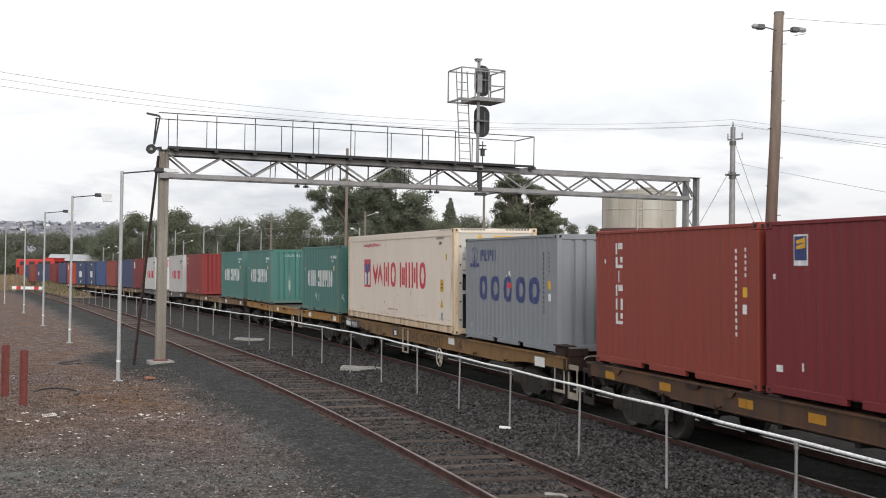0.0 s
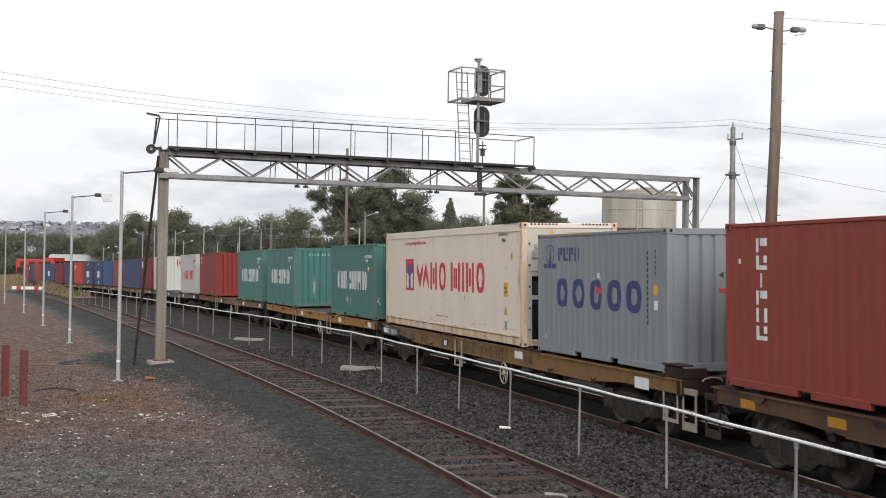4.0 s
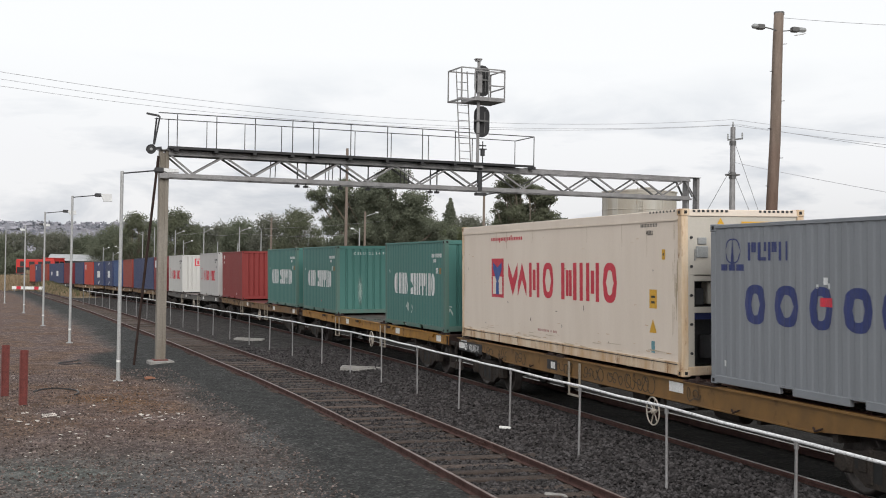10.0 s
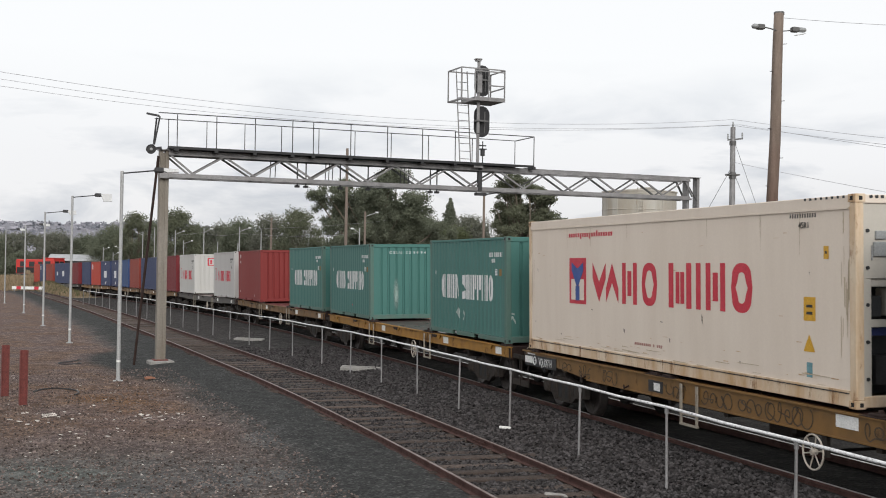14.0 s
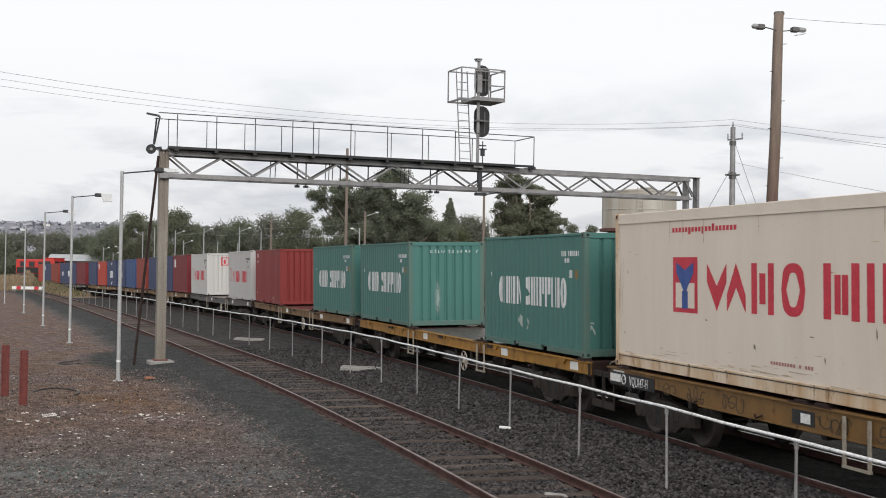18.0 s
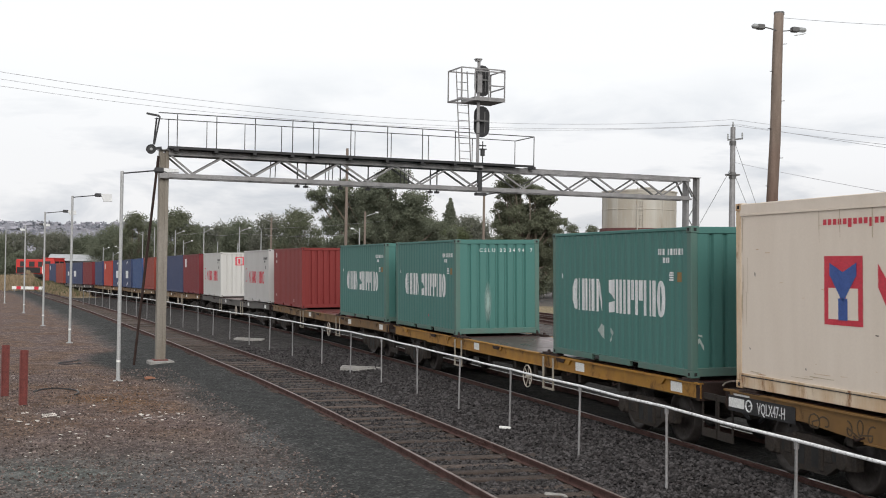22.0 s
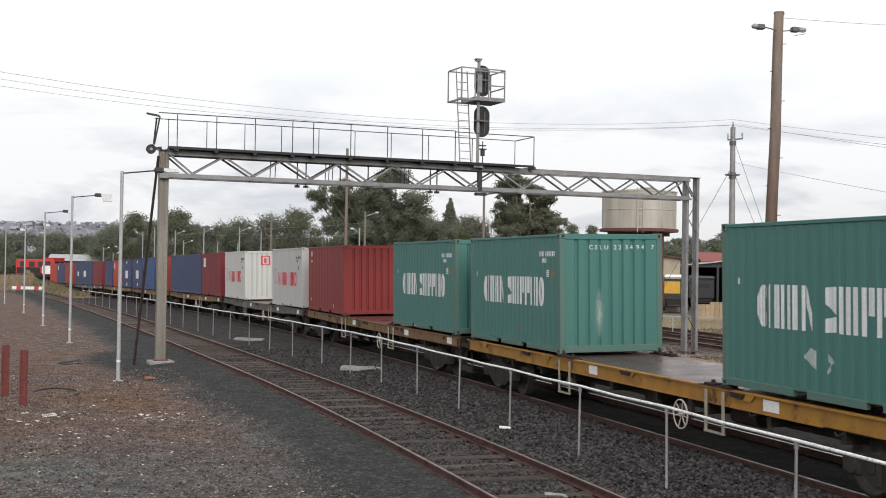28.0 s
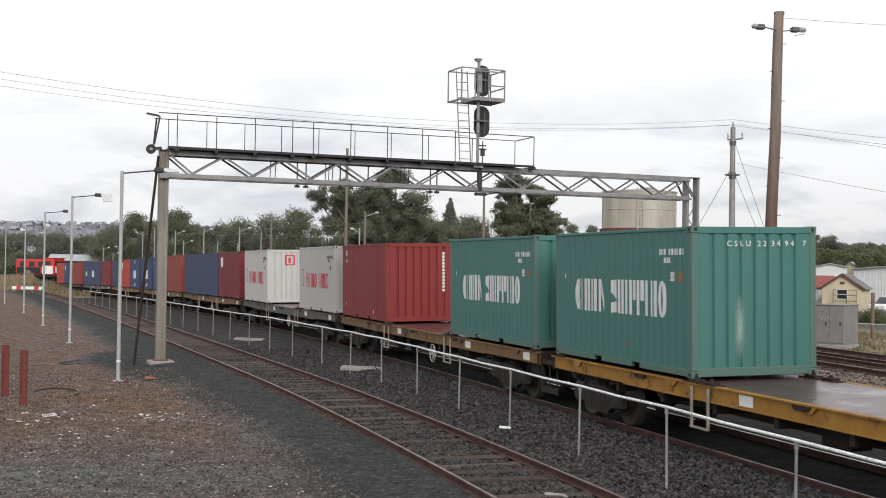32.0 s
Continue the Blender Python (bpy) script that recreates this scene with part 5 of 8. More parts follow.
P_UNIT = paint("white_machine_panel_paint", (0.50, 0.47, 0.42), second=(0.38, 0.34, 0.28), rust_amount=0.08)


def reefer(right, mid):
    c, pts = container("cream refrigerated container with crimson side shapes", L40, HC, P_CREAM, smooth_side=True, castings=P_CREAM_POST)
    def crimson(d):
        z, h = 1.18, 0.78
        d.quad(-2.54, -2.225, z + h * 0.60, z, z + h, z + h * 0.52).quad(-2.225, -1.91, z, z + h * 0.60, z + h * 0.52, z + h)
        d.quad(-1.90, -1.615, z, z + h * 0.50, z + h * 0.36, z + h).quad(-1.615, -1.33, z + h * 0.50, z, z + h, z + h * 0.36)
        d.rect(-1.16, -1.00, z, z + h).rect(-0.93, -0.76, z + h * 0.2, z + h * 0.8).rect(-0.69, -0.53, z, z + h)
        d.rect(0.73, 0.91, z, z + h).rect(0.99, 1.13, z + h * 0.1, z + h * 0.8).rect(1.16, 1.30, z + h * 0.1, z + h * 0.8).rect(1.37, 1.55, z, z + h)
        d.rect(1.71, 1.87, z, z + h)
        d.rect(2.04, 2.20, z, z + h).rect(2.27, 2.44, z + h * 0.2, z + h * 0.8).rect(2.51, 2.67, z, z + h)
        d.mark("ring", -0.33, z, 0.62, h, 0.17).mark("ring", 2.85, z, 0.64, h, 0.18)

    decal(c, pts, "emblem", INK_RED, crimson, label="row of crimson upright shapes")
    decal(c, pts, "emblem", INK_RED, lambda d: d.rect(-3.73, -2.86, 1.11, 2.06), label="crimson square badge")
    decal(c, pts, "emblem_field", P_CREAM, lambda d: d.quad(-3.63, -3.36, 1.19, 1.19, 1.62, 1.62).quad(-3.23, -2.96, 1.19, 1.19, 1.62, 1.62), proud=0.003)
    decal(c, pts, "emblem_field", INK_BADGE, lambda d: d.quad(-3.60, -3.295, 1.80, 1.42, 1.97, 1.84).quad(-3.295, -2.99, 1.42, 1.80, 1.84, 1.97).rect(-3.40, -3.19, 1.18, 1.48), proud=0.006)
    decal(c, pts, "address_mark", INK_RED, lambda d: [d.rect(-3.75 + i * 0.115, -3.67 + i * 0.115, 2.49 - (0.04 if i in (5, 9) else 0), 2.57 + (0.04 if i in (12,) else 0)) for i in range(19)], label="thin line of small crimson marks")
    decal(c, pts, "code_marking", INK_BLACK, lambda d: [d.rect(4.52 + i * 0.062, 4.55 + i * 0.062, 2.61, 2.67) for i in range(11)])
    words_on(c, "45R1", 0.13, INK_BLACK, 4.88, 2.46, 1.0, out=0.008)
    decal(c, pts, "sticker", INK_YELLOW, lambda d: d.rect(4.86, 5.15, 1.14, 1.48).rect(5.35, 5.47, 2.02, 2.20))
    decal(c, pts, "sticker", INK_BLACK, lambda d: d.rect(5.39, 5.43, 2.09, 2.13).rect(4.93, 5.08, 1.23, 1.27).rect(4.93, 5.08, 1.33, 1.37), proud=0.003)
    decal(c, pts, "warning_mark", INK_YELLOW, lambda d: d.quad(4.86, 4.995, 0.70, 0.70, 0.72, 0.95).quad(4.995, 5.13, 0.70, 0.70, 0.95, 0.72), label="yellow warning triangle")
    decal(c, pts, "sticker", INK_TEAL, lambda d: d.rect(4.93, 5.07, 0.34, 0.55))
    decal(c, pts, "small_print", INK_FADED, lambda d: [d.rect(-0.63 + i * 0.075, -0.575 + i * 0.075, 0.44, 0.49) for i in range(15) if i not in (9, 11)])
    r = random.Random(9)
    decal(c, pts, "scuffs", P_CREAM_POST, lambda d: [d.quad(x, x + r.uniform(0.02, 0.16), z, z + 0.004, z + r.uniform(0.006, 0.02), z + 0.012) for x, z in [(r.uniform(-5.8, 5.6), r.choice((r.uniform(0.25, 0.6), r.uniform(0.3, 2.6)))) for _ in range(46)]], label="rusty scuffs")
    # hazard stripes along the roof's edges
    for i in range(8):
        part("hazard_stripe", G().box(4.9 + i * 0.13, 4.95 + i * 0.13, -1.221, -1.2195, HC - 0.05, HC - 0.015), INK_BLACK, c)
        part("hazard_stripe", G().box(6.094, 6.0985, -1.0 + i * 0.09, -0.95 + i * 0.09, HC - 0.06, HC - 0.02), INK_BLACK, c)
        part("hazard_stripe", G().box(6.094, 6.0985, 0.30 + i * 0.09, 0.35 + i * 0.09, HC - 0.06, HC - 0.02), INK_BLACK, c)
    for u, z0, w, h in ((-1.1, 0.62, 0.05, 0.10), (0.75, 0.55, 0.03, 0.10), (-5.55, 1.75, 0.03, 0.08), (-5.7, 0.62, 0.03, 0.04), (-4.2, 0.42, 0.03, 0.04), (1.9, 0.95, 0.03, 0.16), (3.1, 0.38, 0.03, 0.05), (5.0, 1.8, 0.02, 0.05), (-2.6, 1.0, 0.07, 0.03), (0.4, 0.9, 0.10, 0.02)):
        decal(c, pts, "scar", INK_SCAR, lambda d: d.quad(u, u + w, z0 + h * 0.3, z0, z0 + h, z0 + h * 0.7), proud=0.002)
    # dents and grime along the foot of the side
    rg = random.Random(21)
    for i in range(30):
        u, z0 = rg.uniform(-5.9, 5.7), rg.choice((0.235, 0.25, 0.30, 0.36)) + rg.uniform(0, 0.05)
        decal(c, pts, "grime_streak", P_RUN if i % 3 else P_CREAM_POST, lambda d: d.quad(u, u + rg.uniform(0.1, 0.7), z0, z0 + 0.002, z0 + rg.uniform(0.006, 0.025), z0 + rg.uniform(0.006, 0.016)), proud=0.002)
    for s in (-1, 1):
        part("foot_seam", G().box(-5.93, 5.93, *sorted((s * (W / 2 + 0.0065), s * (W / 2 - 0.02))), 0.196, 0.206), STEEL_DARK, c)
    # rust runs down beside the corner posts
    rr = random.Random(12)
    for i in range(26):
        u = rr.choice((rr.uniform(5.72, 5.93), rr.uniform(-5.93, -5.75), rr.uniform(-5.8, 5.8)))
        z1 = rr.uniform(1.2, 2.7) if abs(u) > 5.7 else 2.70
        decal(c, pts, "rust_run", P_RUN, lambda d: d.quad(u, u + rr.uniform(0.008, 0.03), z1 - rr.uniform(0.1, 0.7), z1 - rr.uniform(0.1, 0.6), z1, z1), proud=0.001)
    # machinery end
    x = L40 / 2
    part("machine_panel", G().box(x - 0.09, x - 0.03, -1.08, 1.08, 1.75, 2.77, 0.01), P_UNIT, c, "pale refrigeration unit panel")
    part("side_stile", G().box(x - 0.09, x - 0.03, -1.08, -0.96, 0.17, 1.75), P_UNIT, c)
    part("side_stile", G().box(x - 0.09, x - 0.03, 0.96, 1.08, 0.17, 1.75), P_UNIT, c)
    part("cross_rail", G().box(x - 0.09, x - 0.03, -0.96, 0.96, 1.10, 1.2), P_UNIT, c)
    part("edge_strip", G().box(x - 0.10, x - 0.02, -1.09, -1.05, 0.17, 2.77), P_UNIT, c)
    part("machine_recess", G().box(x - 0.5, x - 0.42, -0.96, 0.96, 0.17, 1.75), STEEL_DARK, c)
    part("machine_casing", G().box(x - 0.42, x - 0.16, -0.62, -0.12, 1.24, 1.62, 0.02), P_UNIT, c, "pale machine casing")
    part("machine_hood", G().box(x - 0.30, x - 0.05, -0.96, 0.4, 1.64, 1.74, 0.01), P_UNIT, c)
    part("blue_unit_label", G().box(x - 0.16, x - 0.10, -0.94, -0.2, 0.98, 1.09, 0.005), INK_BLUE, c, "dark blue unit panel")
    part("compressor", G().tube((x - 0.3, -0.6, 0.3), (x - 0.3, -0.6, 0.7), 0.13, seg=10).box(x - 0.38, x - 0.14, -0.3, 0.5, 0.22, 0.6, 0.03), STEEL_DARK, c)
    part("control_box", G().box(x - 0.34, x - 0.12, -0.90, -0.72, 1.22, 1.52, 0.02), STEEL_DARK, c)
    part("condenser_grille", G().lathe([(0.36, x - 0.09), (0.36, x - 0.07), (0.05, x - 0.07)], 20, (0, 0.3, 1.45), "x"), STEEL_DARK, c)
    part("vent_box", G().box(x - 0.04, x + 0.0, -0.93, -0.70, 2.05, 2.25, 0.01).box(x - 0.04, x + 0.0, -0.90, -0.73, 2.28, 2.40, 0.01).tube((x - 0.02, -0.95, 2.0), (x - 0.02, -0.95, 2.2), 0.012, seg=5), LAMP_GREY, c)
    part("caution_plate", G().box(x - 0.004, x + 0.003, -0.05, 0.75, 2.50, 2.68), INK_YELLOW, c)
    m = Matrix.Translation((x + 0.005, 0.35, 2.56)) @ Euler((radians(90), 0, radians(90))).to_matrix().to_4x4()
    lettering("CAUTION", 0.12, INK_BLACK, c, m)
    part("warning_mark", G().add([(x - 0.001, -0.62, 2.48), (x - 0.001, -0.30, 2.48), (x - 0.001, -0.46, 2.74)], [(0, 1, 2)]), INK_YELLOW, c)
    for z in (0.4, 0.9, 1.4, 1.9, 2.4):
        part("bolt", G().tube((x - 0.03, -1.02, z), (x - 0.005, -1.02, z), 0.025, seg=8), STEEL_DARK, c)
    load(c, right, L40, mid)


build_train()


# ---- signal gantry over the lines ----
def gantry():
    base = Vector((-39.65, 2.64, -0.2))
    m = Matrix.Translation(base) @ Euler((0, 0, radians(96.715))).to_matrix().to_4x4()
    ga = thing("signal_gantry", "grey steel lattice signal gantry spanning the tracks", "signal gantry", m)
    span, z0 = 20.1, 0.2
    zt, zb, dy = 6.52 + z0, 5.77 + z0, 0.30     # chords, and half the truss's depth; the camera is towards -y
    # posts: two channels with lacing
    for x, w, dp in ((0.0, 0.29, 0.14), (span, 0.58, 0.15)):
        p = part("post", G().box(x - w / 2, x - w / 2 + 0.11, -dp, dp, 0.0, zt + 0.08, 0.006).box(x + w / 2 - 0.11, x + w / 2, -dp, dp, 0.0, zt + 0.08, 0.006), POST_STEEL if x == 0.0 else GALV, ga, "stained twin-channel steel post")
        if x:
            z, k = 0.3, 0
            while z < zt - 0.5:
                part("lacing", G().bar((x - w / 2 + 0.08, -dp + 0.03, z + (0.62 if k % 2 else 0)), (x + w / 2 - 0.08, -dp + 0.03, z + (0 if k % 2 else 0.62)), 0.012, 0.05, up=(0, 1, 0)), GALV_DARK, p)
                z, k = z + 0.62, k + 1
        else:
            part("web", G().box(x - w / 2 + 0.11, x + w / 2 - 0.11, 0.025 - dp, 0.09 - dp, 0.0, zt), POST_STEEL, p)
        part("base_plate", G().box(x - w / 2 - 0.08, x + w / 2 + 0.08, -0.24, 0.24, 0.132, 0.165, 0.005), RUST_RED, p, "rusty base plate")
        part("cap", G().box(x - w / 2 - 0.02, x + w / 2 + 0.02, -0.22, 0.22, zt + 0.08, zt + 0.10), GALV, p)
        if x == 0.0:
            part("knee_plate", G().box(x - w / 2 - 0.03, x + w / 2 + 0.08, -0.30, -0.192, zb - 0.07, zb + 0.14, 0.01), GALV, p)
    for y in (-dy, dy):
        part("top_chord", G().box(0.1, span - 0.25, y - 0.012, y + 0.012, zt - 0.085, zt + 0.09, 0.004).box(0.1, span - 0.25, y - 0.012, y + 0.10, zt + 0.07, zt + 0.09, 0.004).box(0.1, span - 0.25, y - 0.05, y - 0.012, zt - 0.085, zt - 0.065, 0.004), GALV, ga)
        part("bottom_chord", G().box(0.1, span - 0.25, y - 0.012, y + 0.012, zb - 0.045, zb + 0.10, 0.004).box(0.1, span - 0.25, y - 0.012, y + 0.09, zb - 0.045, zb - 0.027, 0.004), GALV, ga)
        x, k = 0.9, 0
        part("diagonal", G().bar((0.15, y, zt - 0.08), (x, y, zb + 0.08), 0.055, 0.05, up=(0, 1, 0)), GALV, ga)
        while x + 0.985 < span - 0.1:
            up_x, dn_x = x + 0.985, min(span - 0.15, x + 1.97)
            for a, b in (((x, y, zb + 0.08), (up_x, y, zt - 0.08)), ((up_x, y, zt - 0.08), (dn_x, y, zb + 0.08))):
                # the far face's diagonals take a darker steel than the near face's
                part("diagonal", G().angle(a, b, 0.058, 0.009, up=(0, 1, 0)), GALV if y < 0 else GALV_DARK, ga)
            x += 1.97
    for i in range(11):
        x = 0.9 + 1.97 * i if i < 10 else span - 0.2
        if x < span:
            part("cross_strut", G().bar((x, -dy, zb), (x, dy, zb), 0.06, 0.06), GALV, ga)
            part("cross_strut", G().bar((x + 0.9, -dy, zt), (x + 0.9, dy, zt), 0.06, 0.06), GALV, ga) if x + 0.9 < span else None
    # walkway: open grating on brackets, with handrails
    end = 12.95
    zf = zt + 0.13
    for i in range(24):
        x = 0.1 + i * 0.54
        if x + 0.5 < end:
            g = G().box(x, x + 0.53, -0.62, 0.62, zf, zf + 0.025)
            part("grating", g, STEEL_DARK, ga, "dark walkway grating")
    for y in (-0.62, 0.62):
        part("toe_board", G().box(0.0, end, y - 0.012, y + 0.012, zf - 0.03, zf + 0.05), BLACK, ga)
    for i, x in enumerate((0.29, 1.54, 2.8, 4.05, 4.76, 6.06, 7.37, 8.65, 9.88, 12.95)):
        part("handrail_post", G().bar((x, -0.62, zf - 0.05), (x, -0.62, 7.73 + z0), 0.024, 0.024), STEEL_DARK, ga)
        part("walkway_bracket", G().box(x - 0.06, x + 0.06, -0.66, 0.66, zf - 0.10, zf - 0.001), BLACK, ga)
    for x in (0.25, 1.5, 2.77, 4.03, 5.34, 6.64, 7.98, 9.39, 11.1, 12.82):
        part("handrail_post", G().bar((x, 0.62, zf - 0.05), (x, 0.62, 7.68 + z0), 0.022, 0.022), STEEL_DARK, ga)
    part("handrail", G().bar((-0.30, -0.62, 7.73 + z0), (9.9, -0.62, 7.75 + z0), 0.028, 0.028).bar((9.9, -0.62, 7.72 + z0), (12.95, -0.62, 7.72 + z0), 0.028, 0.028), STEEL_DARK, ga)
    part("handrail", G().bar((-0.2, 0.62, 7.68 + z0), (12.85, 0.62, 7.68 + z0), 0.026, 0.026), STEEL_DARK, ga)
    part("handrail", G().bar((12.95, -0.62, 7.72 + z0), (12.85, 0.62, 7.68 + z0), 0.03, 0.03), GALV_DARK, ga)
    # the bent bracket, pulley and raking pipe at the outer post
    part("pipe", G().tube((-0.30, -0.3, 7.6 + z0), (-0.38, -0.28, 6.75 + z0), 0.03, seg=6).tube((-0.20, -0.3, 7.65 + z0), (-0.36, -0.3, 6.75 + z0), 0.028, seg=6).bar((-0.62, -0.3, 7.72 + z0), (-0.22, -0.3, 7.66 + z0), 0.06, 0.06), STEEL_DARK, ga)
    pu = part("pulley", G().lathe([(0.03, -0.04), (0.12, -0.035), (0.15, -0.05), (0.15, 0.05), (0.12, 0.035), (0.03, 0.04)], 18, (-0.46, -0.3, 6.60 + z0), "y"), BLACK, ga)
    part("hub", G().tube((-0.46, -0.36, 6.60 + z0), (-0.46, -0.24, 6.60 + z0), 0.045, seg=10), LAMP_GREY, pu)
    part("pulley_bracket", G().bar((-0.46, -0.26, 6.60 + z0), (-0.12, -0.24, 6.66 + z0), 0.05, 0.09), STEEL_DARK, ga)
    part("strut", G().tube((-0.83, -0.1, 0.0), (-0.22, -0.28, 6.4 + z0), 0.042, seg=8), END_BROWN, ga, "dark raking pipe strut")
    # conduit hangers below the truss
    for x in (4.4, 4.7, 5.9, 9.2, 9.45, 6.9):
        part("conduit", G().bar((x, -0.05, zb - 0.14), (x, -0.05, zt - 0.1), 0.035, 0.035).box(x - 0.07, x + 0.07, -0.12, 0.03, zb - 0.17, zb - 0.10), STEEL_DARK, ga)
    part("conduit", G().box(10.92, 11.06, -0.34, -0.20, zb - 0.02, zt + 0.1), STEEL_DARK, ga, "dark cable duct under the signal")
    part("conduit", G().box(10.82, 11.25, -0.36, -0.18, zb - 0.20, zb - 0.10, 0.02).tube((11.25, -0.27, zb - 0.15), (11.9, -0.27, zb - 0.02), 0.03, seg=6), STEEL_DARK, ga)
    for x in (3.45, 3.62, 5.35, 5.47, 5.6, 8.05, 8.2, 8.35):
        part("conduit", G().tube((x, -0.1, zb - 0.02), (x + 0.03, -0.1, zt + 0.05), 0.016, seg=5), STEEL_DARK, ga)
    part("footing", G().box(-0.36, 0.40, -0.38, 0.38, -0.1, 0.13, 0.03), CONCRETE, ga, "pale concrete footing")
    part("footing", G().box(span - 0.5, span + 0.5, -0.45, 0.45, -0.1, 0.03, 0.03), CONCRETE, ga)

    # the colour-light signal on it, with its caged platform and ladder
    sg = thing("colour_light_signal", "two-headed railway signal with caged platform on the gantry", "railway signal", m @ Matrix.Translation((11.03, -0.1, zf + 0.02)))
    lift = 10.31 + z0 - zf
    part("mast", G().tube((-0.19, -0.30, -0.1), (-0.19, -0.30, lift), 0.055, seg=10).box(-0.40, -0.04, -0.46, -0.14, -0.14, -0.02), GALV, sg)
    part("mast_cap", G().box(-0.33, -0.11, -0.41, -0.19, lift, lift + 0.04).box(-0.31, -0.13, -0.39, -0.21, lift - 0.05, lift), GALV, sg)
    part("mount_plate", G().box(-0.28, -0.10, -0.41, -0.38, 9.15 + z0 - zf, 10.0 + z0 - zf), GALV, sg)
    for zc in (9.61, 8.17):
        z = zc + z0 - zf
        hw, hh = 0.30, 0.55
        g = G()
        poly = []
        for i in range(17):
            a = math.pi * i / 16
            poly.append((hw * math.cos(a), hh - hw + hw * math.sin(a)))
        for i in range(17):
            a = math.pi + math.pi * i / 16
            poly.append((hw * math.cos(a), -hh + hw + hw * math.sin(a)))
        g.prism([(x + 0.035, z + q) for x, q in poly], -0.13, -0.10)
        hd = part("signal_backing", g, BLACK, sg, "black oval signal backboard")
        part("lamp_case", G().box(-0.06, 0.18, -0.10, 0.19, z - 0.38, z + 0.38, 0.02), BLACK, hd)
        part("hinge", G().box(0.06, 0.30, -0.15, -0.13, z + 0.0, z + 0.05).box(0.12, 0.15, -0.16, -0.13, z - 0.4, z + 0.35), GALV_DARK, hd)
        part("clamp", G().box(-0.28, 0.08, -0.38, -0.13, z - 0.03, z + 0.03), GALV_DARK, sg)
    for z, r in ((0.42, 0.10),):
        part("relay_case", G().tube((0.04, -0.22, z - 0.12), (0.04, -0.22, z + 0.10), r * 0.8, seg=12).box(-0.08, 0.16, -0.32, -0.12, z + 0.10, z + 0.13).tube((0.04, -0.22, -0.02), (0.04, -0.22, z + 0.4), 0.02, seg=5).box(-0.11, 0.14, -0.3, -0.2, z + 0.22, z + 0.26), STEEL_DARK, sg)
    fz, tz = 8.85 + z0 - zf, 9.97 + z0 - zf
    x0, x1, y0, y1 = -0.95, 0.72, -0.52, 0.62
    part("platform", G().box(-0.42, x1, y0, y1, fz, fz + 0.14, 0.008).box(x0, -0.42, y0, y0 + 0.06, fz, fz + 0.06).box(x0, -0.42, y1 - 0.06, y1, fz, fz + 0.06).box(x0, x0 + 0.06, y0, y1, fz, fz + 0.06), GALV, sg)
    for a, b in (((x0, y0), (x1, y0)), ((x0, y1), (x1, y1)), ((x0, y0), (x0, y1)), ((x1, y0), (x1, y1))):
        part("guard_rail", G().bar((*a, tz), (*b, tz), 0.04, 0.04), GALV, sg)
    part("guard_rail", G().bar((-0.42, y0, tz - 0.08), (x1, y0, tz - 0.08), 0.04, 0.04).bar((0.1, y0, fz + 0.55), (x1, y0, fz + 0.55), 0.04, 0.04).bar((x1, y0, fz + 0.5), (x1, y1, fz + 0.5), 0.04, 0.04), GALV, sg)
    for x, y in ((x0, y0), (x0, y1), (-0.42, y0), (x1, y0), (x1, y1), (0.1, y0), (-0.42, y1)):
        part("guard_post", G().bar((x, y, fz), (x, y, tz), 0.038, 0.038), GALV, sg)
    g0 = G()
    ladder = part("ladder", g0.bar((-0.66, 0.15, -0.05), (-0.86, 0.15, tz - 0.02), 0.022, 0.035).bar((-0.24, 0.15, -0.05), (-0.44, 0.15, tz - 0.02), 0.022, 0.035), GALV, sg)
    for i in range(11):
        z = 0.2 + i * 0.27
        k = -0.2 * z / (tz - 0.15)
        part("rung", G().tube((-0.66 + k, 0.15, z), (-0.24 + k, 0.15, z), 0.013, seg=6), GALV, ladder)


gantry()


# ---- platform lamp posts ----
def lamp_post(x, y, high, drop=0.06):
    m = pose(x, y, ground_z(x, y), 0, 0, 90)
    lp = thing("street_lamp", "slender pale pole with one arm and box lamp", "lamp post", m, "lamp posts beside the siding")
    part("pole", G().tube((0, 0, 0.02), (0, 0, high), 0.054, 0.044, 10), POLE_WHITE, lp)
    part("base_plate", G().box(-0.13, 0.13, -0.13, 0.13, 0, 0.02).tube((0, 0, 0.02), (0, 0, 0.07), 0.066, seg=10), POLE_WHITE, lp)
    part("band", G().tube((0, 0, 0.52), (0, 0, 0.58), 0.058, seg=10), WHITE, lp)
    part("arm", G().tube((0, 0, high - 0.06), (1.0, 0, high + 0.06), 0.022, seg=6), STEEL_DARK, lp)
    hd = part("lamp_head", G().box(0.85, 1.12, -0.12, 0.12, high - 0.01, high + 0.13, 0.03), STEEL_DARK, lp, "dark grey lamp housing")
    part("lamp_cover", G().prism([(1.10, high + 0.12), (1.50, high + 0.10), (1.52, high + 0.02 - drop), (1.20, high - drop), (1.10, high + 0.04)], -0.11, 0.11), LENS, hd, "milky lamp cover")


for x, y, h, d in ((-34.27, 1.18, 5.72, 0.0), (-50.64, -0.15, 5.86, 0.20), (-64.85, -1.50, 5.78, 0.12), (-83.83, -3.14, 5.75, 0.08), (-110.1, -5.69, 6.3, 0.08)):
    lamp_post(x, y, h, d)


# ---- pipe fence along the main line ----
def fence_y(x):
    return 8.18 if x > -27 else bend(x, -27, 8.18, 0.0075, 12) if x > -39 else 7.64 - 0.105 * (-39 - x)


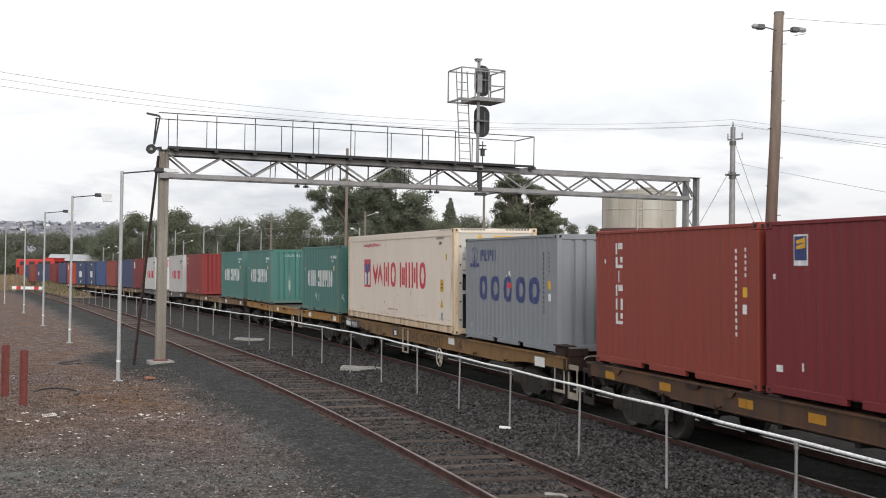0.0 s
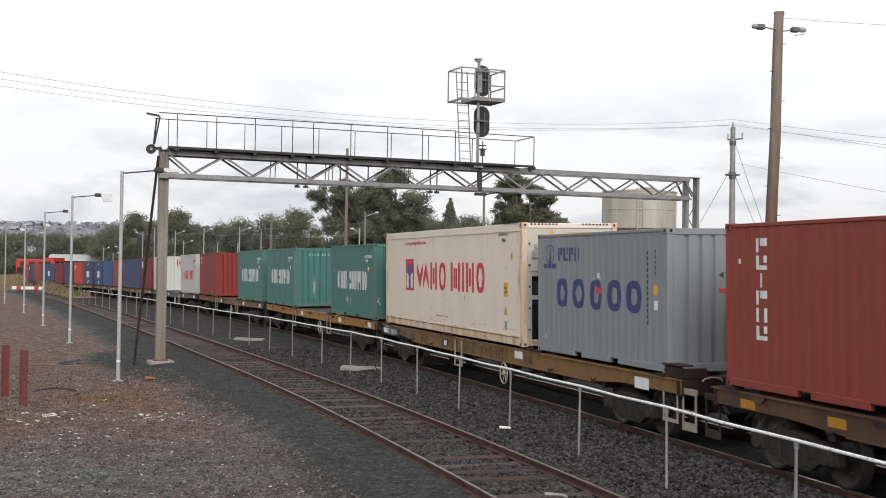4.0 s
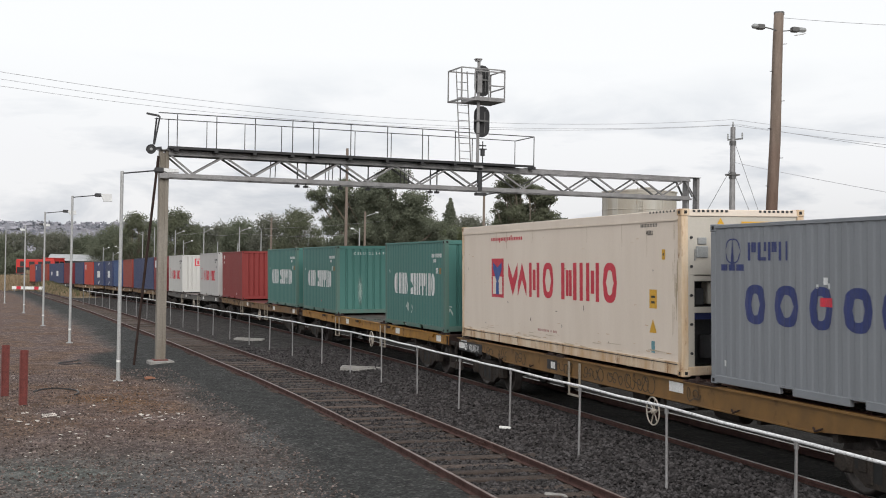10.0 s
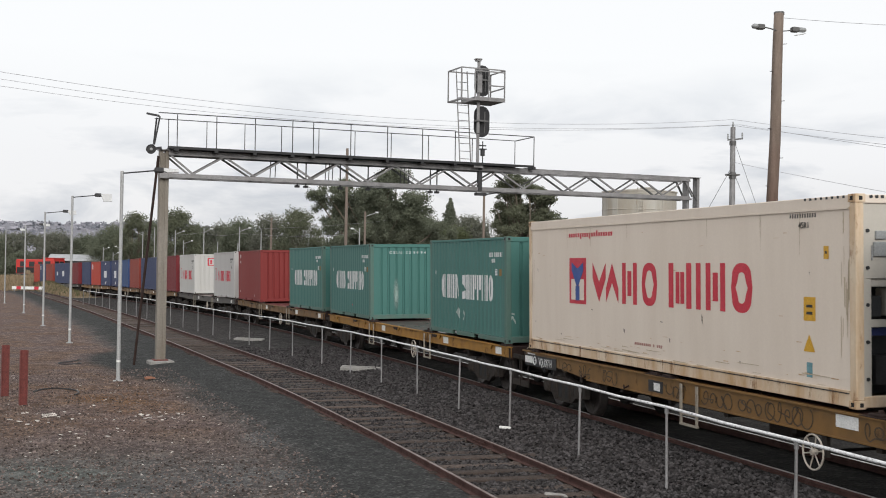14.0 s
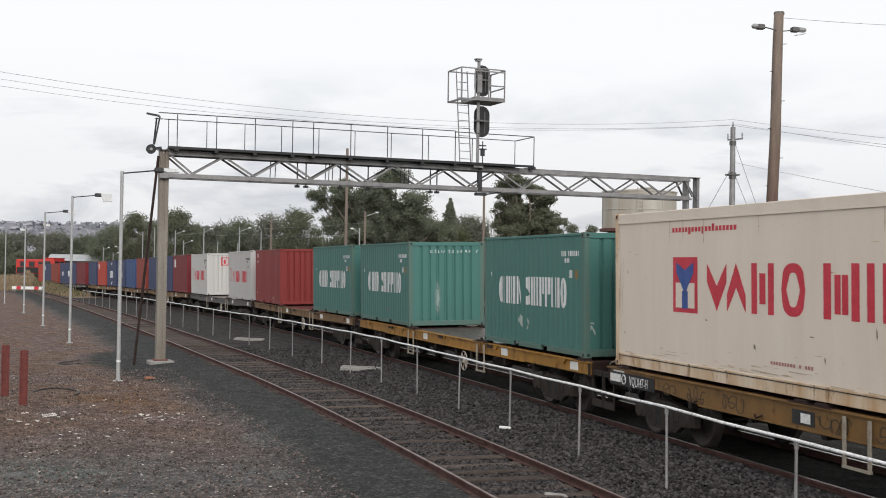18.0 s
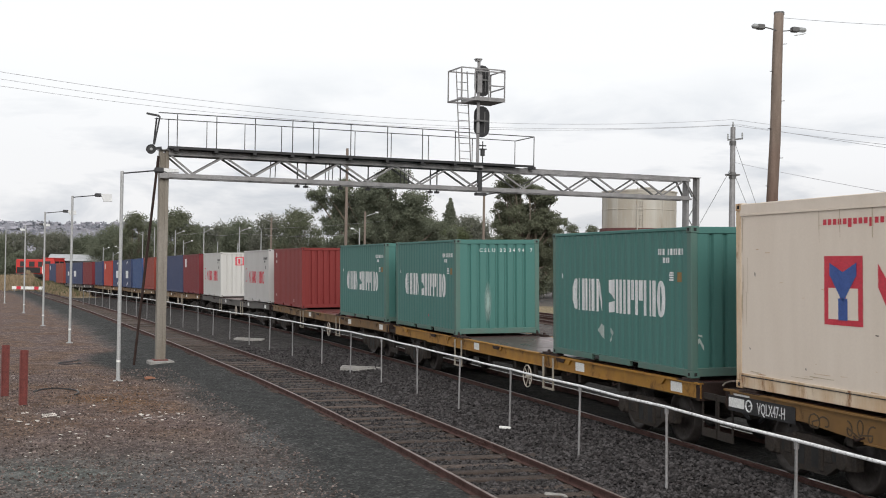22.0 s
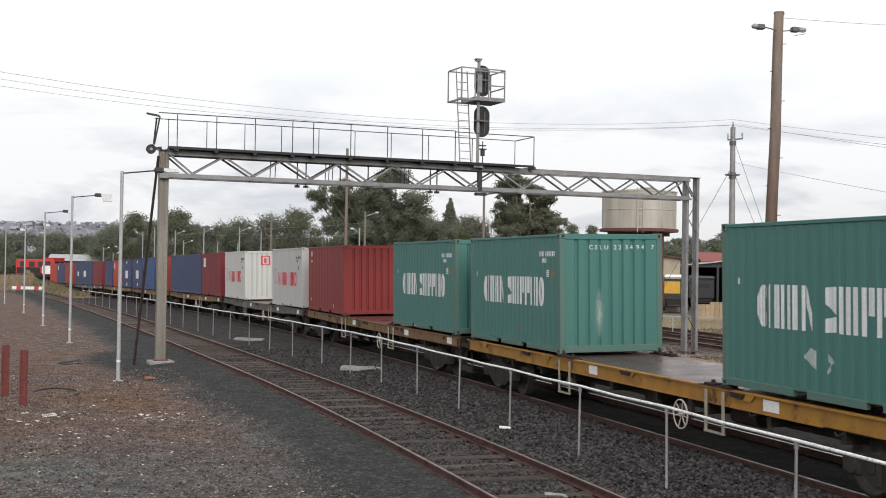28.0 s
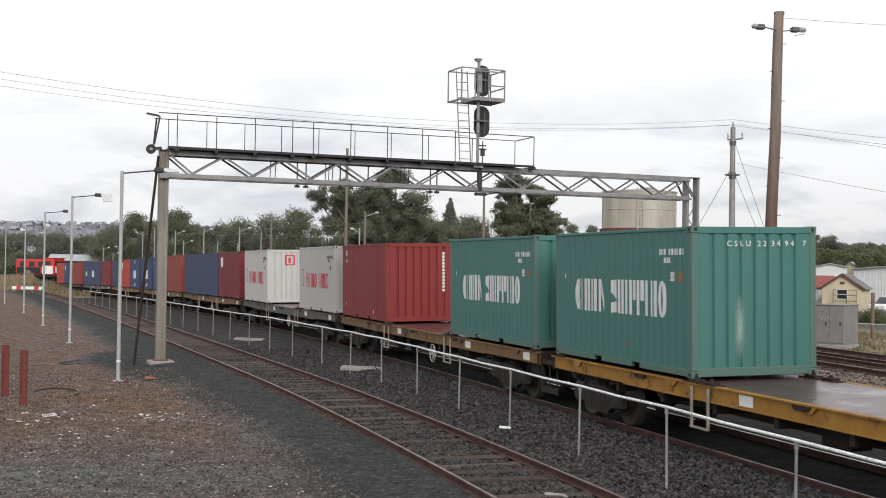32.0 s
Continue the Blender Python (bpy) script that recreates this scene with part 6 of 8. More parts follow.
def fence():
    fe = thing("pipe_fence", "white-topped pipe fence with thin grey posts", "fence")
    xs = [-6.0, -9.3, -12.55, -15.84, -18.97, -22.38, -25.65, -29.1, -32.4, -35.5, -38.7, -42.2, -45.2, -48.4, -51.7, -55, -58.4, -62, -65.5, -69, -73, -77, -81, -85, -89, -93, -97, -101, -105]
    r = random.Random(4)
    tops = []
    for x in xs:
        y = fence_y(x)
        t = (x, y, grade(x) + 1.05 - 0.04 * smooth(-47, -52, x) + r.uniform(-0.012, 0.012))
        tops.append(t)
        lean = r.uniform(-0.015, 0.015)
        part("post", G().tube((x + lean, y + lean, ground_z(x, y) - 0.05), t, 0.021, 0.020, 8), GALV, fe)
        part("clamp", G().tube((x, y, t[2] - 0.10), (x, y, t[2] - 0.02), 0.031, seg=8), GALV, fe)
    for a, b in zip(tops, tops[1:]):
        mid = [(a[i] + b[i]) / 2 for i in range(3)]
        mid[2] -= 0.015
        part("top_rail", G().tube(a, mid, 0.021, seg=8).tube(mid, b, 0.021, seg=8), WHITE_PIPE, fe, "white painted pipe rail")
    return fe


fence()


# ---- timber pole with two lamps, grey stayed pole, wires ----
def timber_pole():
    tp = thing("light_pole", "tall weathered timber pole with two floodlights", "light pole", pose(-35.42, 21.93, -0.2))
    g = G()
    k, n = 12, 14
    for i in range(n + 1):
        z = 11.83 * i / n
        r = 0.215 - 0.055 * i / n
        for j in range(k):
            a = 2 * math.pi * j / k
            q = r * (1 + 0.07 * noise.noise((math.cos(a) * 2, math.sin(a) * 2, z * 0.6)))
            g.v.append((0.018 * math.sin(z * 0.7) + q * math.cos(a), 0.026 * z + q * math.sin(a) + 0.02 * math.sin(z), z))
    for i in range(n):
        for j in range(k):
            g.f.append((i * k + j, i * k + (j + 1) % k, (i + 1) * k + (j + 1) % k, (i + 1) * k + j))
            g.m.append(0)
    g.f.append(tuple(range(n * k, n * k + k)))
    g.m.append(0)
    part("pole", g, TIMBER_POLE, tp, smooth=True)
    part("cap", G().tube((0, 0.31, 11.79), (0, 0.31, 11.88), 0.172, seg=12), GALV_DARK, tp)
    for s in (-1, 1):
        y1 = 0.31 + s * (0.62 if s < 0 else 0.42)
        long_ = 0.44 if s < 0 else 0.54
        part("arm", G().tube((0.1, 0.31, 11.22), (0.1, y1, 11.32 if s < 0 else 11.28), 0.02, seg=6), GALV_DARK, tp)
        ln_ = part("lamp_head", G().box(-0.02, 0.20, min(y1, y1 + s * 0.26), max(y1, y1 + s * 0.26), 11.23, 11.40, 0.03), GALV_DARK, tp)
        part("lamp_cover", G().box(-0.01, 0.19, min(y1 + s * 0.22, y1 + s * long_), max(y1 + s * 0.22, y1 + s * long_), 11.25, 11.40, 0.05), LAMP_GREY, ln_)
        if s > 0:
            part("visor", G().bar((0.1, y1 + 0.16, 11.13), (0.1, y1 + 0.5, 11.20), 0.2, 0.015), LENS, ln_)
    for i in range(9):
        z = 3.2 + i * 0.95
        s = -1 if i % 2 else 1
        part("climbing_peg", G().tube((0, 0.026 * z, z), (0.05, 0.026 * z + s * 0.30, z + 0.03), 0.012, seg=5), STEEL_DARK, tp)
    part("tag", G().box(0.19, 0.21, -0.10, 0.09, 1.26, 1.42), WHITE, tp, "small white tag")
    part("conduit", G().tube((0.2, 0.12, 0.0), (0.17, 0.15, 2.4), 0.03, seg=6), GALV_DARK, tp)
    solid("marker_post", G().box(-0.10, 0.10, -0.09, 0.09, 0.0, 1.18, 0.02), CONCRETE, "short grey-white concrete marker post", "post", pose(-34.0, 21.45, -0.2))


timber_pole()
WIRE = mat("dark_cable", (0.36, 0.36, 0.38), 0.6, bump=0)


def cable(points, r=0.010, sag=0.0, name="overhead_wire"):
    g, n = G(), 16
    for a, b in zip(points, points[1:]):
        side = (Vector(b) - Vector(a)).cross(Vector((0, 0, 1))).normalized() * r
        first = len(g.v)
        for i in range(n + 1):
            k = i / n
            q = Vector(a).lerp(Vector(b), k) - Vector((0, 0, sag * 4 * k * (1 - k)))
            g.v += [tuple(q + side), tuple(q + Vector((0, 0, r))), tuple(q - side), tuple(q - Vector((0, 0, r)))]
        for i in range(n):
            for j in range(4):
                g.f.append((first + 4 * i + j, first + 4 * i + (j + 1) % 4, first + 4 * i + 4 + (j + 1) % 4, first + 4 * i + 4 + j))
                g.m.append(0)
    return solid(name, g, WIRE, "thin dark overhead wire between poles", "wire", group="overhead wires")


def stayed_pole():
    x, y = -53.3, 30.95
    z = ground_z(x, y)
    sp = thing("power_pole", "grey steel power pole with stays and insulators", "power pole", pose(x, y, z))
    part("pole", G().tube((0, 0, 0), (0, 0, 10.4), 0.19, 0.12, 12), GALV, sp)
    part("crossarm", G().bar((0.0, -0.28, 9.75), (0.0, 0.55, 9.85), 0.07, 0.07), GALV_DARK, sp)
    for yy, zz in ((-0.28, 9.8), (0.0, 10.4), (0.52, 9.9)):
        part("insulator", G().lathe([(0.02, 0), (0.05, 0.03), (0.03, 0.08), (0.05, 0.13), (0.03, 0.18), (0.04, 0.22), (0.015, 0.27)], 8, (0, yy, zz)), LAMP_GREY, sp)
    part("collar", G().tube((0, 0, 7.85), (0, 0, 8.15), 0.18, seg=10).box(-0.2, 0.2, -0.3, 0.3, 8.0, 8.08), GALV_DARK, sp)
    part("collar", G().tube((0, 0, 9.5), (0, 0, 9.7), 0.17, seg=10), GALV_DARK, sp)
    for head, end, guard in ((8.5, (-1.33, -4.4, 0.1), False), (9.9, (1.05, 3.35, 0.1), False), (8.3, (1.0, 3.3, 0.1), True)):
        part("stay", G().tube((0, 0, head), end, 0.011, seg=5), STEEL_DARK, sp, "thin steel stay wire")
        q = Vector((0, 0, head)).lerp(Vector(end), 0.36 if head < 9 else 0.5)
        part("stay_insulator", G().lathe([(0.03, -0.14), (0.07, -0.08), (0.05, 0), (0.07, 0.08), (0.03, 0.14)], 8, tuple(q)), LAMP_GREY, sp)
        if guard:
            part("stay_guard", G().tube(Vector((0, 0, head)).lerp(Vector(end), 0.84), end, 0.022, seg=6), WHITE, sp, "white stay guard")
    top = z + 10.6
    for a, b, c in (((-48.35, -4.8, 10.32), (-53.2, 30.9, 10.53), (-23.3, 26.3, 5.77)), ((-53.7, -5.33, 10.83), (-53.25, 30.73, 10.26), (-23.3, 26.3, 5.57)), ((-53.7, -5.32, 10.51), (-53.25, 31.3, 10.30), (-23.3, 26.3, 5.27))):
        cable([a, b], sag=1.0, r=0.008)
        cable([b, c], sag=0.1, r=0.008)
    cable([(x, y, 8.44), (-23.7, 25.2, 4.08)], sag=0.1, r=0.008)
    cable([(-35.42, 22.25, 11.5), (-33.0, 34.0, 11.65)], r=0.008, sag=0.2)


stayed_pole()

# ---- loose things on the near ground ----
for x, y, h in ((-28.86, -1.06, 1.24), (-30.86, -1.55, 1.22)):
    st = thing("steel_post", "short rust-red steel channel post in the dirt", "post", pose(x, y, ground_z(x, y), 0, 1.0, 12), "rust-red posts")
    part("web", G().box(-0.010, 0.010, -0.07, 0.07, 0, h), RUST_RED, st)
    for s in (-1, 1):
        part("flange", G().box(-0.055, 0.055, s * 0.078 - 0.008, s * 0.078 + 0.008, 0, h), RUST_RED, st)
for x, y, w, d in ((-51.6, 7.1, 1.2, 0.7), (-36.4, 8.45, 1.25, 0.62)):
    sl = thing("concrete_pit", "low pale concrete pit surround beside the fence", "slab", pose(x, y, ground_z(x, y), 1, 2, 72), "concrete pits")
    for a in ((-w / 2, w / 2, -d / 2, -d / 2 + 0.12), (-w / 2, w / 2, d / 2 - 0.12, d / 2), (-w / 2, -w / 2 + 0.12, -d / 2 + 0.12, d / 2 - 0.12), (w / 2 - 0.12, w / 2, -d / 2 + 0.12, d / 2 - 0.12)):
        part("kerb", G().box(*a, -0.05, 0.085, 0.015), CONCRETE, sl)
    part("lid", G().box(-w / 2 + 0.12, w / 2 - 0.12, -d / 2 + 0.12, d / 2 - 0.12, -0.05, 0.03), GALV_DARK, sl, "dark recessed lid")
solid("offcut", G().box(-0.11, 0.11, -0.04, 0.04, 0.0, 0.05, 0.01), WHITE, "short white-painted timber offcut on ballast", "offcut", pose(-22.4, 8.08, ground_z(-22.4, 8.08) + 0.02, 0, 4, 75))
solid("timber_scrap", G().box(-0.16, 0.16, -0.07, 0.07, 0.0, 0.04, 0.015), CONCRETE, "grey broken timber scrap between rails", "scrap", pose(-15.75, 6.45, -0.14, 0, 5, 70))
rag = G()
for i in range(7):
    for j in range(5):
        rag.v.append((-0.22 + i * 0.075, -0.14 + j * 0.07, 0.05 + 0.06 * noise.noise((i * 0.6, j * 0.7, 4)) + 0.05 * math.exp(-((i - 3) ** 2 + (j - 2) ** 2) / 4)))
rag.f = [(i * 5 + j, i * 5 + j + 1, (i + 1) * 5 + j + 1, (i + 1) * 5 + j) for i in range(6) for j in range(4)]
rag.m = [0] * len(rag.f)
solid("rag", rag, mat("orange_brown_rag", (0.26, 0.11, 0.06), 0.9, scale=8, amount=0.3), "crumpled orange-brown rag on the dirt", "rag", pose(-34.5, 2.03, ground_z(-34.5, 2.03)))


def chips(r):
    c = r.choice(((-26.2, 1.7), (-26.1, 1.3), (-26.0, 2.1), (-26.2, 1.5), (-25.1, -0.7), (-24.0, 0.6), (-23.3, 0.2), (-26.6, -0.4), (-27.5, 0.6)))
    return c[0] + r.gauss(0, 0.65), c[1] + r.gauss(0, 0.42)


scatter("rubble", "scattered white plaster chips on dirt", 70, chips, (0.015, 0.095), CHALK, 11, 0.35)


def litter(r):
    x = -15 - 22 * r.random() ** 1.2
    return x, siding_y(x) + r.uniform(-9, -3.0)


scatter("rubble", "small pale flecks of litter on dirt", 320, litter, (0.012, 0.05), CHALK, 12, 0.3)
scatter("rubble", "dark clods and scraps on dirt", 240, litter, (0.02, 0.09), SLEEPER, 13, 0.4)


def cable_scrap(x, y, pts):
    g = G()
    for a, b in zip(pts, pts[1:]):
        g.tube((x + a[0], y + a[1], ground_z(x + a[0], y + a[1]) + 0.03), (x + b[0], y + b[1], ground_z(x + b[0], y + b[1]) + 0.03), 0.018, seg=5)
    solid("cable_scrap", g, BLACK, "loose black cable loop on the ground", "cable")


cable_scrap(-31.2, -0.4, [(0.9 * math.cos(a / 10 * math.pi), 0.55 * math.sin(a / 10 * math.pi)) for a in range(3, 15)])
cable_scrap(-42.0, -0.1, [(2.2 * math.sin(a / 9), 0.35 * math.cos(a / 3)) for a in range(0, 22)])
g = G()
for i in range(18):
    a, b = 2 * math.pi * i / 18, 2 * math.pi * (i + 1) / 18
    g.tube((0.19 * math.cos(a), 0.14 * math.sin(a), 0.04), (0.19 * math.cos(b), 0.14 * math.sin(b), 0.04 + 0.02 * math.sin(3 * b)), 0.014, seg=5)
solid("hose_ring", g, CHALK, "pale ring of old hose lying in dirt", "hose", pose(-26.55, -0.45, ground_z(-26.55, -0.45)))


# ---- trees ----

class Crown:
    """Many small leaf clumps, kept as arrays."""

    def __init__(self, seed):
        self.rng, self.quads = np.random.default_rng(seed), []

    def mesh(self, name, leaf, more=None):
        q = np.concatenate(self.quads).reshape(-1, 3)
        if more is not None:
            q = np.concatenate([q, np.array([more.v[i] for f in more.f for i in f])])
        n = len(q) // 4
        me = bpy.data.meshes.new(name)
        me.vertices.add(4 * n)
        me.vertices.foreach_set("co", q.astype(np.float32).ravel())
        me.loops.add(4 * n)
        me.loops.foreach_set("vertex_index", np.arange(4 * n, dtype=np.int32))
        me.polygons.add(n)
        me.polygons.foreach_set("loop_start", np.arange(0, 4 * n, 4, dtype=np.int32))
        me.update(calc_edges=True)
        me.materials.append(leaf)
        return me


def leaf_cloud(g, centre, radii, count, size, shell=0.55):
    """Small leaf clumps on and in an uneven ellipsoid, most of them lying along its skin."""
    if count < 1:
        return
    r = g.rng
    d = r.normal(size=(count, 3))
    d /= np.linalg.norm(d, axis=1)[:, None]
    ph = r.uniform(0, 6.28, 6)
    lump = 1 + 0.17 * (np.sin(4.1 * d[:, 0] + ph[0]) * np.sin(3.7 * d[:, 1] + ph[1]) + np.sin(6.3 * d[:, 1] + ph[2]) * np.sin(5.9 * d[:, 2] + ph[3]))
    k = r.uniform(shell, 1.0, count) ** 0.6 * lump * (1 + 0.13 * r.normal(size=count))
    rad = np.array(radii)
    p = np.array(centre) + d * rad * k[:, None]
    nrm = d / rad * rad.mean() + r.normal(size=(count, 3)) * 0.85
    nrm /= np.linalg.norm(nrm, axis=1)[:, None]
    t = np.cross(nrm, r.normal(size=(count, 3)))
    t /= np.linalg.norm(t, axis=1)[:, None] + 1e-9
    b = np.cross(nrm, t)
    s = (size * r.uniform(0.55, 1.3, count))[:, None]
    out = np.empty((count, 4, 3))
    for i, (u, v, w) in enumerate(((-0.5, -0.14, 0.1), (-0.08, -0.44, -0.1), (0.5, -0.05, 0.1), (0.1, 0.44, -0.1))):
        out[:, i] = p + s * (u * t + v * b + w * nrm)
    g.quads.append(out)


def limb(g, r, p0, p1, r0, r1, bend_by=0.3, seg=7):
    last = Vector(p0)
    off = Vector((r.uniform(-1, 1), r.uniform(-1, 1), 0)) * bend_by
    for i in range(1, 5):
        k = i / 4
        q = Vector(p0).lerp(Vector(p1), k) + off * math.sin(math.pi * k)
        g.tube(last, q, r0 + (r1 - r0) * (i - 1) / 4, r0 + (r1 - r0) * k, seg, caps=i == 4)
        last = q


def tree(x, y, top, wide, leaf, label, seed, lobes=9, low=0.25, leaf_size=0.25, density=1.0, name="tree"):
    r = random.Random(seed)
    z = ground_z(x, y)
    high = top - z
    t = thing(name, label, "tree", pose(x, y, z))
    tg, cg = G(), Crown(seed)
    fork = high * max(0.18, low)
    limb(tg, r, (0, 0, -0.2), (r.uniform(-0.3, 0.3), r.uniform(-0.3, 0.3), fork), 0.022 * high, 0.016 * high, 0.2, 9)
    for i in range(lobes):
        a = 2.4 * i + r.uniform(-0.4, 0.4)
        f = (i + 0.5) / lobes
        zz = high * (low + (0.97 - low) * f)
        reach = wide / 2 * (math.sin(math.pi * min(1, 0.22 + 0.72 * f)) * 0.78) * r.uniform(0.65, 1.1)
        rad = wide * r.uniform(0.15, 0.27)
        c = (reach * math.cos(a), reach * math.sin(a), zz - rad * 0.45)
        limb(tg, r, (0, 0, fork * 0.9), c, 0.010 * high, 0.003 * high, 0.4, 6)
        leaf_cloud(cg, c, (rad, rad, rad * 0.76), int(density * 8 * rad * rad / (leaf_size * leaf_size)), leaf_size, 0.5)
        leaf_cloud(cg, c, (rad * 0.66, rad * 0.66, rad * 0.42), int(3.6 * rad * rad / leaf_size ** 2), leaf_size * 1.4, 0.3)
    part("trunk", tg, BARK, t)
    part("crown", cg.mesh("crown", leaf), None, t)
    return t


GUM, DRK, GRY, GRN = (LEAF_GUM, "olive"), (LEAF_DARK, "dark green"), (LEAF_GREY, "grey-green"), (LEAF_GREEN, "mid-green")
for i, (x, y, top, wide, kind, low) in enumerate((
        (-240, -15.0, 8.0, 9.0, DRK, 0.05), (-241, -3.5, 9.0, 10, GRY, 0.05), (-240, 2, 8.6, 10, DRK, 0.05), (-228, 6.4, 10.2, 10, DRK, 0.05), (-206, 9.3, 11.9, 6.5, GUM, 0.2),
        (-215, 12.6, 10.9, 7, DRK, 0.1), (-183.5, 14.6, 11.5, 7.6, GUM, 0.2), (-203, 19.3, 9.9, 8, DRK, 0.05), (-202, 22.8, 10.1, 8, GRY, 0.05), (-191, 25, 10.4, 9, DRK, 0.05),
        (-184.6, 28.2, 11.0, 8.5, GRY, 0.08), (-178.4, 31.6, 11.8, 9, GUM, 0.12), (-158.7, 44.7, 10.8, 9, DRK, 0.05), (-161.5, 52.9, 10.7, 9, GRY, 0.05), (-172, 38.5, 9.5, 9, DRK, 0.05),
        (-150, 47, 8.5, 8, GRN, 0.05), (-213, 89.7, 12.2, 5.0, GUM, 0.25), (-212, 93.5, 12.0, 4.4, GUM, 0.25)  )):
    tree(x, y, top, wide, kind[0], f"{kind[1]} leafy gum tree behind the rail yard", 100 + i, lobes=26, low=low, leaf_size=0.20)


def big_gum(x, y, lobes, label, seed, leaf=LEAF_GUM):
    """A broad spreading gum with separate leafy heads and gaps between them."""
    r = random.Random(seed)
    z = ground_z(x, y)
    t = thing("tree", label, "tree", pose(x, y, z))
    tg, cg = G(), Crown(seed)
    high = max(b for a, b, c in lobes)
    limb(tg, r, (0, 0, -0.2), (0.3, 0.2, high * 0.3), 0.5, 0.36, 0.2, 10)
    for a, zz, rad in lobes:
        c = (r.uniform(-3.0, 3.0), a, zz - z)
        limb(tg, r, (0.2, 0.1, high * 0.26), c, 0.20, 0.05, 0.7, 7)
        for _ in range(8 if rad < 1.45 else 9):
            d = Vector((r.uniform(-1, 1), r.uniform(-1, 1), r.uniform(-0.7, 0.7))) * rad * 0.75
            rr = rad * r.uniform(0.36, 0.64)
            at_ = (c[0] + d.x, c[1] + d.y, c[2] + d.z)
            leaf_cloud(cg, at_, (rr, rr, rr * 0.82), int(10 * rr * rr / 0.036), 0.18, 0.3)
            leaf_cloud(cg, at_, (rr * 0.6, rr * 0.6, rr * 0.5), int(60 * rr * rr), 0.30, 0.2)
    part("trunk", tg, BARK, t)
    part("crown", cg.mesh("crown", leaf), None, t)


def crown_lobes(half, low, top, count, rads, seed, lean=0.0):
    """Places of a crown's leafy heads: (sideways, height, radius), filling an uneven dome."""
    r = random.Random(seed)
    out = []
    while len(out) < count:
        u, f = r.uniform(-1, 1), r.random()
        edge = (1 - abs(u) ** 2.2) ** 0.5 * (1 + 0.14 * math.sin(5.3 * u + seed))
        if f < edge:
            rad = r.uniform(*rads)
            out.append((u * (half - 0.5 * rad) + lean * f, low + (top - low - 0.6 * rad) * f, rad))
    return out


big_gum(-146.2, 35.2, [(-6.9, 11.4, 1.3), (-6.0, 11.9, 1.2), (-5.9, 10.6, 1.3), (-4.6, 9.4, 1.6), (-4.2, 12.2, 1.5), (-3.4, 10.6, 1.8), (-4.8, 7.6, 1.8), (-4.6, 5.4, 1.9), (-2.8, 13.0, 1.5), (1.2, 14.0, 1.5), (3.2, 14.2, 1.5), (7.2, 7.6, 1.7), (8.6, 6.6, 1.6)] + crown_lobes(6.0, 3.4, 14.9, 56, (1.5, 2.2), 3, 1.4), "large spreading gum tree with dark olive crown", 77, LEAF_DARK)
tree(-160.5, 62.6, 12.6, 6.0, LEAF_GUM, "olive leafy gum tree behind the rail yard", 61, lobes=22, low=0.1, leaf_size=0.20)
tree(-163.0, 59.0, 11.6, 5.5, LEAF_DARK, "dark green leafy gum tree behind the rail yard", 62, lobes=22, low=0.1, leaf_size=0.20)
big_gum(-131.2, 48.9, crown_lobes(4.7, 3.4, 13.7, 76, (0.9, 1.4), 4, 0.2), "open-crowned gum tree with sky showing through", 78)
# conifer
r_ = random.Random(5)
cx, cy = -181.5, 55.9
ct = thing("conifer", "narrow dark conifer above the tree line", "tree", pose(cx, cy, ground_z(cx, cy)))
ch = 13.6 - ground_z(cx, cy)
part("trunk", G().tube((0, 0, 0), (0, 0, ch * 0.95), 0.22, 0.05, 8), BARK, ct)
cg_ = Crown(5)
for i in range(22):
    k = i / 21
    for j in range(7):
        a = j * 0.9 + i * 2.1
        rad = (3.1 * (1 - k) + 0.22) * r_.uniform(0.75, 1.2)
        leaf_cloud(cg_, (rad * 0.6 * math.cos(a), rad * 0.6 * math.sin(a), ch * (0.38 + 0.61 * k)), (rad * 0.5, rad * 0.5, 0.4), 60, 0.26, 0.4)
part("crown", cg_.mesh("crown", LEAF_DARK), None, ct)
# big rounded bush in the far yard
LEAF_BUSH = leaves("deep_green_bush_leaves", (0.082, 0.098, 0.068), (0.052, 0.064, 0.047))
tree(-94.4, 59.6, 5.5, 5.8, LEAF_BUSH, "dense dark green bushy tree behind the yard fence", 55, lobes=34, low=0.05, leaf_size=0.15, density=1.1, name="bush_tree")
tree(-92.4, 56.6, 3.6, 2.8, LEAF_BUSH, "dense dark green bush beside the carriage shed", 56, lobes=18, low=0.05, leaf_size=0.15, name="bush_tree")
tree(-68.4, 50.2, 0.75, 2.8, LEAF_GREEN, "low clipped green bush behind the pipe fence", 58, lobes=12, low=0.05, leaf_size=0.09, name="hedge_bush")


def woodland(name, label, row, count, leaf, size, seed):
    """A continuous belt of far trees; row(k) gives place, height and width of each crown."""
    r = random.Random(seed)
    g, trunks = Crown(seed), G()
    for i in range(count):
        x, y, z, high, wide = row(i / max(1, count - 1), r)
        trunks.tube((x, y, z - 0.3), (x, y, z + high * 0.6), 0.2, 0.1, 5, caps=False)
        for _ in range(9):
            c = (x + r.uniform(-0.4, 0.4) * wide, y + r.uniform(-0.4, 0.4) * wide, z + high * r.uniform(0.2, 0.88))
            rad = wide * r.uniform(0.17, 0.32)
            leaf_cloud(g, c, (rad, rad, rad * 0.75), int(6 * rad * rad / (size * size)), size * 1.06, 0.5)
            leaf_cloud(g, c, (rad * 0.66, rad * 0.66, rad * 0.5), int(45 * rad * rad), 0.45, 0.3)
    ob = new(name, g.mesh(name, leaf, trunks))
    return tagged(ob, label, "woodland", kind="stuff")


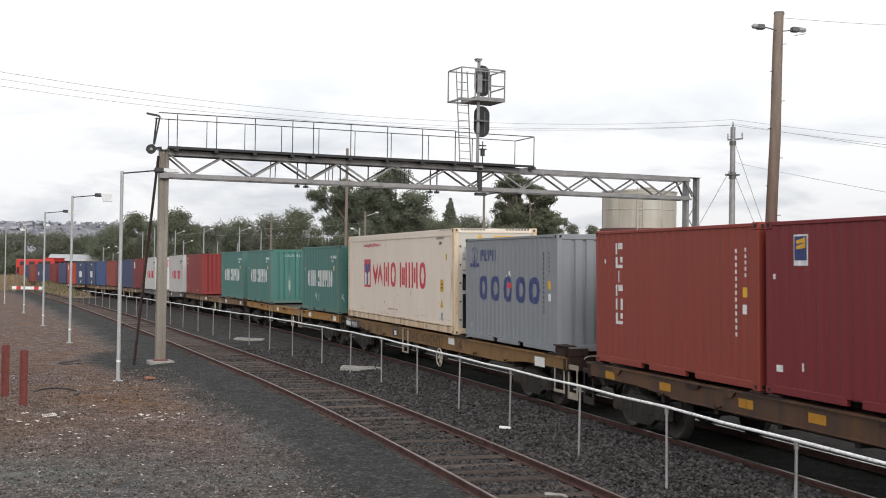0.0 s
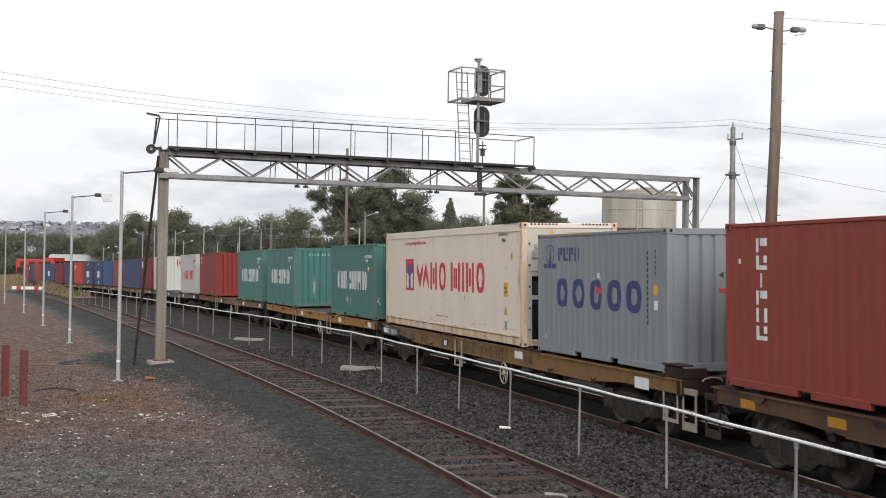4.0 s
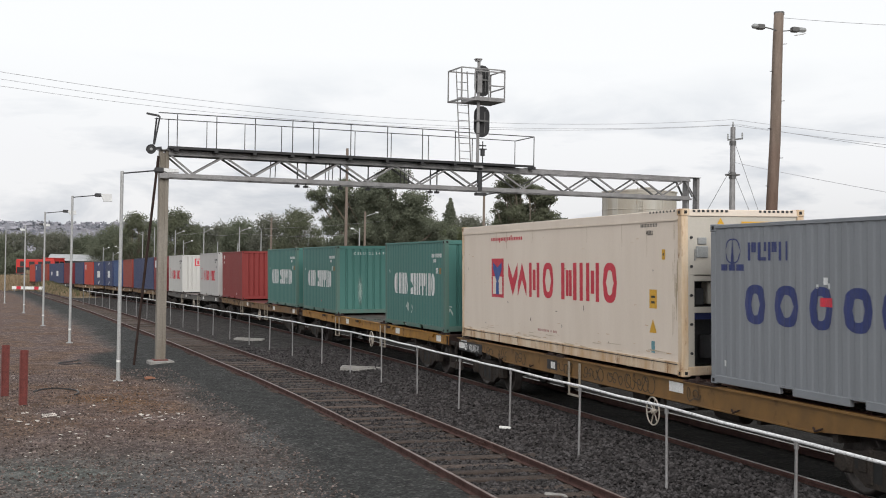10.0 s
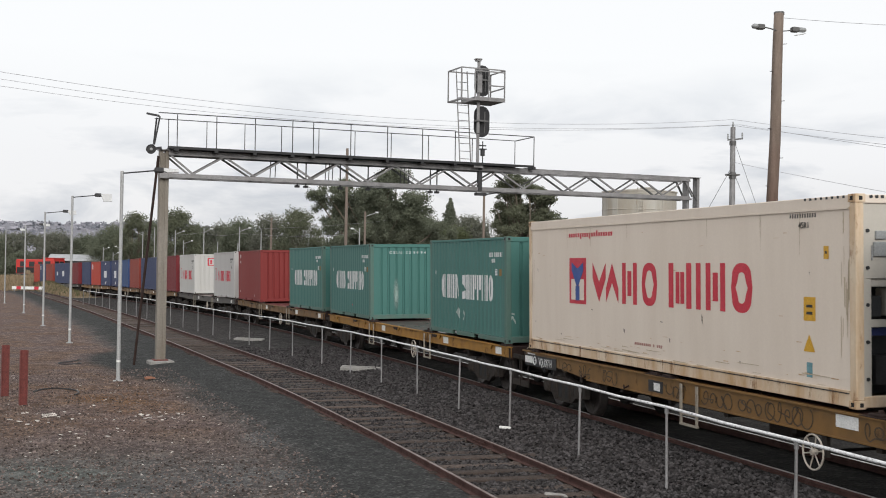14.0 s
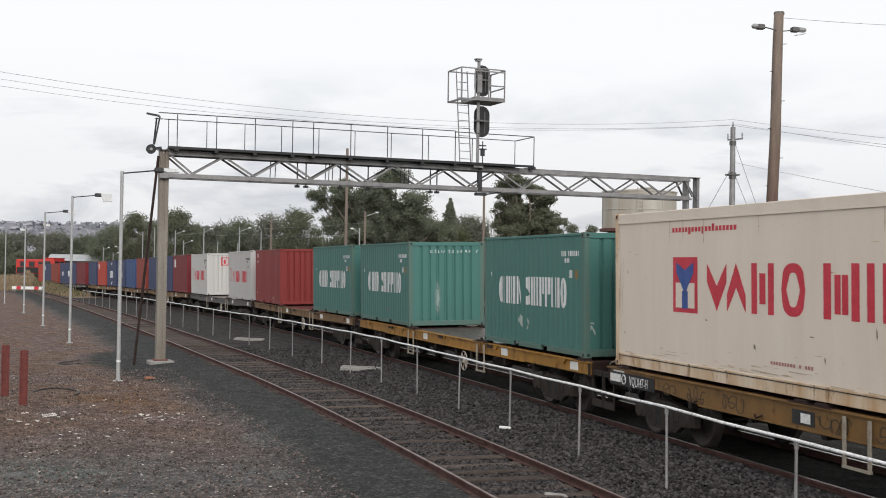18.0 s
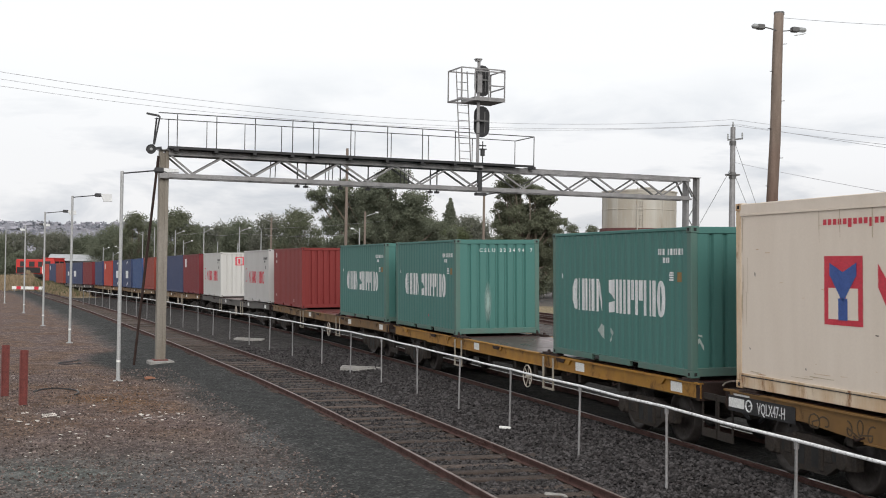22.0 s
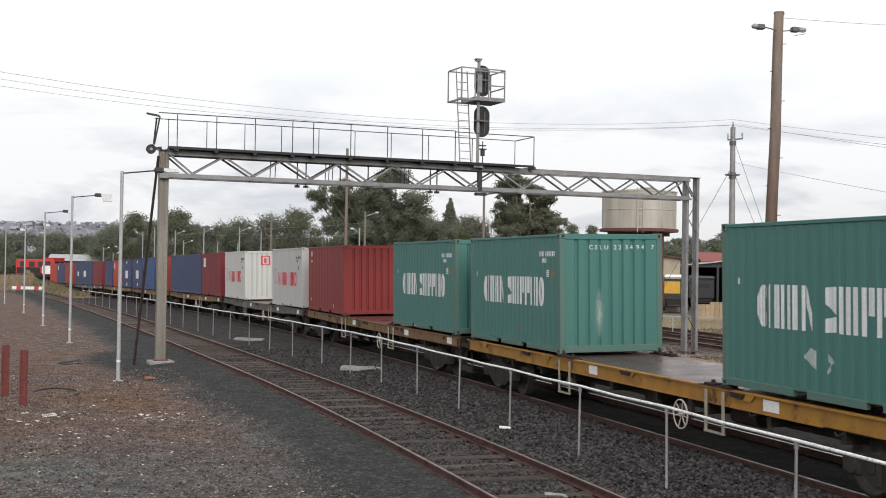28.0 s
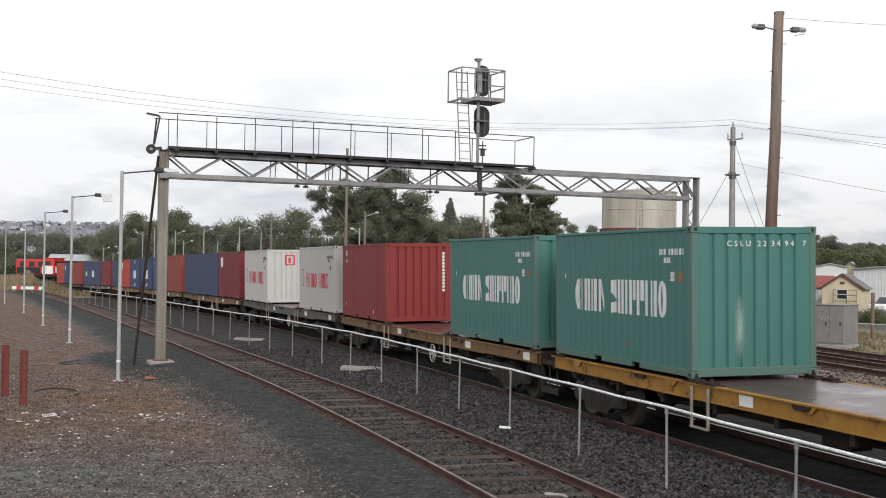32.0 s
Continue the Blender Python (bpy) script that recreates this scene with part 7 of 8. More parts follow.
def belt_left(k, r):
    x = -262 + 96 * k + r.uniform(-6, 6)
    y = -14 + 76 * k + r.uniform(-5, 5)
    return x, y, ground_z(x, y), r.uniform(7.6, 10.2), r.uniform(5, 8)


def belt_low(k, r):
    x = -252 + 112 * k + r.uniform(-4, 4)
    y = -6 + 64 * k + r.uniform(-3, 3)
    return x, y, ground_z(x, y), r.uniform(5, 8), r.uniform(4, 7)


SKYLINE = ((0.0, 12.4), (0.1, 11.6), (0.2, 13.5), (0.25, 13.8), (0.3, 12.4), (0.35, 13.6), (0.44, 12.8), (0.48, 12.3), (0.53, 11.7), (0.59, 13.0), (0.63, 12.8), (0.67, 11.4), (0.74, 10.1), (0.80, 9.6), (0.86, 11.1), (0.92, 9.5), (1.0, 9.9))


def rise_top(k):
    for (a, p), (b, q) in zip(SKYLINE, SKYLINE[1:]):
        if a <= k <= b:
            return p + (q - p) * (k - a) / (b - a)
    return SKYLINE[-1][1]


def belt_right(k, r):
    """Crowns along the top of the wooded rise."""
    k = min(1.0, max(0.0, k + r.uniform(-0.012, 0.012)))
    far = 300 + r.uniform(-6, 10)
    u = 53.5 + 58.5 * k
    x, y = -0.9573 * far + 0.2891 * u, 0.2891 * far + 0.9573 * u
    z, wide = ground_z(x, y), r.uniform(3.4, 5.6)
    return x, y, z, (rise_top(max(0.0, (u - 61.4) / 50.6)) - z) * r.uniform(0.86, 1.02), wide


def belt_slope(k, r):
    """Greener trees and scrub on the slope below."""
    far, u = 235 + r.uniform(-22, 24), 30 + 60 * k + r.uniform(-1, 1)
    x, y = -0.9573 * far + 0.2891 * u, 0.2891 * far + 0.9573 * u
    z = ground_z(x, y)
    return x, y, z, max(3.0, r.uniform(6.4, 8.4) - z), r.uniform(4, 6.5)


woodland("woodland", "far belt of mixed gum trees", belt_left, 44, LEAF_GREY, 0.27, 21)
woodland("woodland", "dark scrub in front of far gum trees", belt_low, 34, LEAF_DARK, 0.26, 22)
woodland("woodland", "scrubby belt below the taller gum trees", lambda k, r: (-186 + 22 * k + r.uniform(-4, 4), 34 + 62 * k + r.uniform(-2, 2), ground_z(-180, 34 + 62 * k), r.uniform(6.5, 9.5), r.uniform(5, 7)), 26, LEAF_DARK, 0.26, 25)
woodland("woodland", "wooded rise behind the far sheds", belt_right, 96, LEAF_GREY, 0.30, 23)
LEAF_YELLOW = leaves("autumn_yellow_leaves", (0.32, 0.22, 0.05), (0.20, 0.15, 0.05))
tree(-115.2, 68.0, 5.9, 2.6, LEAF_YELLOW, "small autumn-yellow tree behind the carriage shed", 57, lobes=7, low=0.15, leaf_size=0.2)
woodland("woodland", "green scrub behind the far sheds", belt_slope, 72, LEAF_GREEN, 0.32, 24)


# ---- distant hillside with houses, the haze painted into their colours ----
def hillside():
    g = G()
    n, k = 60, 14
    for i in range(n + 1):
        y = -620 + 1500 * i / n
        for j in range(k + 1):
            x = -900 - 1500 * j / k
            h = 88 * smooth(0, 1, j / k) * (1 + 0.22 * noise.noise((y * 0.0035, 3.1, 0))) * smooth(760, 120, y)
            g.v.append((x, y, -14 + h + 5 * noise.noise((x * 0.01, y * 0.01, 5)) * (j > 0)))
    g.f = [(i * (k + 1) + j, i * (k + 1) + j + 1, (i + 1) * (k + 1) + j + 1, (i + 1) * (k + 1) + j) for i in range(n) for j in range(k)]
    g.m = [0] * len(g.f)
    # blue-grey base colour carries the distance haze
    m = mat("haze_tinted_hillside", (0.165, 0.165, 0.19), 0.95, second=(0.215, 0.21, 0.24), scale=0.02, amount=0.4, grain=0.12, grain_amount=0.3, bump=0)
    hill = tagged(new("backdrop_hillside", g.mesh("backdrop_hillside", m, True)), "distant suburban hillside with haze painted into its blue-grey colour", "hill", kind="structure")
    r = random.Random(8)
    hg = G()
    for _ in range(460):
        j, y = r.uniform(0.25, 0.97), r.uniform(-330, 200)
        x = -900 - 1500 * j
        h = 88 * smooth(0, 1, j) * (1 + 0.22 * noise.noise((y * 0.0035, 3.1, 0))) * smooth(760, 120, y)
        w, d, t = r.uniform(4, 8), r.uniform(4, 8), r.uniform(1.5, 3)
        z = -14 + h - 1
        hg.box(x, x + w, y, y + d, z, z + t + 1)
        hg.add([(x - 0.3, y - 0.3, z + t + 1), (x + w + 0.3, y - 0.3, z + t + 1), (x + w + 0.3, y + d + 0.3, z + t + 1), (x - 0.3, y + d + 0.3, z + t + 1), (x + w / 2, y, z + t + 2.6), (x + w / 2, y + d, z + t + 2.6)], [(0, 1, 4), (1, 2, 5, 4), (2, 3, 5), (3, 0, 4, 5)])
    # house colour has the same haze mixed in
    tagged(new("far_houses", hg.mesh("far_houses", mat("haze_tinted_far_houses", (0.30, 0.295, 0.33), 0.8, second=(0.22, 0.215, 0.24), scale=0.02, amount=0.5, per_island=0.22, bump=0), fix=False)), "scattered pale haze-tinted houses on the distant hill", "houses", kind="stuff")
    tg = Crown(9)
    for _ in range(420):
        j, y = r.uniform(0.1, 0.97), r.uniform(-330, 240)
        x = -900 - 1500 * j
        h = 88 * smooth(0, 1, j) * (1 + 0.22 * noise.noise((y * 0.0035, 3.1, 0))) * smooth(760, 120, y)
        leaf_cloud(tg, (x, y, -12 + h), (r.uniform(4, 9), r.uniform(4, 14), r.uniform(2.5, 5)), 26, 3.2, 0.2)
    # tree colour is greyed and blued for haze too
    tagged(new("far_trees", tg.mesh("far_trees", mat("haze_tinted_far_trees", (0.17, 0.18, 0.205), 0.9, second=(0.135, 0.145, 0.17), scale=0.02, amount=0.4, per_island=0.2, bump=0))), "clumps of trees in haze-tinted colour on the distant hill", "trees", kind="stuff")


hillside()


# ---- raised water tank ----
TANK = mat("stained_cream_tank_steel", (0.42, 0.40, 0.36), 0.6, 0.1, second=(0.28, 0.235, 0.17), scale=1.1, amount=0.5, grain=12, grain_amount=0.03, rust_amount=0.32, rust=(0.27, 0.16, 0.09), rust_scale=1.3, streak=7, bump=0.1)
TANK_RED = mat("rust_red_tank_base", (0.115, 0.04, 0.037), 0.7, scale=2, amount=0.3)


def water_tank():
    x, y = -72.8, 35.4
    z = ground_z(x, y)
    t = thing("water_tank", "cream rust-streaked round water tank on a stand", "water tank", pose(x, y, z))
    base, top, rad = 5.75 - z, 8.15 - z, 2.42
    part("shell", G().lathe([(rad, base), (rad, (base + top) / 2), (rad, top)], 40), TANK, t)
    part("seam", G().lathe([(rad, (base + top) / 2 - 0.03), (rad + 0.025, (base + top) / 2 - 0.02), (rad + 0.025, (base + top) / 2 + 0.02), (rad, (base + top) / 2 + 0.03)], 40), TANK, t)
    for i in range(10):
        a = i * 0.628 + 0.2
        part("plate_lap", G().bar((rad * math.cos(a), rad * math.sin(a), base), (rad * math.cos(a), rad * math.sin(a), top), 0.05, 0.03), TANK, t)
    part("rim", G().lathe([(rad + 0.02, top - 0.06), (rad + 0.05, top - 0.05), (rad + 0.05, top + 0.02), (rad - 0.1, top + 0.03), (0.2, top + 0.25)], 40), TANK, t)
    part("base_ring", G().lathe([(rad - 0.2, base - 0.22), (rad + 0.15, base - 0.2), (rad + 0.15, base - 0.02), (rad, base)], 40), TANK_RED, t, "rust-red base ring")
    feet = [(1.72 * math.cos(i * math.pi / 3 + 0.55), 1.72 * math.sin(i * math.pi / 3 + 0.55)) for i in range(6)]
    for px_, py_ in feet:
        part("leg", G().box(px_ - 0.09, px_ + 0.09, py_ - 0.09, py_ + 0.09, 0.0, base - 0.2, 0.01), TANK_RED, t)
    for (ax, ay), (bx, by) in zip(feet, feet[1:] + feet[:1]):
        for zz in (1.7, 3.3):
            part("girt", G().bar((ax, ay, zz), (bx, by, zz), 0.09, 0.09), TANK_RED, t)
        part("brace", G().bar((ax, ay, 3.35), (bx, by, base - 0.35), 0.05, 0.05), TANK_RED, t)
        part("brace", G().bar((bx, by, 1.75), (ax, ay, 3.25), 0.05, 0.05), TANK_RED, t)
    part("bearer", G().box(-2.2, 2.2, -0.1, 0.1, base - 0.4, base - 0.2).box(-0.1, 0.1, -2.2, 2.2, base - 0.45, base - 0.2), TANK_RED, t)
    a = -0.42
    px, py = (rad + 0.1) * math.cos(a), (rad + 0.1) * math.sin(a)
    g = G()
    for s in (-0.2, 0.2):
        g.bar((px, py + s, base - 0.3), (px, py + s, top + 0.15), 0.04, 0.05)
    for i in range(9):
        g.bar((px, py - 0.2, base + i * 0.28), (px, py + 0.2, base + i * 0.28), 0.03, 0.03)
    part("ladder", g, TANK, t, "cream ladder")
    part("outlet_pipe", G().tube((px - 0.2, py + 1.0, base), (px - 0.2, py + 1.0, top + 0.15), 0.07, seg=8).tube((px - 0.2, py + 1.0, top + 0.15), (px - 1.2, py + 0.6, top + 0.2), 0.07, seg=8), TANK, t)


water_tank()

# ---- sheds, hut, cabinet and clutter in the far yard ----
CREAM = mat("cream_weatherboard_paint", (0.60, 0.52, 0.36), 0.6, second=(0.50, 0.43, 0.30), scale=2, amount=0.2)
ROOF_RED = mat("faded_red_roof_iron", (0.24, 0.05, 0.042), 0.6, second=(0.15, 0.045, 0.04), scale=2, amount=0.4, rust_amount=0.08)
ROOF_GREY = mat("grey_roof_iron", (0.42, 0.43, 0.44), 0.5, 0.3, second=(0.28, 0.28, 0.29), scale=1, amount=0.35)
WALL_WHITE = mat("white_ribbed_cladding", (0.62, 0.63, 0.63), 0.55, second=(0.5, 0.5, 0.5), scale=1, amount=0.25)
CAB_GREY = mat("grey_cabinet_paint", (0.20, 0.19, 0.185), 0.6, second=(0.145, 0.138, 0.13), scale=2, amount=0.3, grain=20)
YELLOW = mat("yellow_safety_paint", (0.55, 0.30, 0.03), 0.55, scale=3, amount=0.2)
TEAL = mat("teal_machine_paint", (0.06, 0.19, 0.19), 0.6, scale=3, amount=0.3)
MACHINE_ORANGE = mat("orange_machine_paint", (0.55, 0.11, 0.03), 0.55, scale=3, amount=0.2)


def hut():
    m = pose(-96.6, 67.6, ground_z(-96.6, 67.6), 0, 0, -43)
    h = thing("cottage_hut", "small cream weatherboard hut with dark red gable roof", "hut", m)
    w, d, eave, peak = 1.80, 2.6, 2.25, 3.45
    # boards of the gable end that faces the line, then the other walls
    n = 12
    for i in range(n):
        z0, z1 = eave * i / n, eave * (i + 1) / n
        part("board", G().box(0.0, 0.03, -w, w, z0, z1 - 0.012), CREAM, h)
    part("gable", G().add([(0.01, -w, eave), (0.01, w, eave), (0.01, 0, peak - 0.05), (-0.05, -w, eave), (-0.05, w, eave), (-0.05, 0, peak - 0.05)], [(0, 1, 2), (5, 4, 3), (0, 2, 5, 3), (1, 4, 5, 2), (0, 3, 4, 1)]), CREAM, h)
    part("wall", G().box(-d * 2, -0.02, -w, -w + 0.06, 0, eave).box(-d * 2, -0.02, w - 0.06, w, 0, eave).box(-d * 2, -d * 2 + 0.06, -w + 0.06, w - 0.06, 0, eave), CREAM, h)
    for s in (-1, 1):
        a, b = Vector((0.25, s * (w + 0.25), eave - 0.2)), Vector((0.25, 0, peak + 0.02))
        back = Vector((-d * 2 - 0.5, 0, 0))
        up = Vector((0, 0, 0.06))
        part("roof", G().add([a, b, b + back, a + back, a + up, b + up, b + back + up, a + back + up], [(0, 1, 2, 3), (7, 6, 5, 4), (0, 4, 5, 1), (1, 5, 6, 2), (2, 6, 7, 3), (3, 7, 4, 0)]), GALV_DARK if s > 0 else ROOF_RED, h)
        part("barge_board", G().bar(a + Vector((0.03, 0, 0)), b + Vector((0.03, 0, 0)), 0.04, 0.18), TANK_RED, h, "dark red barge board")
    wf = part("window", G().box(0.03, 0.07, -0.5, 0.5, 1.15, 2.08), WHITE, h, "white-framed window")
    part("pane", G().box(0.065, 0.075, -0.42, 0.42, 1.22, 1.59), GLASS, wf)
    part("pane", G().box(0.065, 0.075, -0.42, 0.42, 1.64, 2.01), GLASS, wf)
    part("vent", G().box(0.02, 0.05, -0.20, 0.20, 2.52, 2.78), TANK_RED, h)
    for y in (-0.73, 0.45, 1.30):
        part("frame_post", G().bar((0.5, y, 0), (0.5, y, 2.05), 0.05, 0.05), STEEL_DARK, h)
    for z in (1.0, 1.55, 2.02):
        part("frame_rail", G().bar((0.5, -0.73, z), (0.5, 1.30, z), 0.04, 0.05), STEEL_DARK, h)


hut()


def shed(name, label, x, y, yaw, wide, deep, eave, peak, wall, roof, open_front=False, ribs_n=0):
    s = thing(name, label, "shed", pose(x, y, ground_z(x, y), 0, 0, yaw))
    t = 0.08
    part("side_wall", G().box(-deep, 0, -wide / 2, -wide / 2 + t, 0, eave), wall, s)
    part("side_wall", G().box(-deep, 0, wide / 2 - t, wide / 2, 0, eave), wall, s)
    part("back_wall", G().box(-deep, -deep + t, -wide / 2 + t, wide / 2 - t, 0, eave), wall, s)
    if open_front:
        for yy in (-wide / 2 + 0.1, -wide / 6, wide / 6, wide / 2 - 0.1):
            part("post", G().box(-0.1, 0.1, yy - 0.1, yy + 0.1, 0, eave), STEEL_DARK, s)
        part("fascia", G().box(-0.05, 0.08, -wide / 2 - 0.2, wide / 2 + 0.2, eave - 0.1, eave + 0.06), STEEL_DARK, s)
    else:
        part("front_wall", G().box(-t, 0, -wide / 2 + t, wide / 2 - t, 0, eave), wall, s)
        for i in range(ribs_n):
            yy = -wide / 2 + wide * (i + 0.5) / ribs_n
            part("cladding_rib", G().box(0.0, 0.05, yy - 0.05, yy + 0.05, 0.1, eave - 0.05), wall, s)
    for sg in (-1, 1):
        a, b = Vector((0.4, sg * (wide / 2 + 0.3), eave)), Vector((0.4, 0, peak))
        back, up = Vector((-deep - 0.8, 0, 0)), Vector((0, 0, 0.1))
        part("roof", G().add([a, b, b + back, a + back, a + up, b + up, b + back + up, a + back + up], [(0, 1, 2, 3), (7, 6, 5, 4), (0, 4, 5, 1), (1, 5, 6, 2), (2, 6, 7, 3), (3, 7, 4, 0)]), roof, s)
    part("gable", G().add([(-0.02, -wide / 2, eave), (-0.02, wide / 2, eave), (-0.02, 0, peak), (-0.12, -wide / 2, eave), (-0.12, wide / 2, eave), (-0.12, 0, peak)], [(0, 1, 2), (5, 4, 3), (0, 2, 5, 3), (1, 4, 5, 2), (0, 3, 4, 1)]), wall if not open_front else STEEL_DARK, s)
    return s


shed("carriage_shed", "dark open-fronted carriage shed with pale roof edge", -98.6, 57.6, -25, 9.0, 12, 4.0, 4.55, STEEL_DARK, ROOF_GREY, True)
shed("warehouse", "low white ribbed-clad warehouse behind the hut", -151.4, 103.9, -35, 4.6, 12, 4.05, 4.6, WALL_WHITE, ROOF_GREY, ribs_n=12)
shed("warehouse", "large white ribbed-clad warehouse behind the hut", -121.6, 92.9, -62, 11.5, 18, 3.9, 4.35, WALL_WHITE, ROOF_GREY, ribs_n=30)
shed("brick_outbuilding", "low red-roofed outbuilding beside the hut", -103.4, 71.0, 73, 3.6, 3.1, 2.15, 3.25, WALL_WHITE, ROOF_RED)
shed("red_roofed_house", "long red-roofed house behind the carriage shed", -133.5, 76.8, 73, 6.0, 3.4, 5.0, 6.1, CREAM, ROOF_RED)
shed("grey_roofed_house", "small grey-roofed house among trees", -186.8, 132.4, -48, 3.0, 6, 2.6, 3.7, CREAM, ROOF_GREY)
# the cream of these walls is darkened to include the shade they stand in
shed("station_building", "long cream building with dark eaves behind the water tank", -94.6, 46.7, -27, 5.8, 5, 4.5, 4.95, mat("shade_darkened_cream_render", (0.34, 0.29, 0.22), 0.8, second=(0.25, 0.20, 0.15), scale=1.5, amount=0.35), TANK_RED)
shed("goods_shed", "far grey-roofed goods shed beyond parked locomotives", -229, 5.0, 84, 7.0, 9.0, 5.0, 6.1, STEEL_DARK, ROOF_GREY, True)
tagged(bpy.data.objects["goods_shed"], category="shed")

# vehicles in the carriage shed
def rolling_stock(name, label, x, y, yaw, long, wide, high, body, roof, windows=5):
    c = thing(name, label, "railway carriage", pose(x, y, ground_z(x, y) + 0.15, 0, 0, yaw))
    part("body", G().box(-long, 0, -wide / 2, wide / 2, 0.9, high - 0.35, 0.06), body, c)
    part("roof", G().box(-long - 0.1, 0.1, -wide / 2 - 0.06, wide / 2 + 0.06, high - 0.35, high, 0.16), roof, c)
    part("underframe", G().box(-long, 0, -wide / 2 + 0.2, wide / 2 - 0.2, 0.5, 0.9), BOGIE, c)
    for i in range(windows):
        xx = -long * (i + 0.5) / windows
        for s in (-1, 1):
            part("window", G().box(xx - long / windows * 0.3, xx + long / windows * 0.3, *sorted((s * wide / 2, s * (wide / 2 + 0.02))), 1.9, high - 0.7), GLASS, c)
    part("end_window", G().box(0.0, 0.025, -wide * 0.32, wide * 0.32, 1.9, high - 0.75), GLASS, c)
    for xx in (-long * 0.2, -long * 0.8):
        for d in (-0.8, 0.8):
            part("wheelset", shared("wheelset", wheelset, WHEEL_STEEL, True), None, c).location = (xx + d, 0, WHEEL_R)
    return c


rolling_stock("railway_carriage", "dark red parked carriage in the open shed", -100.9, 60.6, -25, 9, 2.2, 3.1, P_MAROON, CREAM)
rolling_stock("railway_carriage", "black parked van in the open shed", -100.0, 55.0, -25, 9, 2.4, 3.0, BLACK, GALV_DARK)
rolling_stock("diesel_railcar", "black parked rail machine with yellow front panel", -90.2, 47.1, -27, 4.0, 1.5, 3.0, BLACK, WHITE, 3)
part("front_panel", G().box(0.03, 0.07, -0.78, 0.5, 1.45, 2.45, 0.01), YELLOW, bpy.data.objects["diesel_railcar"], "yellow front panel")
# red locomotives at the far end of the line
LOCO_RED = mat("bright_red_locomotive_paint", (0.48, 0.035, 0.03), 0.45, second=(0.36, 0.03, 0.028), scale=1, amount=0.2)


def locomotive(x, y, z, yaw, long, label):
    c = thing("locomotive", label, "locomotive", pose(x, y, z, 0, 0, yaw), "parked red locomotives")
    part("hood", G().box(-long, -2.6, -1.35, 1.35, 1.5, 4.0, 0.12), LOCO_RED, c)
    part("cab", G().box(-2.6, 0.0, -1.45, 1.45, 1.3, 4.15, 0.15), LOCO_RED, c)
    part("cab_roof", G().box(-2.7, 0.1, -1.4, 1.4, 4.15, 4.32, 0.08), LOCO_RED, c)
    part("windscreen", G().box(0.0, 0.03, -1.15, -0.1, 3.0, 3.7).box(0.0, 0.03, 0.1, 1.15, 3.0, 3.7), GLASS, c)
    part("nose_band", G().box(0.0, 0.05, -1.0, 1.0, 1.7, 2.8), WHITE, c, "white nose panel")
    part("frame", G().box(-long - 0.5, 0.5, -1.45, 1.45, 0.95, 1.35, 0.04), BLACK, c)
    for s in (-1, 1):
        part("hood_band", G().box(-long + 0.3, -3.0, *sorted((s * 1.352, s * 1.365)), 1.6, 2.6), BLACK, c)
    part("cab_band", G().box(-2.5, -0.2, -1.47, -1.452, 1.5, 2.9), WHITE, c, "white cab side panel")
    part("cab_window", G().box(-2.1, -0.7, -1.475, -1.452, 3.05, 3.7), GLASS, c)
    for i in range(4):
        part("grille", G().box(-long + 1.0 + i * 2.0, -long + 2.2 + i * 2.0, -1.38, -1.352, 2.7, 3.6), STEEL_DARK, c)
    for xx in (-2.2, -long + 2.2):
        for d in (-1.5, 0, 1.5):
            part("wheelset", shared("wheelset", wheelset, WHEEL_STEEL, True), None, c).location = (xx + d, 0, WHEEL_R)


locomotive(-222, -2.6, -0.65, 50, 8.5, "parked bright red diesel locomotive with white cab")
locomotive(-233, -1.0, -1.0, 84, 5.2, "parked bright red diesel locomotive behind dry grass")


def cabinet():
    x, y = -45.4, 31.4
    m = pose(x, y, ground_z(x, y), 0, 0, -58)
    c = thing("relay_cabinet", "grey trackside relay cabinet on pale concrete base", "cabinet", m)
    part("plinth", G().box(-1.0, 0.60, -0.74, 0.70, 0.0, 0.20, 0.02), CONCRETE, c, "pale concrete plinth")
    part("body", G().box(-0.95, 0.5, -0.70, 0.66, 0.20, 1.86, 0.015), CAB_GREY, c)
    part("lid", G().box(-1.0, 0.54, -0.73, 0.69, 1.86, 1.91, 0.015), CAB_GREY, c)
    for y0, y1 in ((-0.67, -0.02), (0.0, 0.63)):
        d = part("door", G().box(0.5, 0.525, y0, y1, 0.26, 1.80, 0.008), CAB_GREY, c)
        part("handle", G().box(0.525, 0.56, y1 - 0.16, y1 - 0.12, 1.0, 1.16), STEEL_DARK, d)
    g = G()
    last = None
    for i in range(44):
        q = Vector((0.531, -0.52 + 0.014 * i, 1.32 + 0.12 * math.sin(i * 0.62) * math.cos(i * 0.21)))
        if last is not None:
            g.bar(last, q, 0.03, 0.004, up=(1, 0, 0))
        last = q
    part("graffiti", g, LAMP_GREY, c, "pale spray-can scribble")


cabinet()


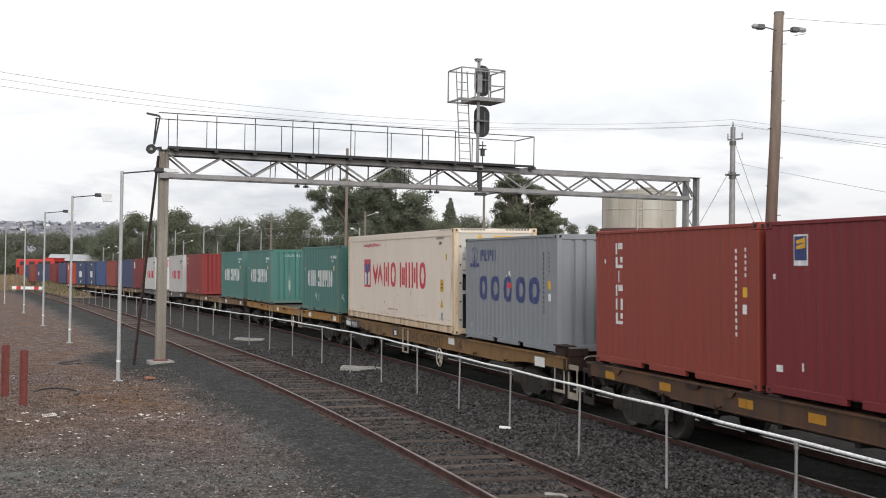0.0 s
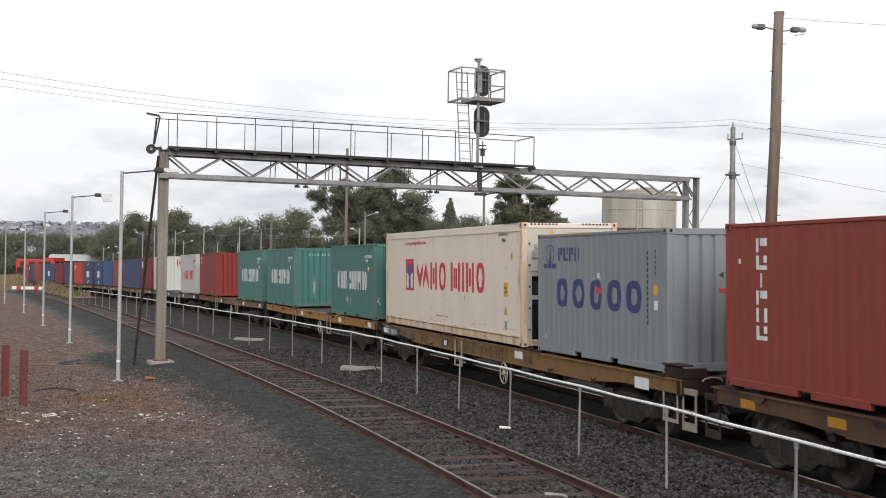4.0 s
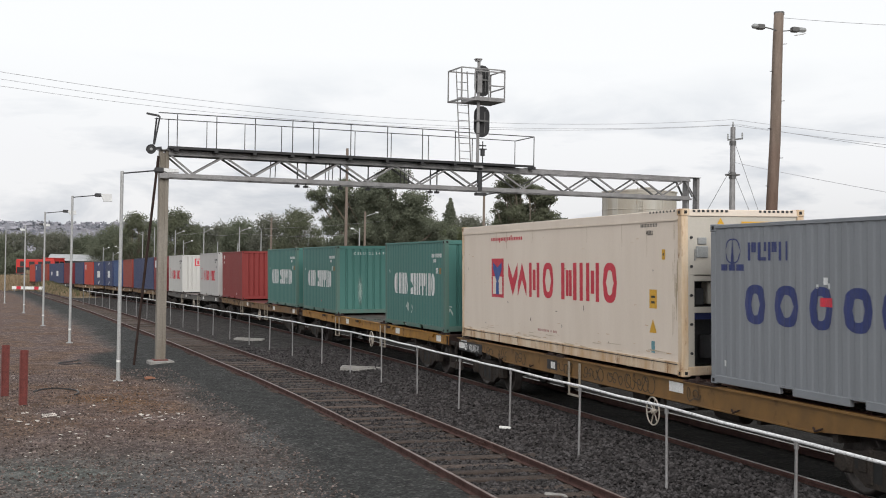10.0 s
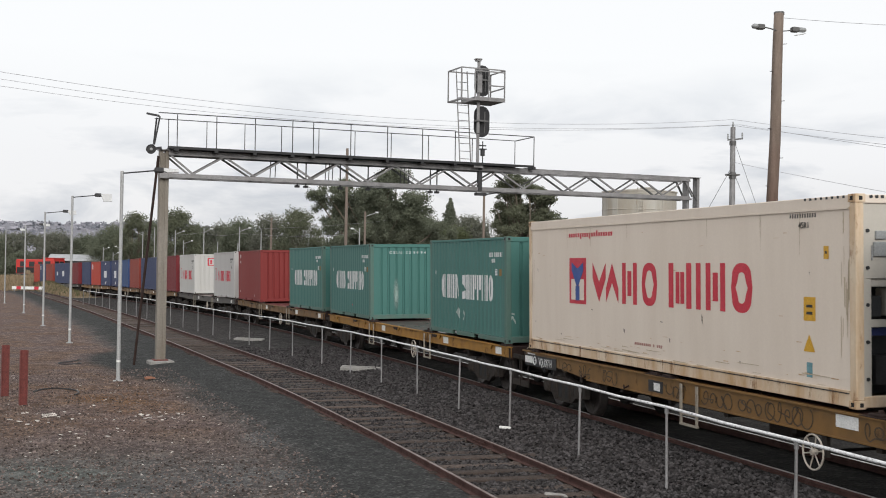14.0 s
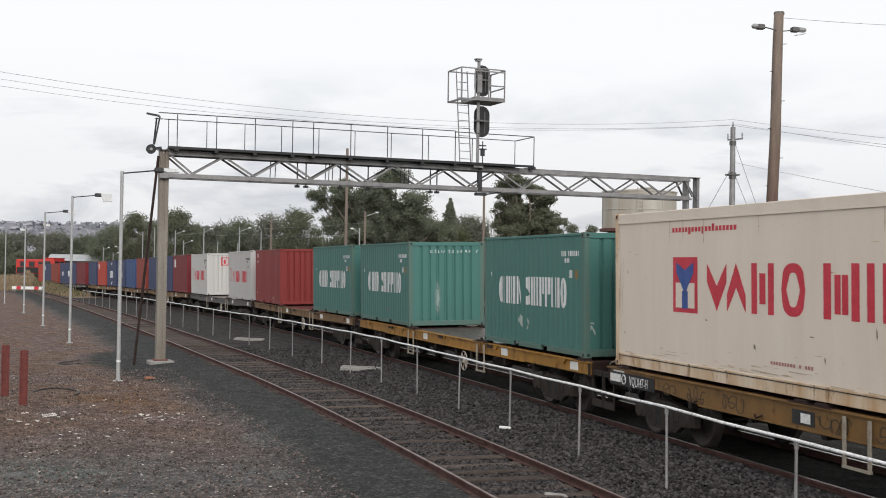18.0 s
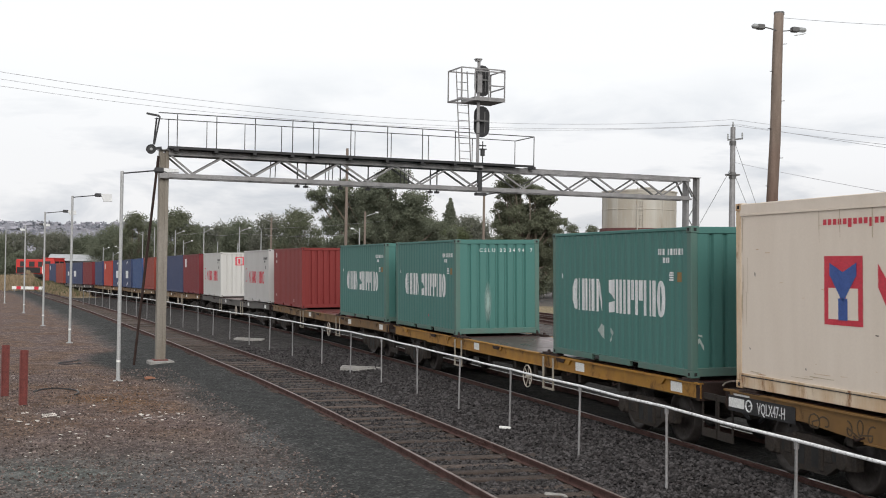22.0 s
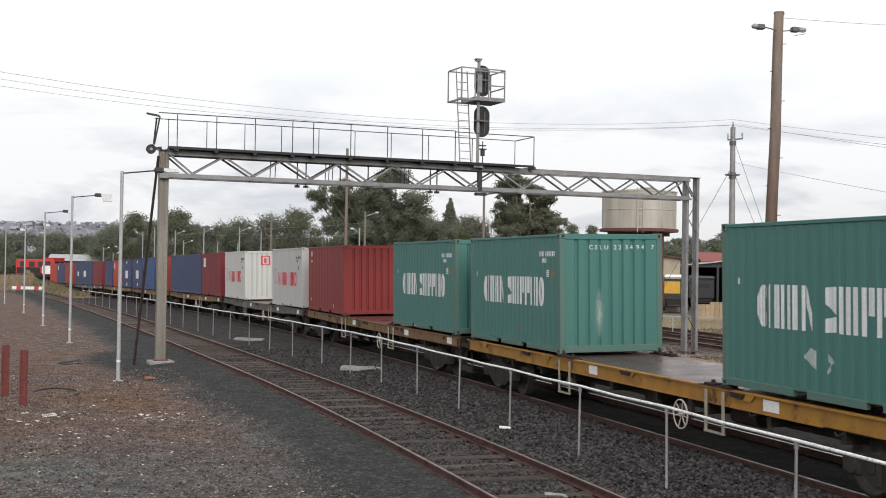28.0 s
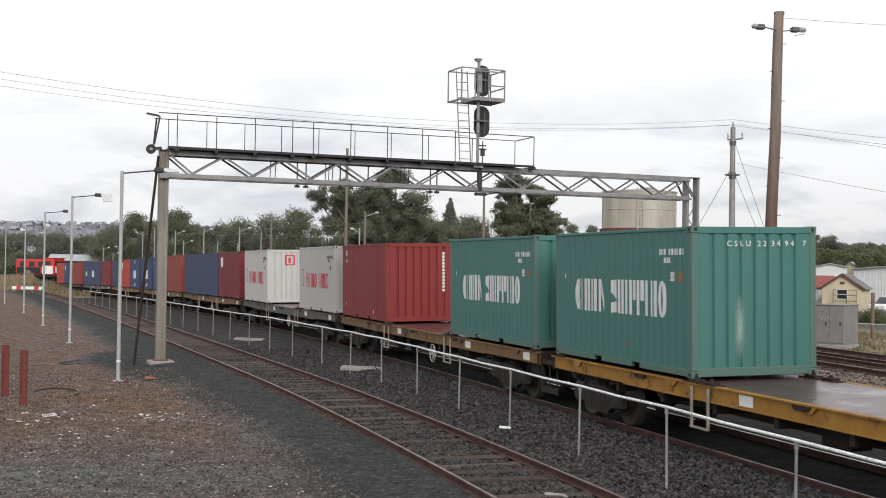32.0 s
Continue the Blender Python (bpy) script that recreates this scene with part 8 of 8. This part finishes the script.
def yard_fence():
    f = thing("pipe_fence", "low pale pipe fence along the far yard", "fence")
    pts = [(-58.0, 27.6), (-56.0, 29.2), (-53.2, 31.4), (-50.4, 33.7), (-47.7, 35.8), (-45.0, 38.0), (-42.0, 40.4)]
    for a in pts:
        part("post", G().tube((*a, ground_z(*a)), (*a, ground_z(*a) + 0.95), 0.03, seg=6), POLE_WHITE, f)
    for a, b in zip(pts, pts[1:]):
        part("rail", G().tube((*a, ground_z(*a) + 0.93), (*b, ground_z(*b) + 0.93), 0.03, seg=6), POLE_WHITE, f)
    gt = thing("yard_gate", "yellow steel tube gate in the far yard", "gate", pose(-74.4, 44.1, ground_z(-74.4, 44.1), 0, 0, 75) @ Matrix.Scale(0.72, 4))
    for x in (0, 1.25):
        part("gate_post", G().box(x - 0.09, x + 0.09, -0.06, 0.06, 0, 1.35, 0.01), YELLOW, gt)
    for z in (0.45, 0.8, 1.2):
        part("gate_bar", G().box(-1.2, 1.25, -0.03, 0.03, z - 0.05, z + 0.05), YELLOW, gt)
    part("gate_post", G().box(-1.29, -1.11, -0.06, 0.06, 0, 1.35, 0.01), YELLOW, gt)
    for x, y, h in ((-80.5, 51.9, 0.95),):
        solid("bollard", G().tube((0, 0, 0), (0, 0, h), 0.09, seg=10).tube((0, 0, h), (0, 0, h + 0.05), 0.09, 0.04, seg=10), YELLOW, "yellow steel bollard in the far yard", "bollard", pose(x, y, ground_z(x, y)))
    x, y = -53.0, 38.9
    solid("timber_post", G().box(-0.07, 0.07, -0.07, 0.07, 0, 2.3, 0.01), TIMBER_DARK, "dark timber fence post beside the cabinet", "post", pose(x, y, ground_z(x, y)))
    dg = thing("digger", "small orange rail machine with white sign", "machine", pose(-82.9, 54.3, ground_z(-82.9, 54.3), 0, 0, 20) @ Matrix.Scale(0.5, 4))
    part("body", G().box(-1.2, 0.3, -0.6, 0.6, 2.2, 3.4, 0.12), MACHINE_ORANGE, dg)
    part("cab", G().box(-0.5, 0.5, 0.7, 1.7, 1.2, 2.9, 0.1), GLASS, dg)
    part("sign", G().box(0.5, 0.54, 0.0, 1.5, 3.5, 4.0), WHITE, dg)
    part("legs", G().box(-0.8, -0.6, -0.5, -0.3, 0, 2.3).box(0.1, 0.3, 0.3, 0.5, 0, 3.6).box(-0.4, 0.2, -0.5, 1.6, 0.0, 1.25, 0.1), STEEL_DARK, dg)
    tm = thing("machine_tool", "old teal machine standing by the shed", "machine", pose(-83.9, 50.9, ground_z(-83.9, 50.9), 0, 0, 20) @ Matrix.Scale(0.7, 4))
    part("body", G().box(-0.8, 0.3, -0.8, 0.8, 0.0, 1.0, 0.15).tube((0, -0.3, 0.9), (0, -0.3, 1.5), 0.35, 0.25, 10), TEAL, tm)
    part("flywheel", G().lathe([(0.1, -0.06), (0.42, -0.06), (0.42, 0.06), (0.1, 0.06)], 16, (0.2, 0.5, 0.9), "x"), TEAL, tm)
    ch = thing("barrier", "red and white striped barrier beside the siding", "barrier", pose(-174.3, -6.1, ground_z(-174.3, -6.1), 0, 0, 74))
    for i in range(7):
        part("stripe", G().box(-2.1 + i * 0.6, -1.5 + i * 0.6, -0.05, 0.05, 0.35, 0.75), INK_RED if i in (1, 5) else WHITE, ch)
    for x in (-1.8, 1.8):
        part("leg", G().box(x - 0.05, x + 0.05, -0.04, 0.04, 0, 0.35), GALV, ch)


yard_fence()


def plank_fence():
    """Tan boards on two rails beside the yellow gate."""
    f = thing("plank_fence", "tan weathered board fence panel in the far yard", "fence", pose(-70.1, 38.2, ground_z(-70.1, 38.2), 0, 0, 73))
    tan = mat("tan_weathered_boards", (0.36, 0.265, 0.165), 0.8, second=(0.26, 0.195, 0.13), scale=3, amount=0.4, per_object=0.2)
    for i in range(8):
        part("board", G().box(i * 0.30, i * 0.30 + 0.285, 0.0, 0.03, 0.20, 1.36 if i > 2 else 1.2, 0.005), tan, f)
    for z in (0.3, 0.95):
        part("rail", G().box(0, 2.4, 0.03, 0.09, z, z + 0.09), tan, f)
    for x in (0.1, 1.2, 2.3):
        part("post", G().box(x - 0.05, x + 0.05, 0.09, 0.19, 0, 1.1), tan, f)


plank_fence()

# white posts and a low white panel under the tank
for x, y, top_, plates in ((-68.8, 31.5, 3.97, True), (-68.65, 32.1, 2.2, False), (-68.5, 32.6, 1.9, False), (-70.9, 33.6, 1.75, False), (-68.5, 32.85, 2.05, False)):
    z = ground_z(x, y)
    wp = thing("white_post", "slender white painted steel post in the yard", "post", pose(x, y, z, 0, 0, -25), "white yard posts")
    part("shaft", G().tube((0, 0, 0), (0, 0, top_ - z), 0.05, seg=8), POLE_WHITE, wp)
    part("foot", G().box(-0.14, 0.14, -0.14, 0.14, 0, 0.05), CONCRETE, wp)
    for k in range(3 if plates else 0):
        part("sign_plate", G().box(0.07, 0.09, -0.36 + 0.05 * k, 0.04, top_ - z - 0.42 - k * 0.48, top_ - z - 0.12 - k * 0.48, 0.005), LENS, wp, "white sign plate")
# an unidentified white shape; the boards and posts are invented
wp = thing("unknown_white_panels", "low unidentified white shape in the yard, built as board panels", "fence", pose(-84.6, 40.3, ground_z(-84.6, 40.3), 0, 0, 73))
for k in range(4):
    part("panel", G().box(k * 0.5, k * 0.5 + 0.46, 0, 0.04, 0.25, 1.55, 0.005), WHITE, wp)
for k in range(3):
    part("post", G().box(k * 0.95, k * 0.95 + 0.08, 0.04, 0.12, 0, 1.6), GALV_DARK, wp)


def parked_car(x, y, yaw, body, label):
    c = thing("car", label, "car", pose(x, y, ground_z(x, y), 0, 0, yaw), "parked cars")
    part("body", G().box(-4.0, 0.0, -0.85, 0.85, 0.30, 0.88, 0.14), body, c)
    part("cabin", G().prism([(-3.7, 0.86), (-3.3, 1.42), (-1.6, 1.46), (-0.9, 0.86)], -0.72, 0.72), GLASS, c)
    part("roof", G().box(-3.3, -1.6, -0.70, 0.70, 1.42, 1.48, 0.03), body, c)
    part("bumper", G().box(-0.05, 0.08, -0.80, 0.80, 0.32, 0.50, 0.03), LAMP_GREY, c)
    for sx in (-3.2, -0.8):
        for sy in (-0.78, 0.78):
            w = part("wheel", G().lathe([(0.1, -0.09), (0.31, -0.08), (0.31, 0.08), (0.1, 0.09)], 16, (sx, sy, 0.31), "y"), BLACK, c)
            part("hub_cap", G().lathe([(0.02, -0.10), (0.18, -0.095), (0.18, 0.095), (0.02, 0.10)], 12, (sx, sy, 0.31), "y"), LAMP_GREY, w)
    for sy in (-0.6, 0.6):
        part("headlight", G().box(0.0, 0.02, sy - 0.15, sy + 0.15, 0.60, 0.74), LENS, c)


parked_car(-90.0, 66.4, -70, WHITE, "parked white car beside the hut")
parked_car(-87.6, 67.6, -70, mat("pale_blue_car_paint", (0.30, 0.38, 0.48), 0.35, scale=2, amount=0.1, bump=0), "parked pale blue car beside the hut")


# ---- lamp poles among the far sidings ----
def yard_lamp(x, y, top, arm, timber=False, high_arm=True):
    z = ground_z(x, y)
    lp = thing("light_pole", "slender far yard pole with small lamp" if not timber else "tall timber pole in the far yard", "light pole", pose(x, y, z), "far yard poles")
    part("pole", G().tube((0, 0, 0), (0, 0, top - z), 0.11 if timber else 0.06, 0.085 if timber else 0.045, 8), TIMBER_GREY if timber else POLE_WHITE, lp)
    if arm:
        part("arm", G().tube((0, 0, top - z - 0.4), (0.2, arm, top - z - 0.1), 0.03, seg=5), POLE_WHITE, lp)
        part("lamp_head", G().box(0.0, 0.2, min(arm, arm + 0.24 * (1 if arm > 0 else -1)), max(arm, arm + 0.24 * (1 if arm > 0 else -1)), top - z - 0.12, top - z, 0.03), LENS, lp, "milky lamp cover")


for x, y, top, arm, timber in ((-155.7, 3.3, 4.9, 0.5, False), (-144, 7.4, 6.6, -0.6, False), (-138.7, 8.4, 7.0, 0.0, False), (-127.6, 9.8, 6.4, 0.7, False), (-142.6, 11.9, 5.7, 0.8, False), (-116.6, 11.6, 6.4, 0.6, False),
                               (-136.4, 15.1, 5.5, 0.0, False), (-100.7, 12.9, 6.1, 0.7, False), (-130.8, 16.6, 5.3, 0.0, False), (-120, 17.5, 6.3, 0.0, False), (-109.7, 16.9, 7.3, -0.8, True), (-73.8, 16.0, 10.3, 0.0, True),
                               (-92.8, 21.2, 6.0, -0.5, False), (-92.7, 21.6, 7.3, 0.8, True), (-150, 5.2, 5.0, -0.5, False), (-160, 4.6, 4.3, 0.5, False), (-147, 9.5, 5.0, 0.6, False), (-80.5, 27.25, 8.3, 0.0, True)):
    yard_lamp(x, y, top, arm, timber)
cable([(-144, 7.4, 6.4), (-116.6, 11.6, 6.0), (-100.7, 12.9, 5.6), (-92.8, 21.2, 5.6)], r=0.007, sag=0.25)
cable([(-160, 30, 9.5), (-109.7, 16.9, 6.9)], r=0.007, sag=0.3)
cable([(-160, 45, 10.0), (-100.7, 12.9, 5.9)], r=0.007, sag=0.3)


# ---- dry grass ----
VERGE_GRASS = leaves("dull_verge_grass", (0.24, 0.195, 0.125), (0.13, 0.115, 0.075))
def grass(name, label, count, place, heights, leaf, seed):
    r = random.Random(seed)
    g = G()
    for _ in range(count):
        x, y = place(r)
        z, h = ground_z(x, y) - 0.03, r.uniform(*heights)
        for _ in range(3):
            a, w = r.uniform(0, 6.3), h * r.uniform(0.10, 0.22)
            dx, dy = math.cos(a), math.sin(a)
            lx, ly = r.uniform(-0.35, 0.35) * h, r.uniform(-0.35, 0.35) * h
            g.add([(x - dx * w, y - dy * w, z), (x + dx * w, y + dy * w, z), (x + lx + dx * w * 0.2, y + ly + dy * w * 0.2, z + h)], [(0, 1, 2)])
    return tagged(new(name, g.mesh(name, leaf, fix=False)), label, "grass", kind="stuff")


def bank(r):
    x = -143 - 52 * r.random() ** 0.8
    f = r.uniform(0.30, 0.80)
    return x, siding_y(x) + (train_y(x) - siding_y(x)) * f


def far_bank(r):
    return r.uniform(-212, -187), r.uniform(-24, -5)


def yard_verge(r):
    x = r.uniform(-62, -30)
    return x, back_y(x) + r.uniform(4.6, 15)


grass("dry_grass", "dry straw-coloured grass on the bank", 4200, bank, (0.2, 0.6), DRY_GRASS, 31)
grass("dry_grass", "dry straw-coloured grass beyond the siding", 4200, far_bank, (0.3, 0.75), DRY_GRASS, 32)
grass("dry_grass", "dry straw-coloured grass along far yard", 5200, yard_verge, (0.05, 0.17), VERGE_GRASS, 33)
grass("green_grass", "greenish weeds along the far yard", 3200, yard_verge, (0.05, 0.20), GREEN_GRASS, 34)
grass("green_grass", "greenish weeds on the grassy bank", 900, bank, (0.3, 0.8), GREEN_GRASS, 35)


# ---- what moves: the train rolls along its line, its wheels turn ----
def motions():
    times = [i * 1.0 for i in range(33)]
    for ob, mid, off, sets in TRAIN:
        lift = 1.22 if not sets else 0.0
        walk(ob, [(t, line_pose(mid + rolled(t)) @ Matrix.Translation((off, 0, lift))) for t in times])
        steps = [i * 0.32 for i in range(101)]
        for ws in sets:
            at = ws.location.copy()
            walk(ws, [(t, Matrix.Translation(at) @ Euler((0, (rolled(t) + mid) / WHEEL_R, 0)).to_matrix().to_4x4()) for t in steps])


motions()
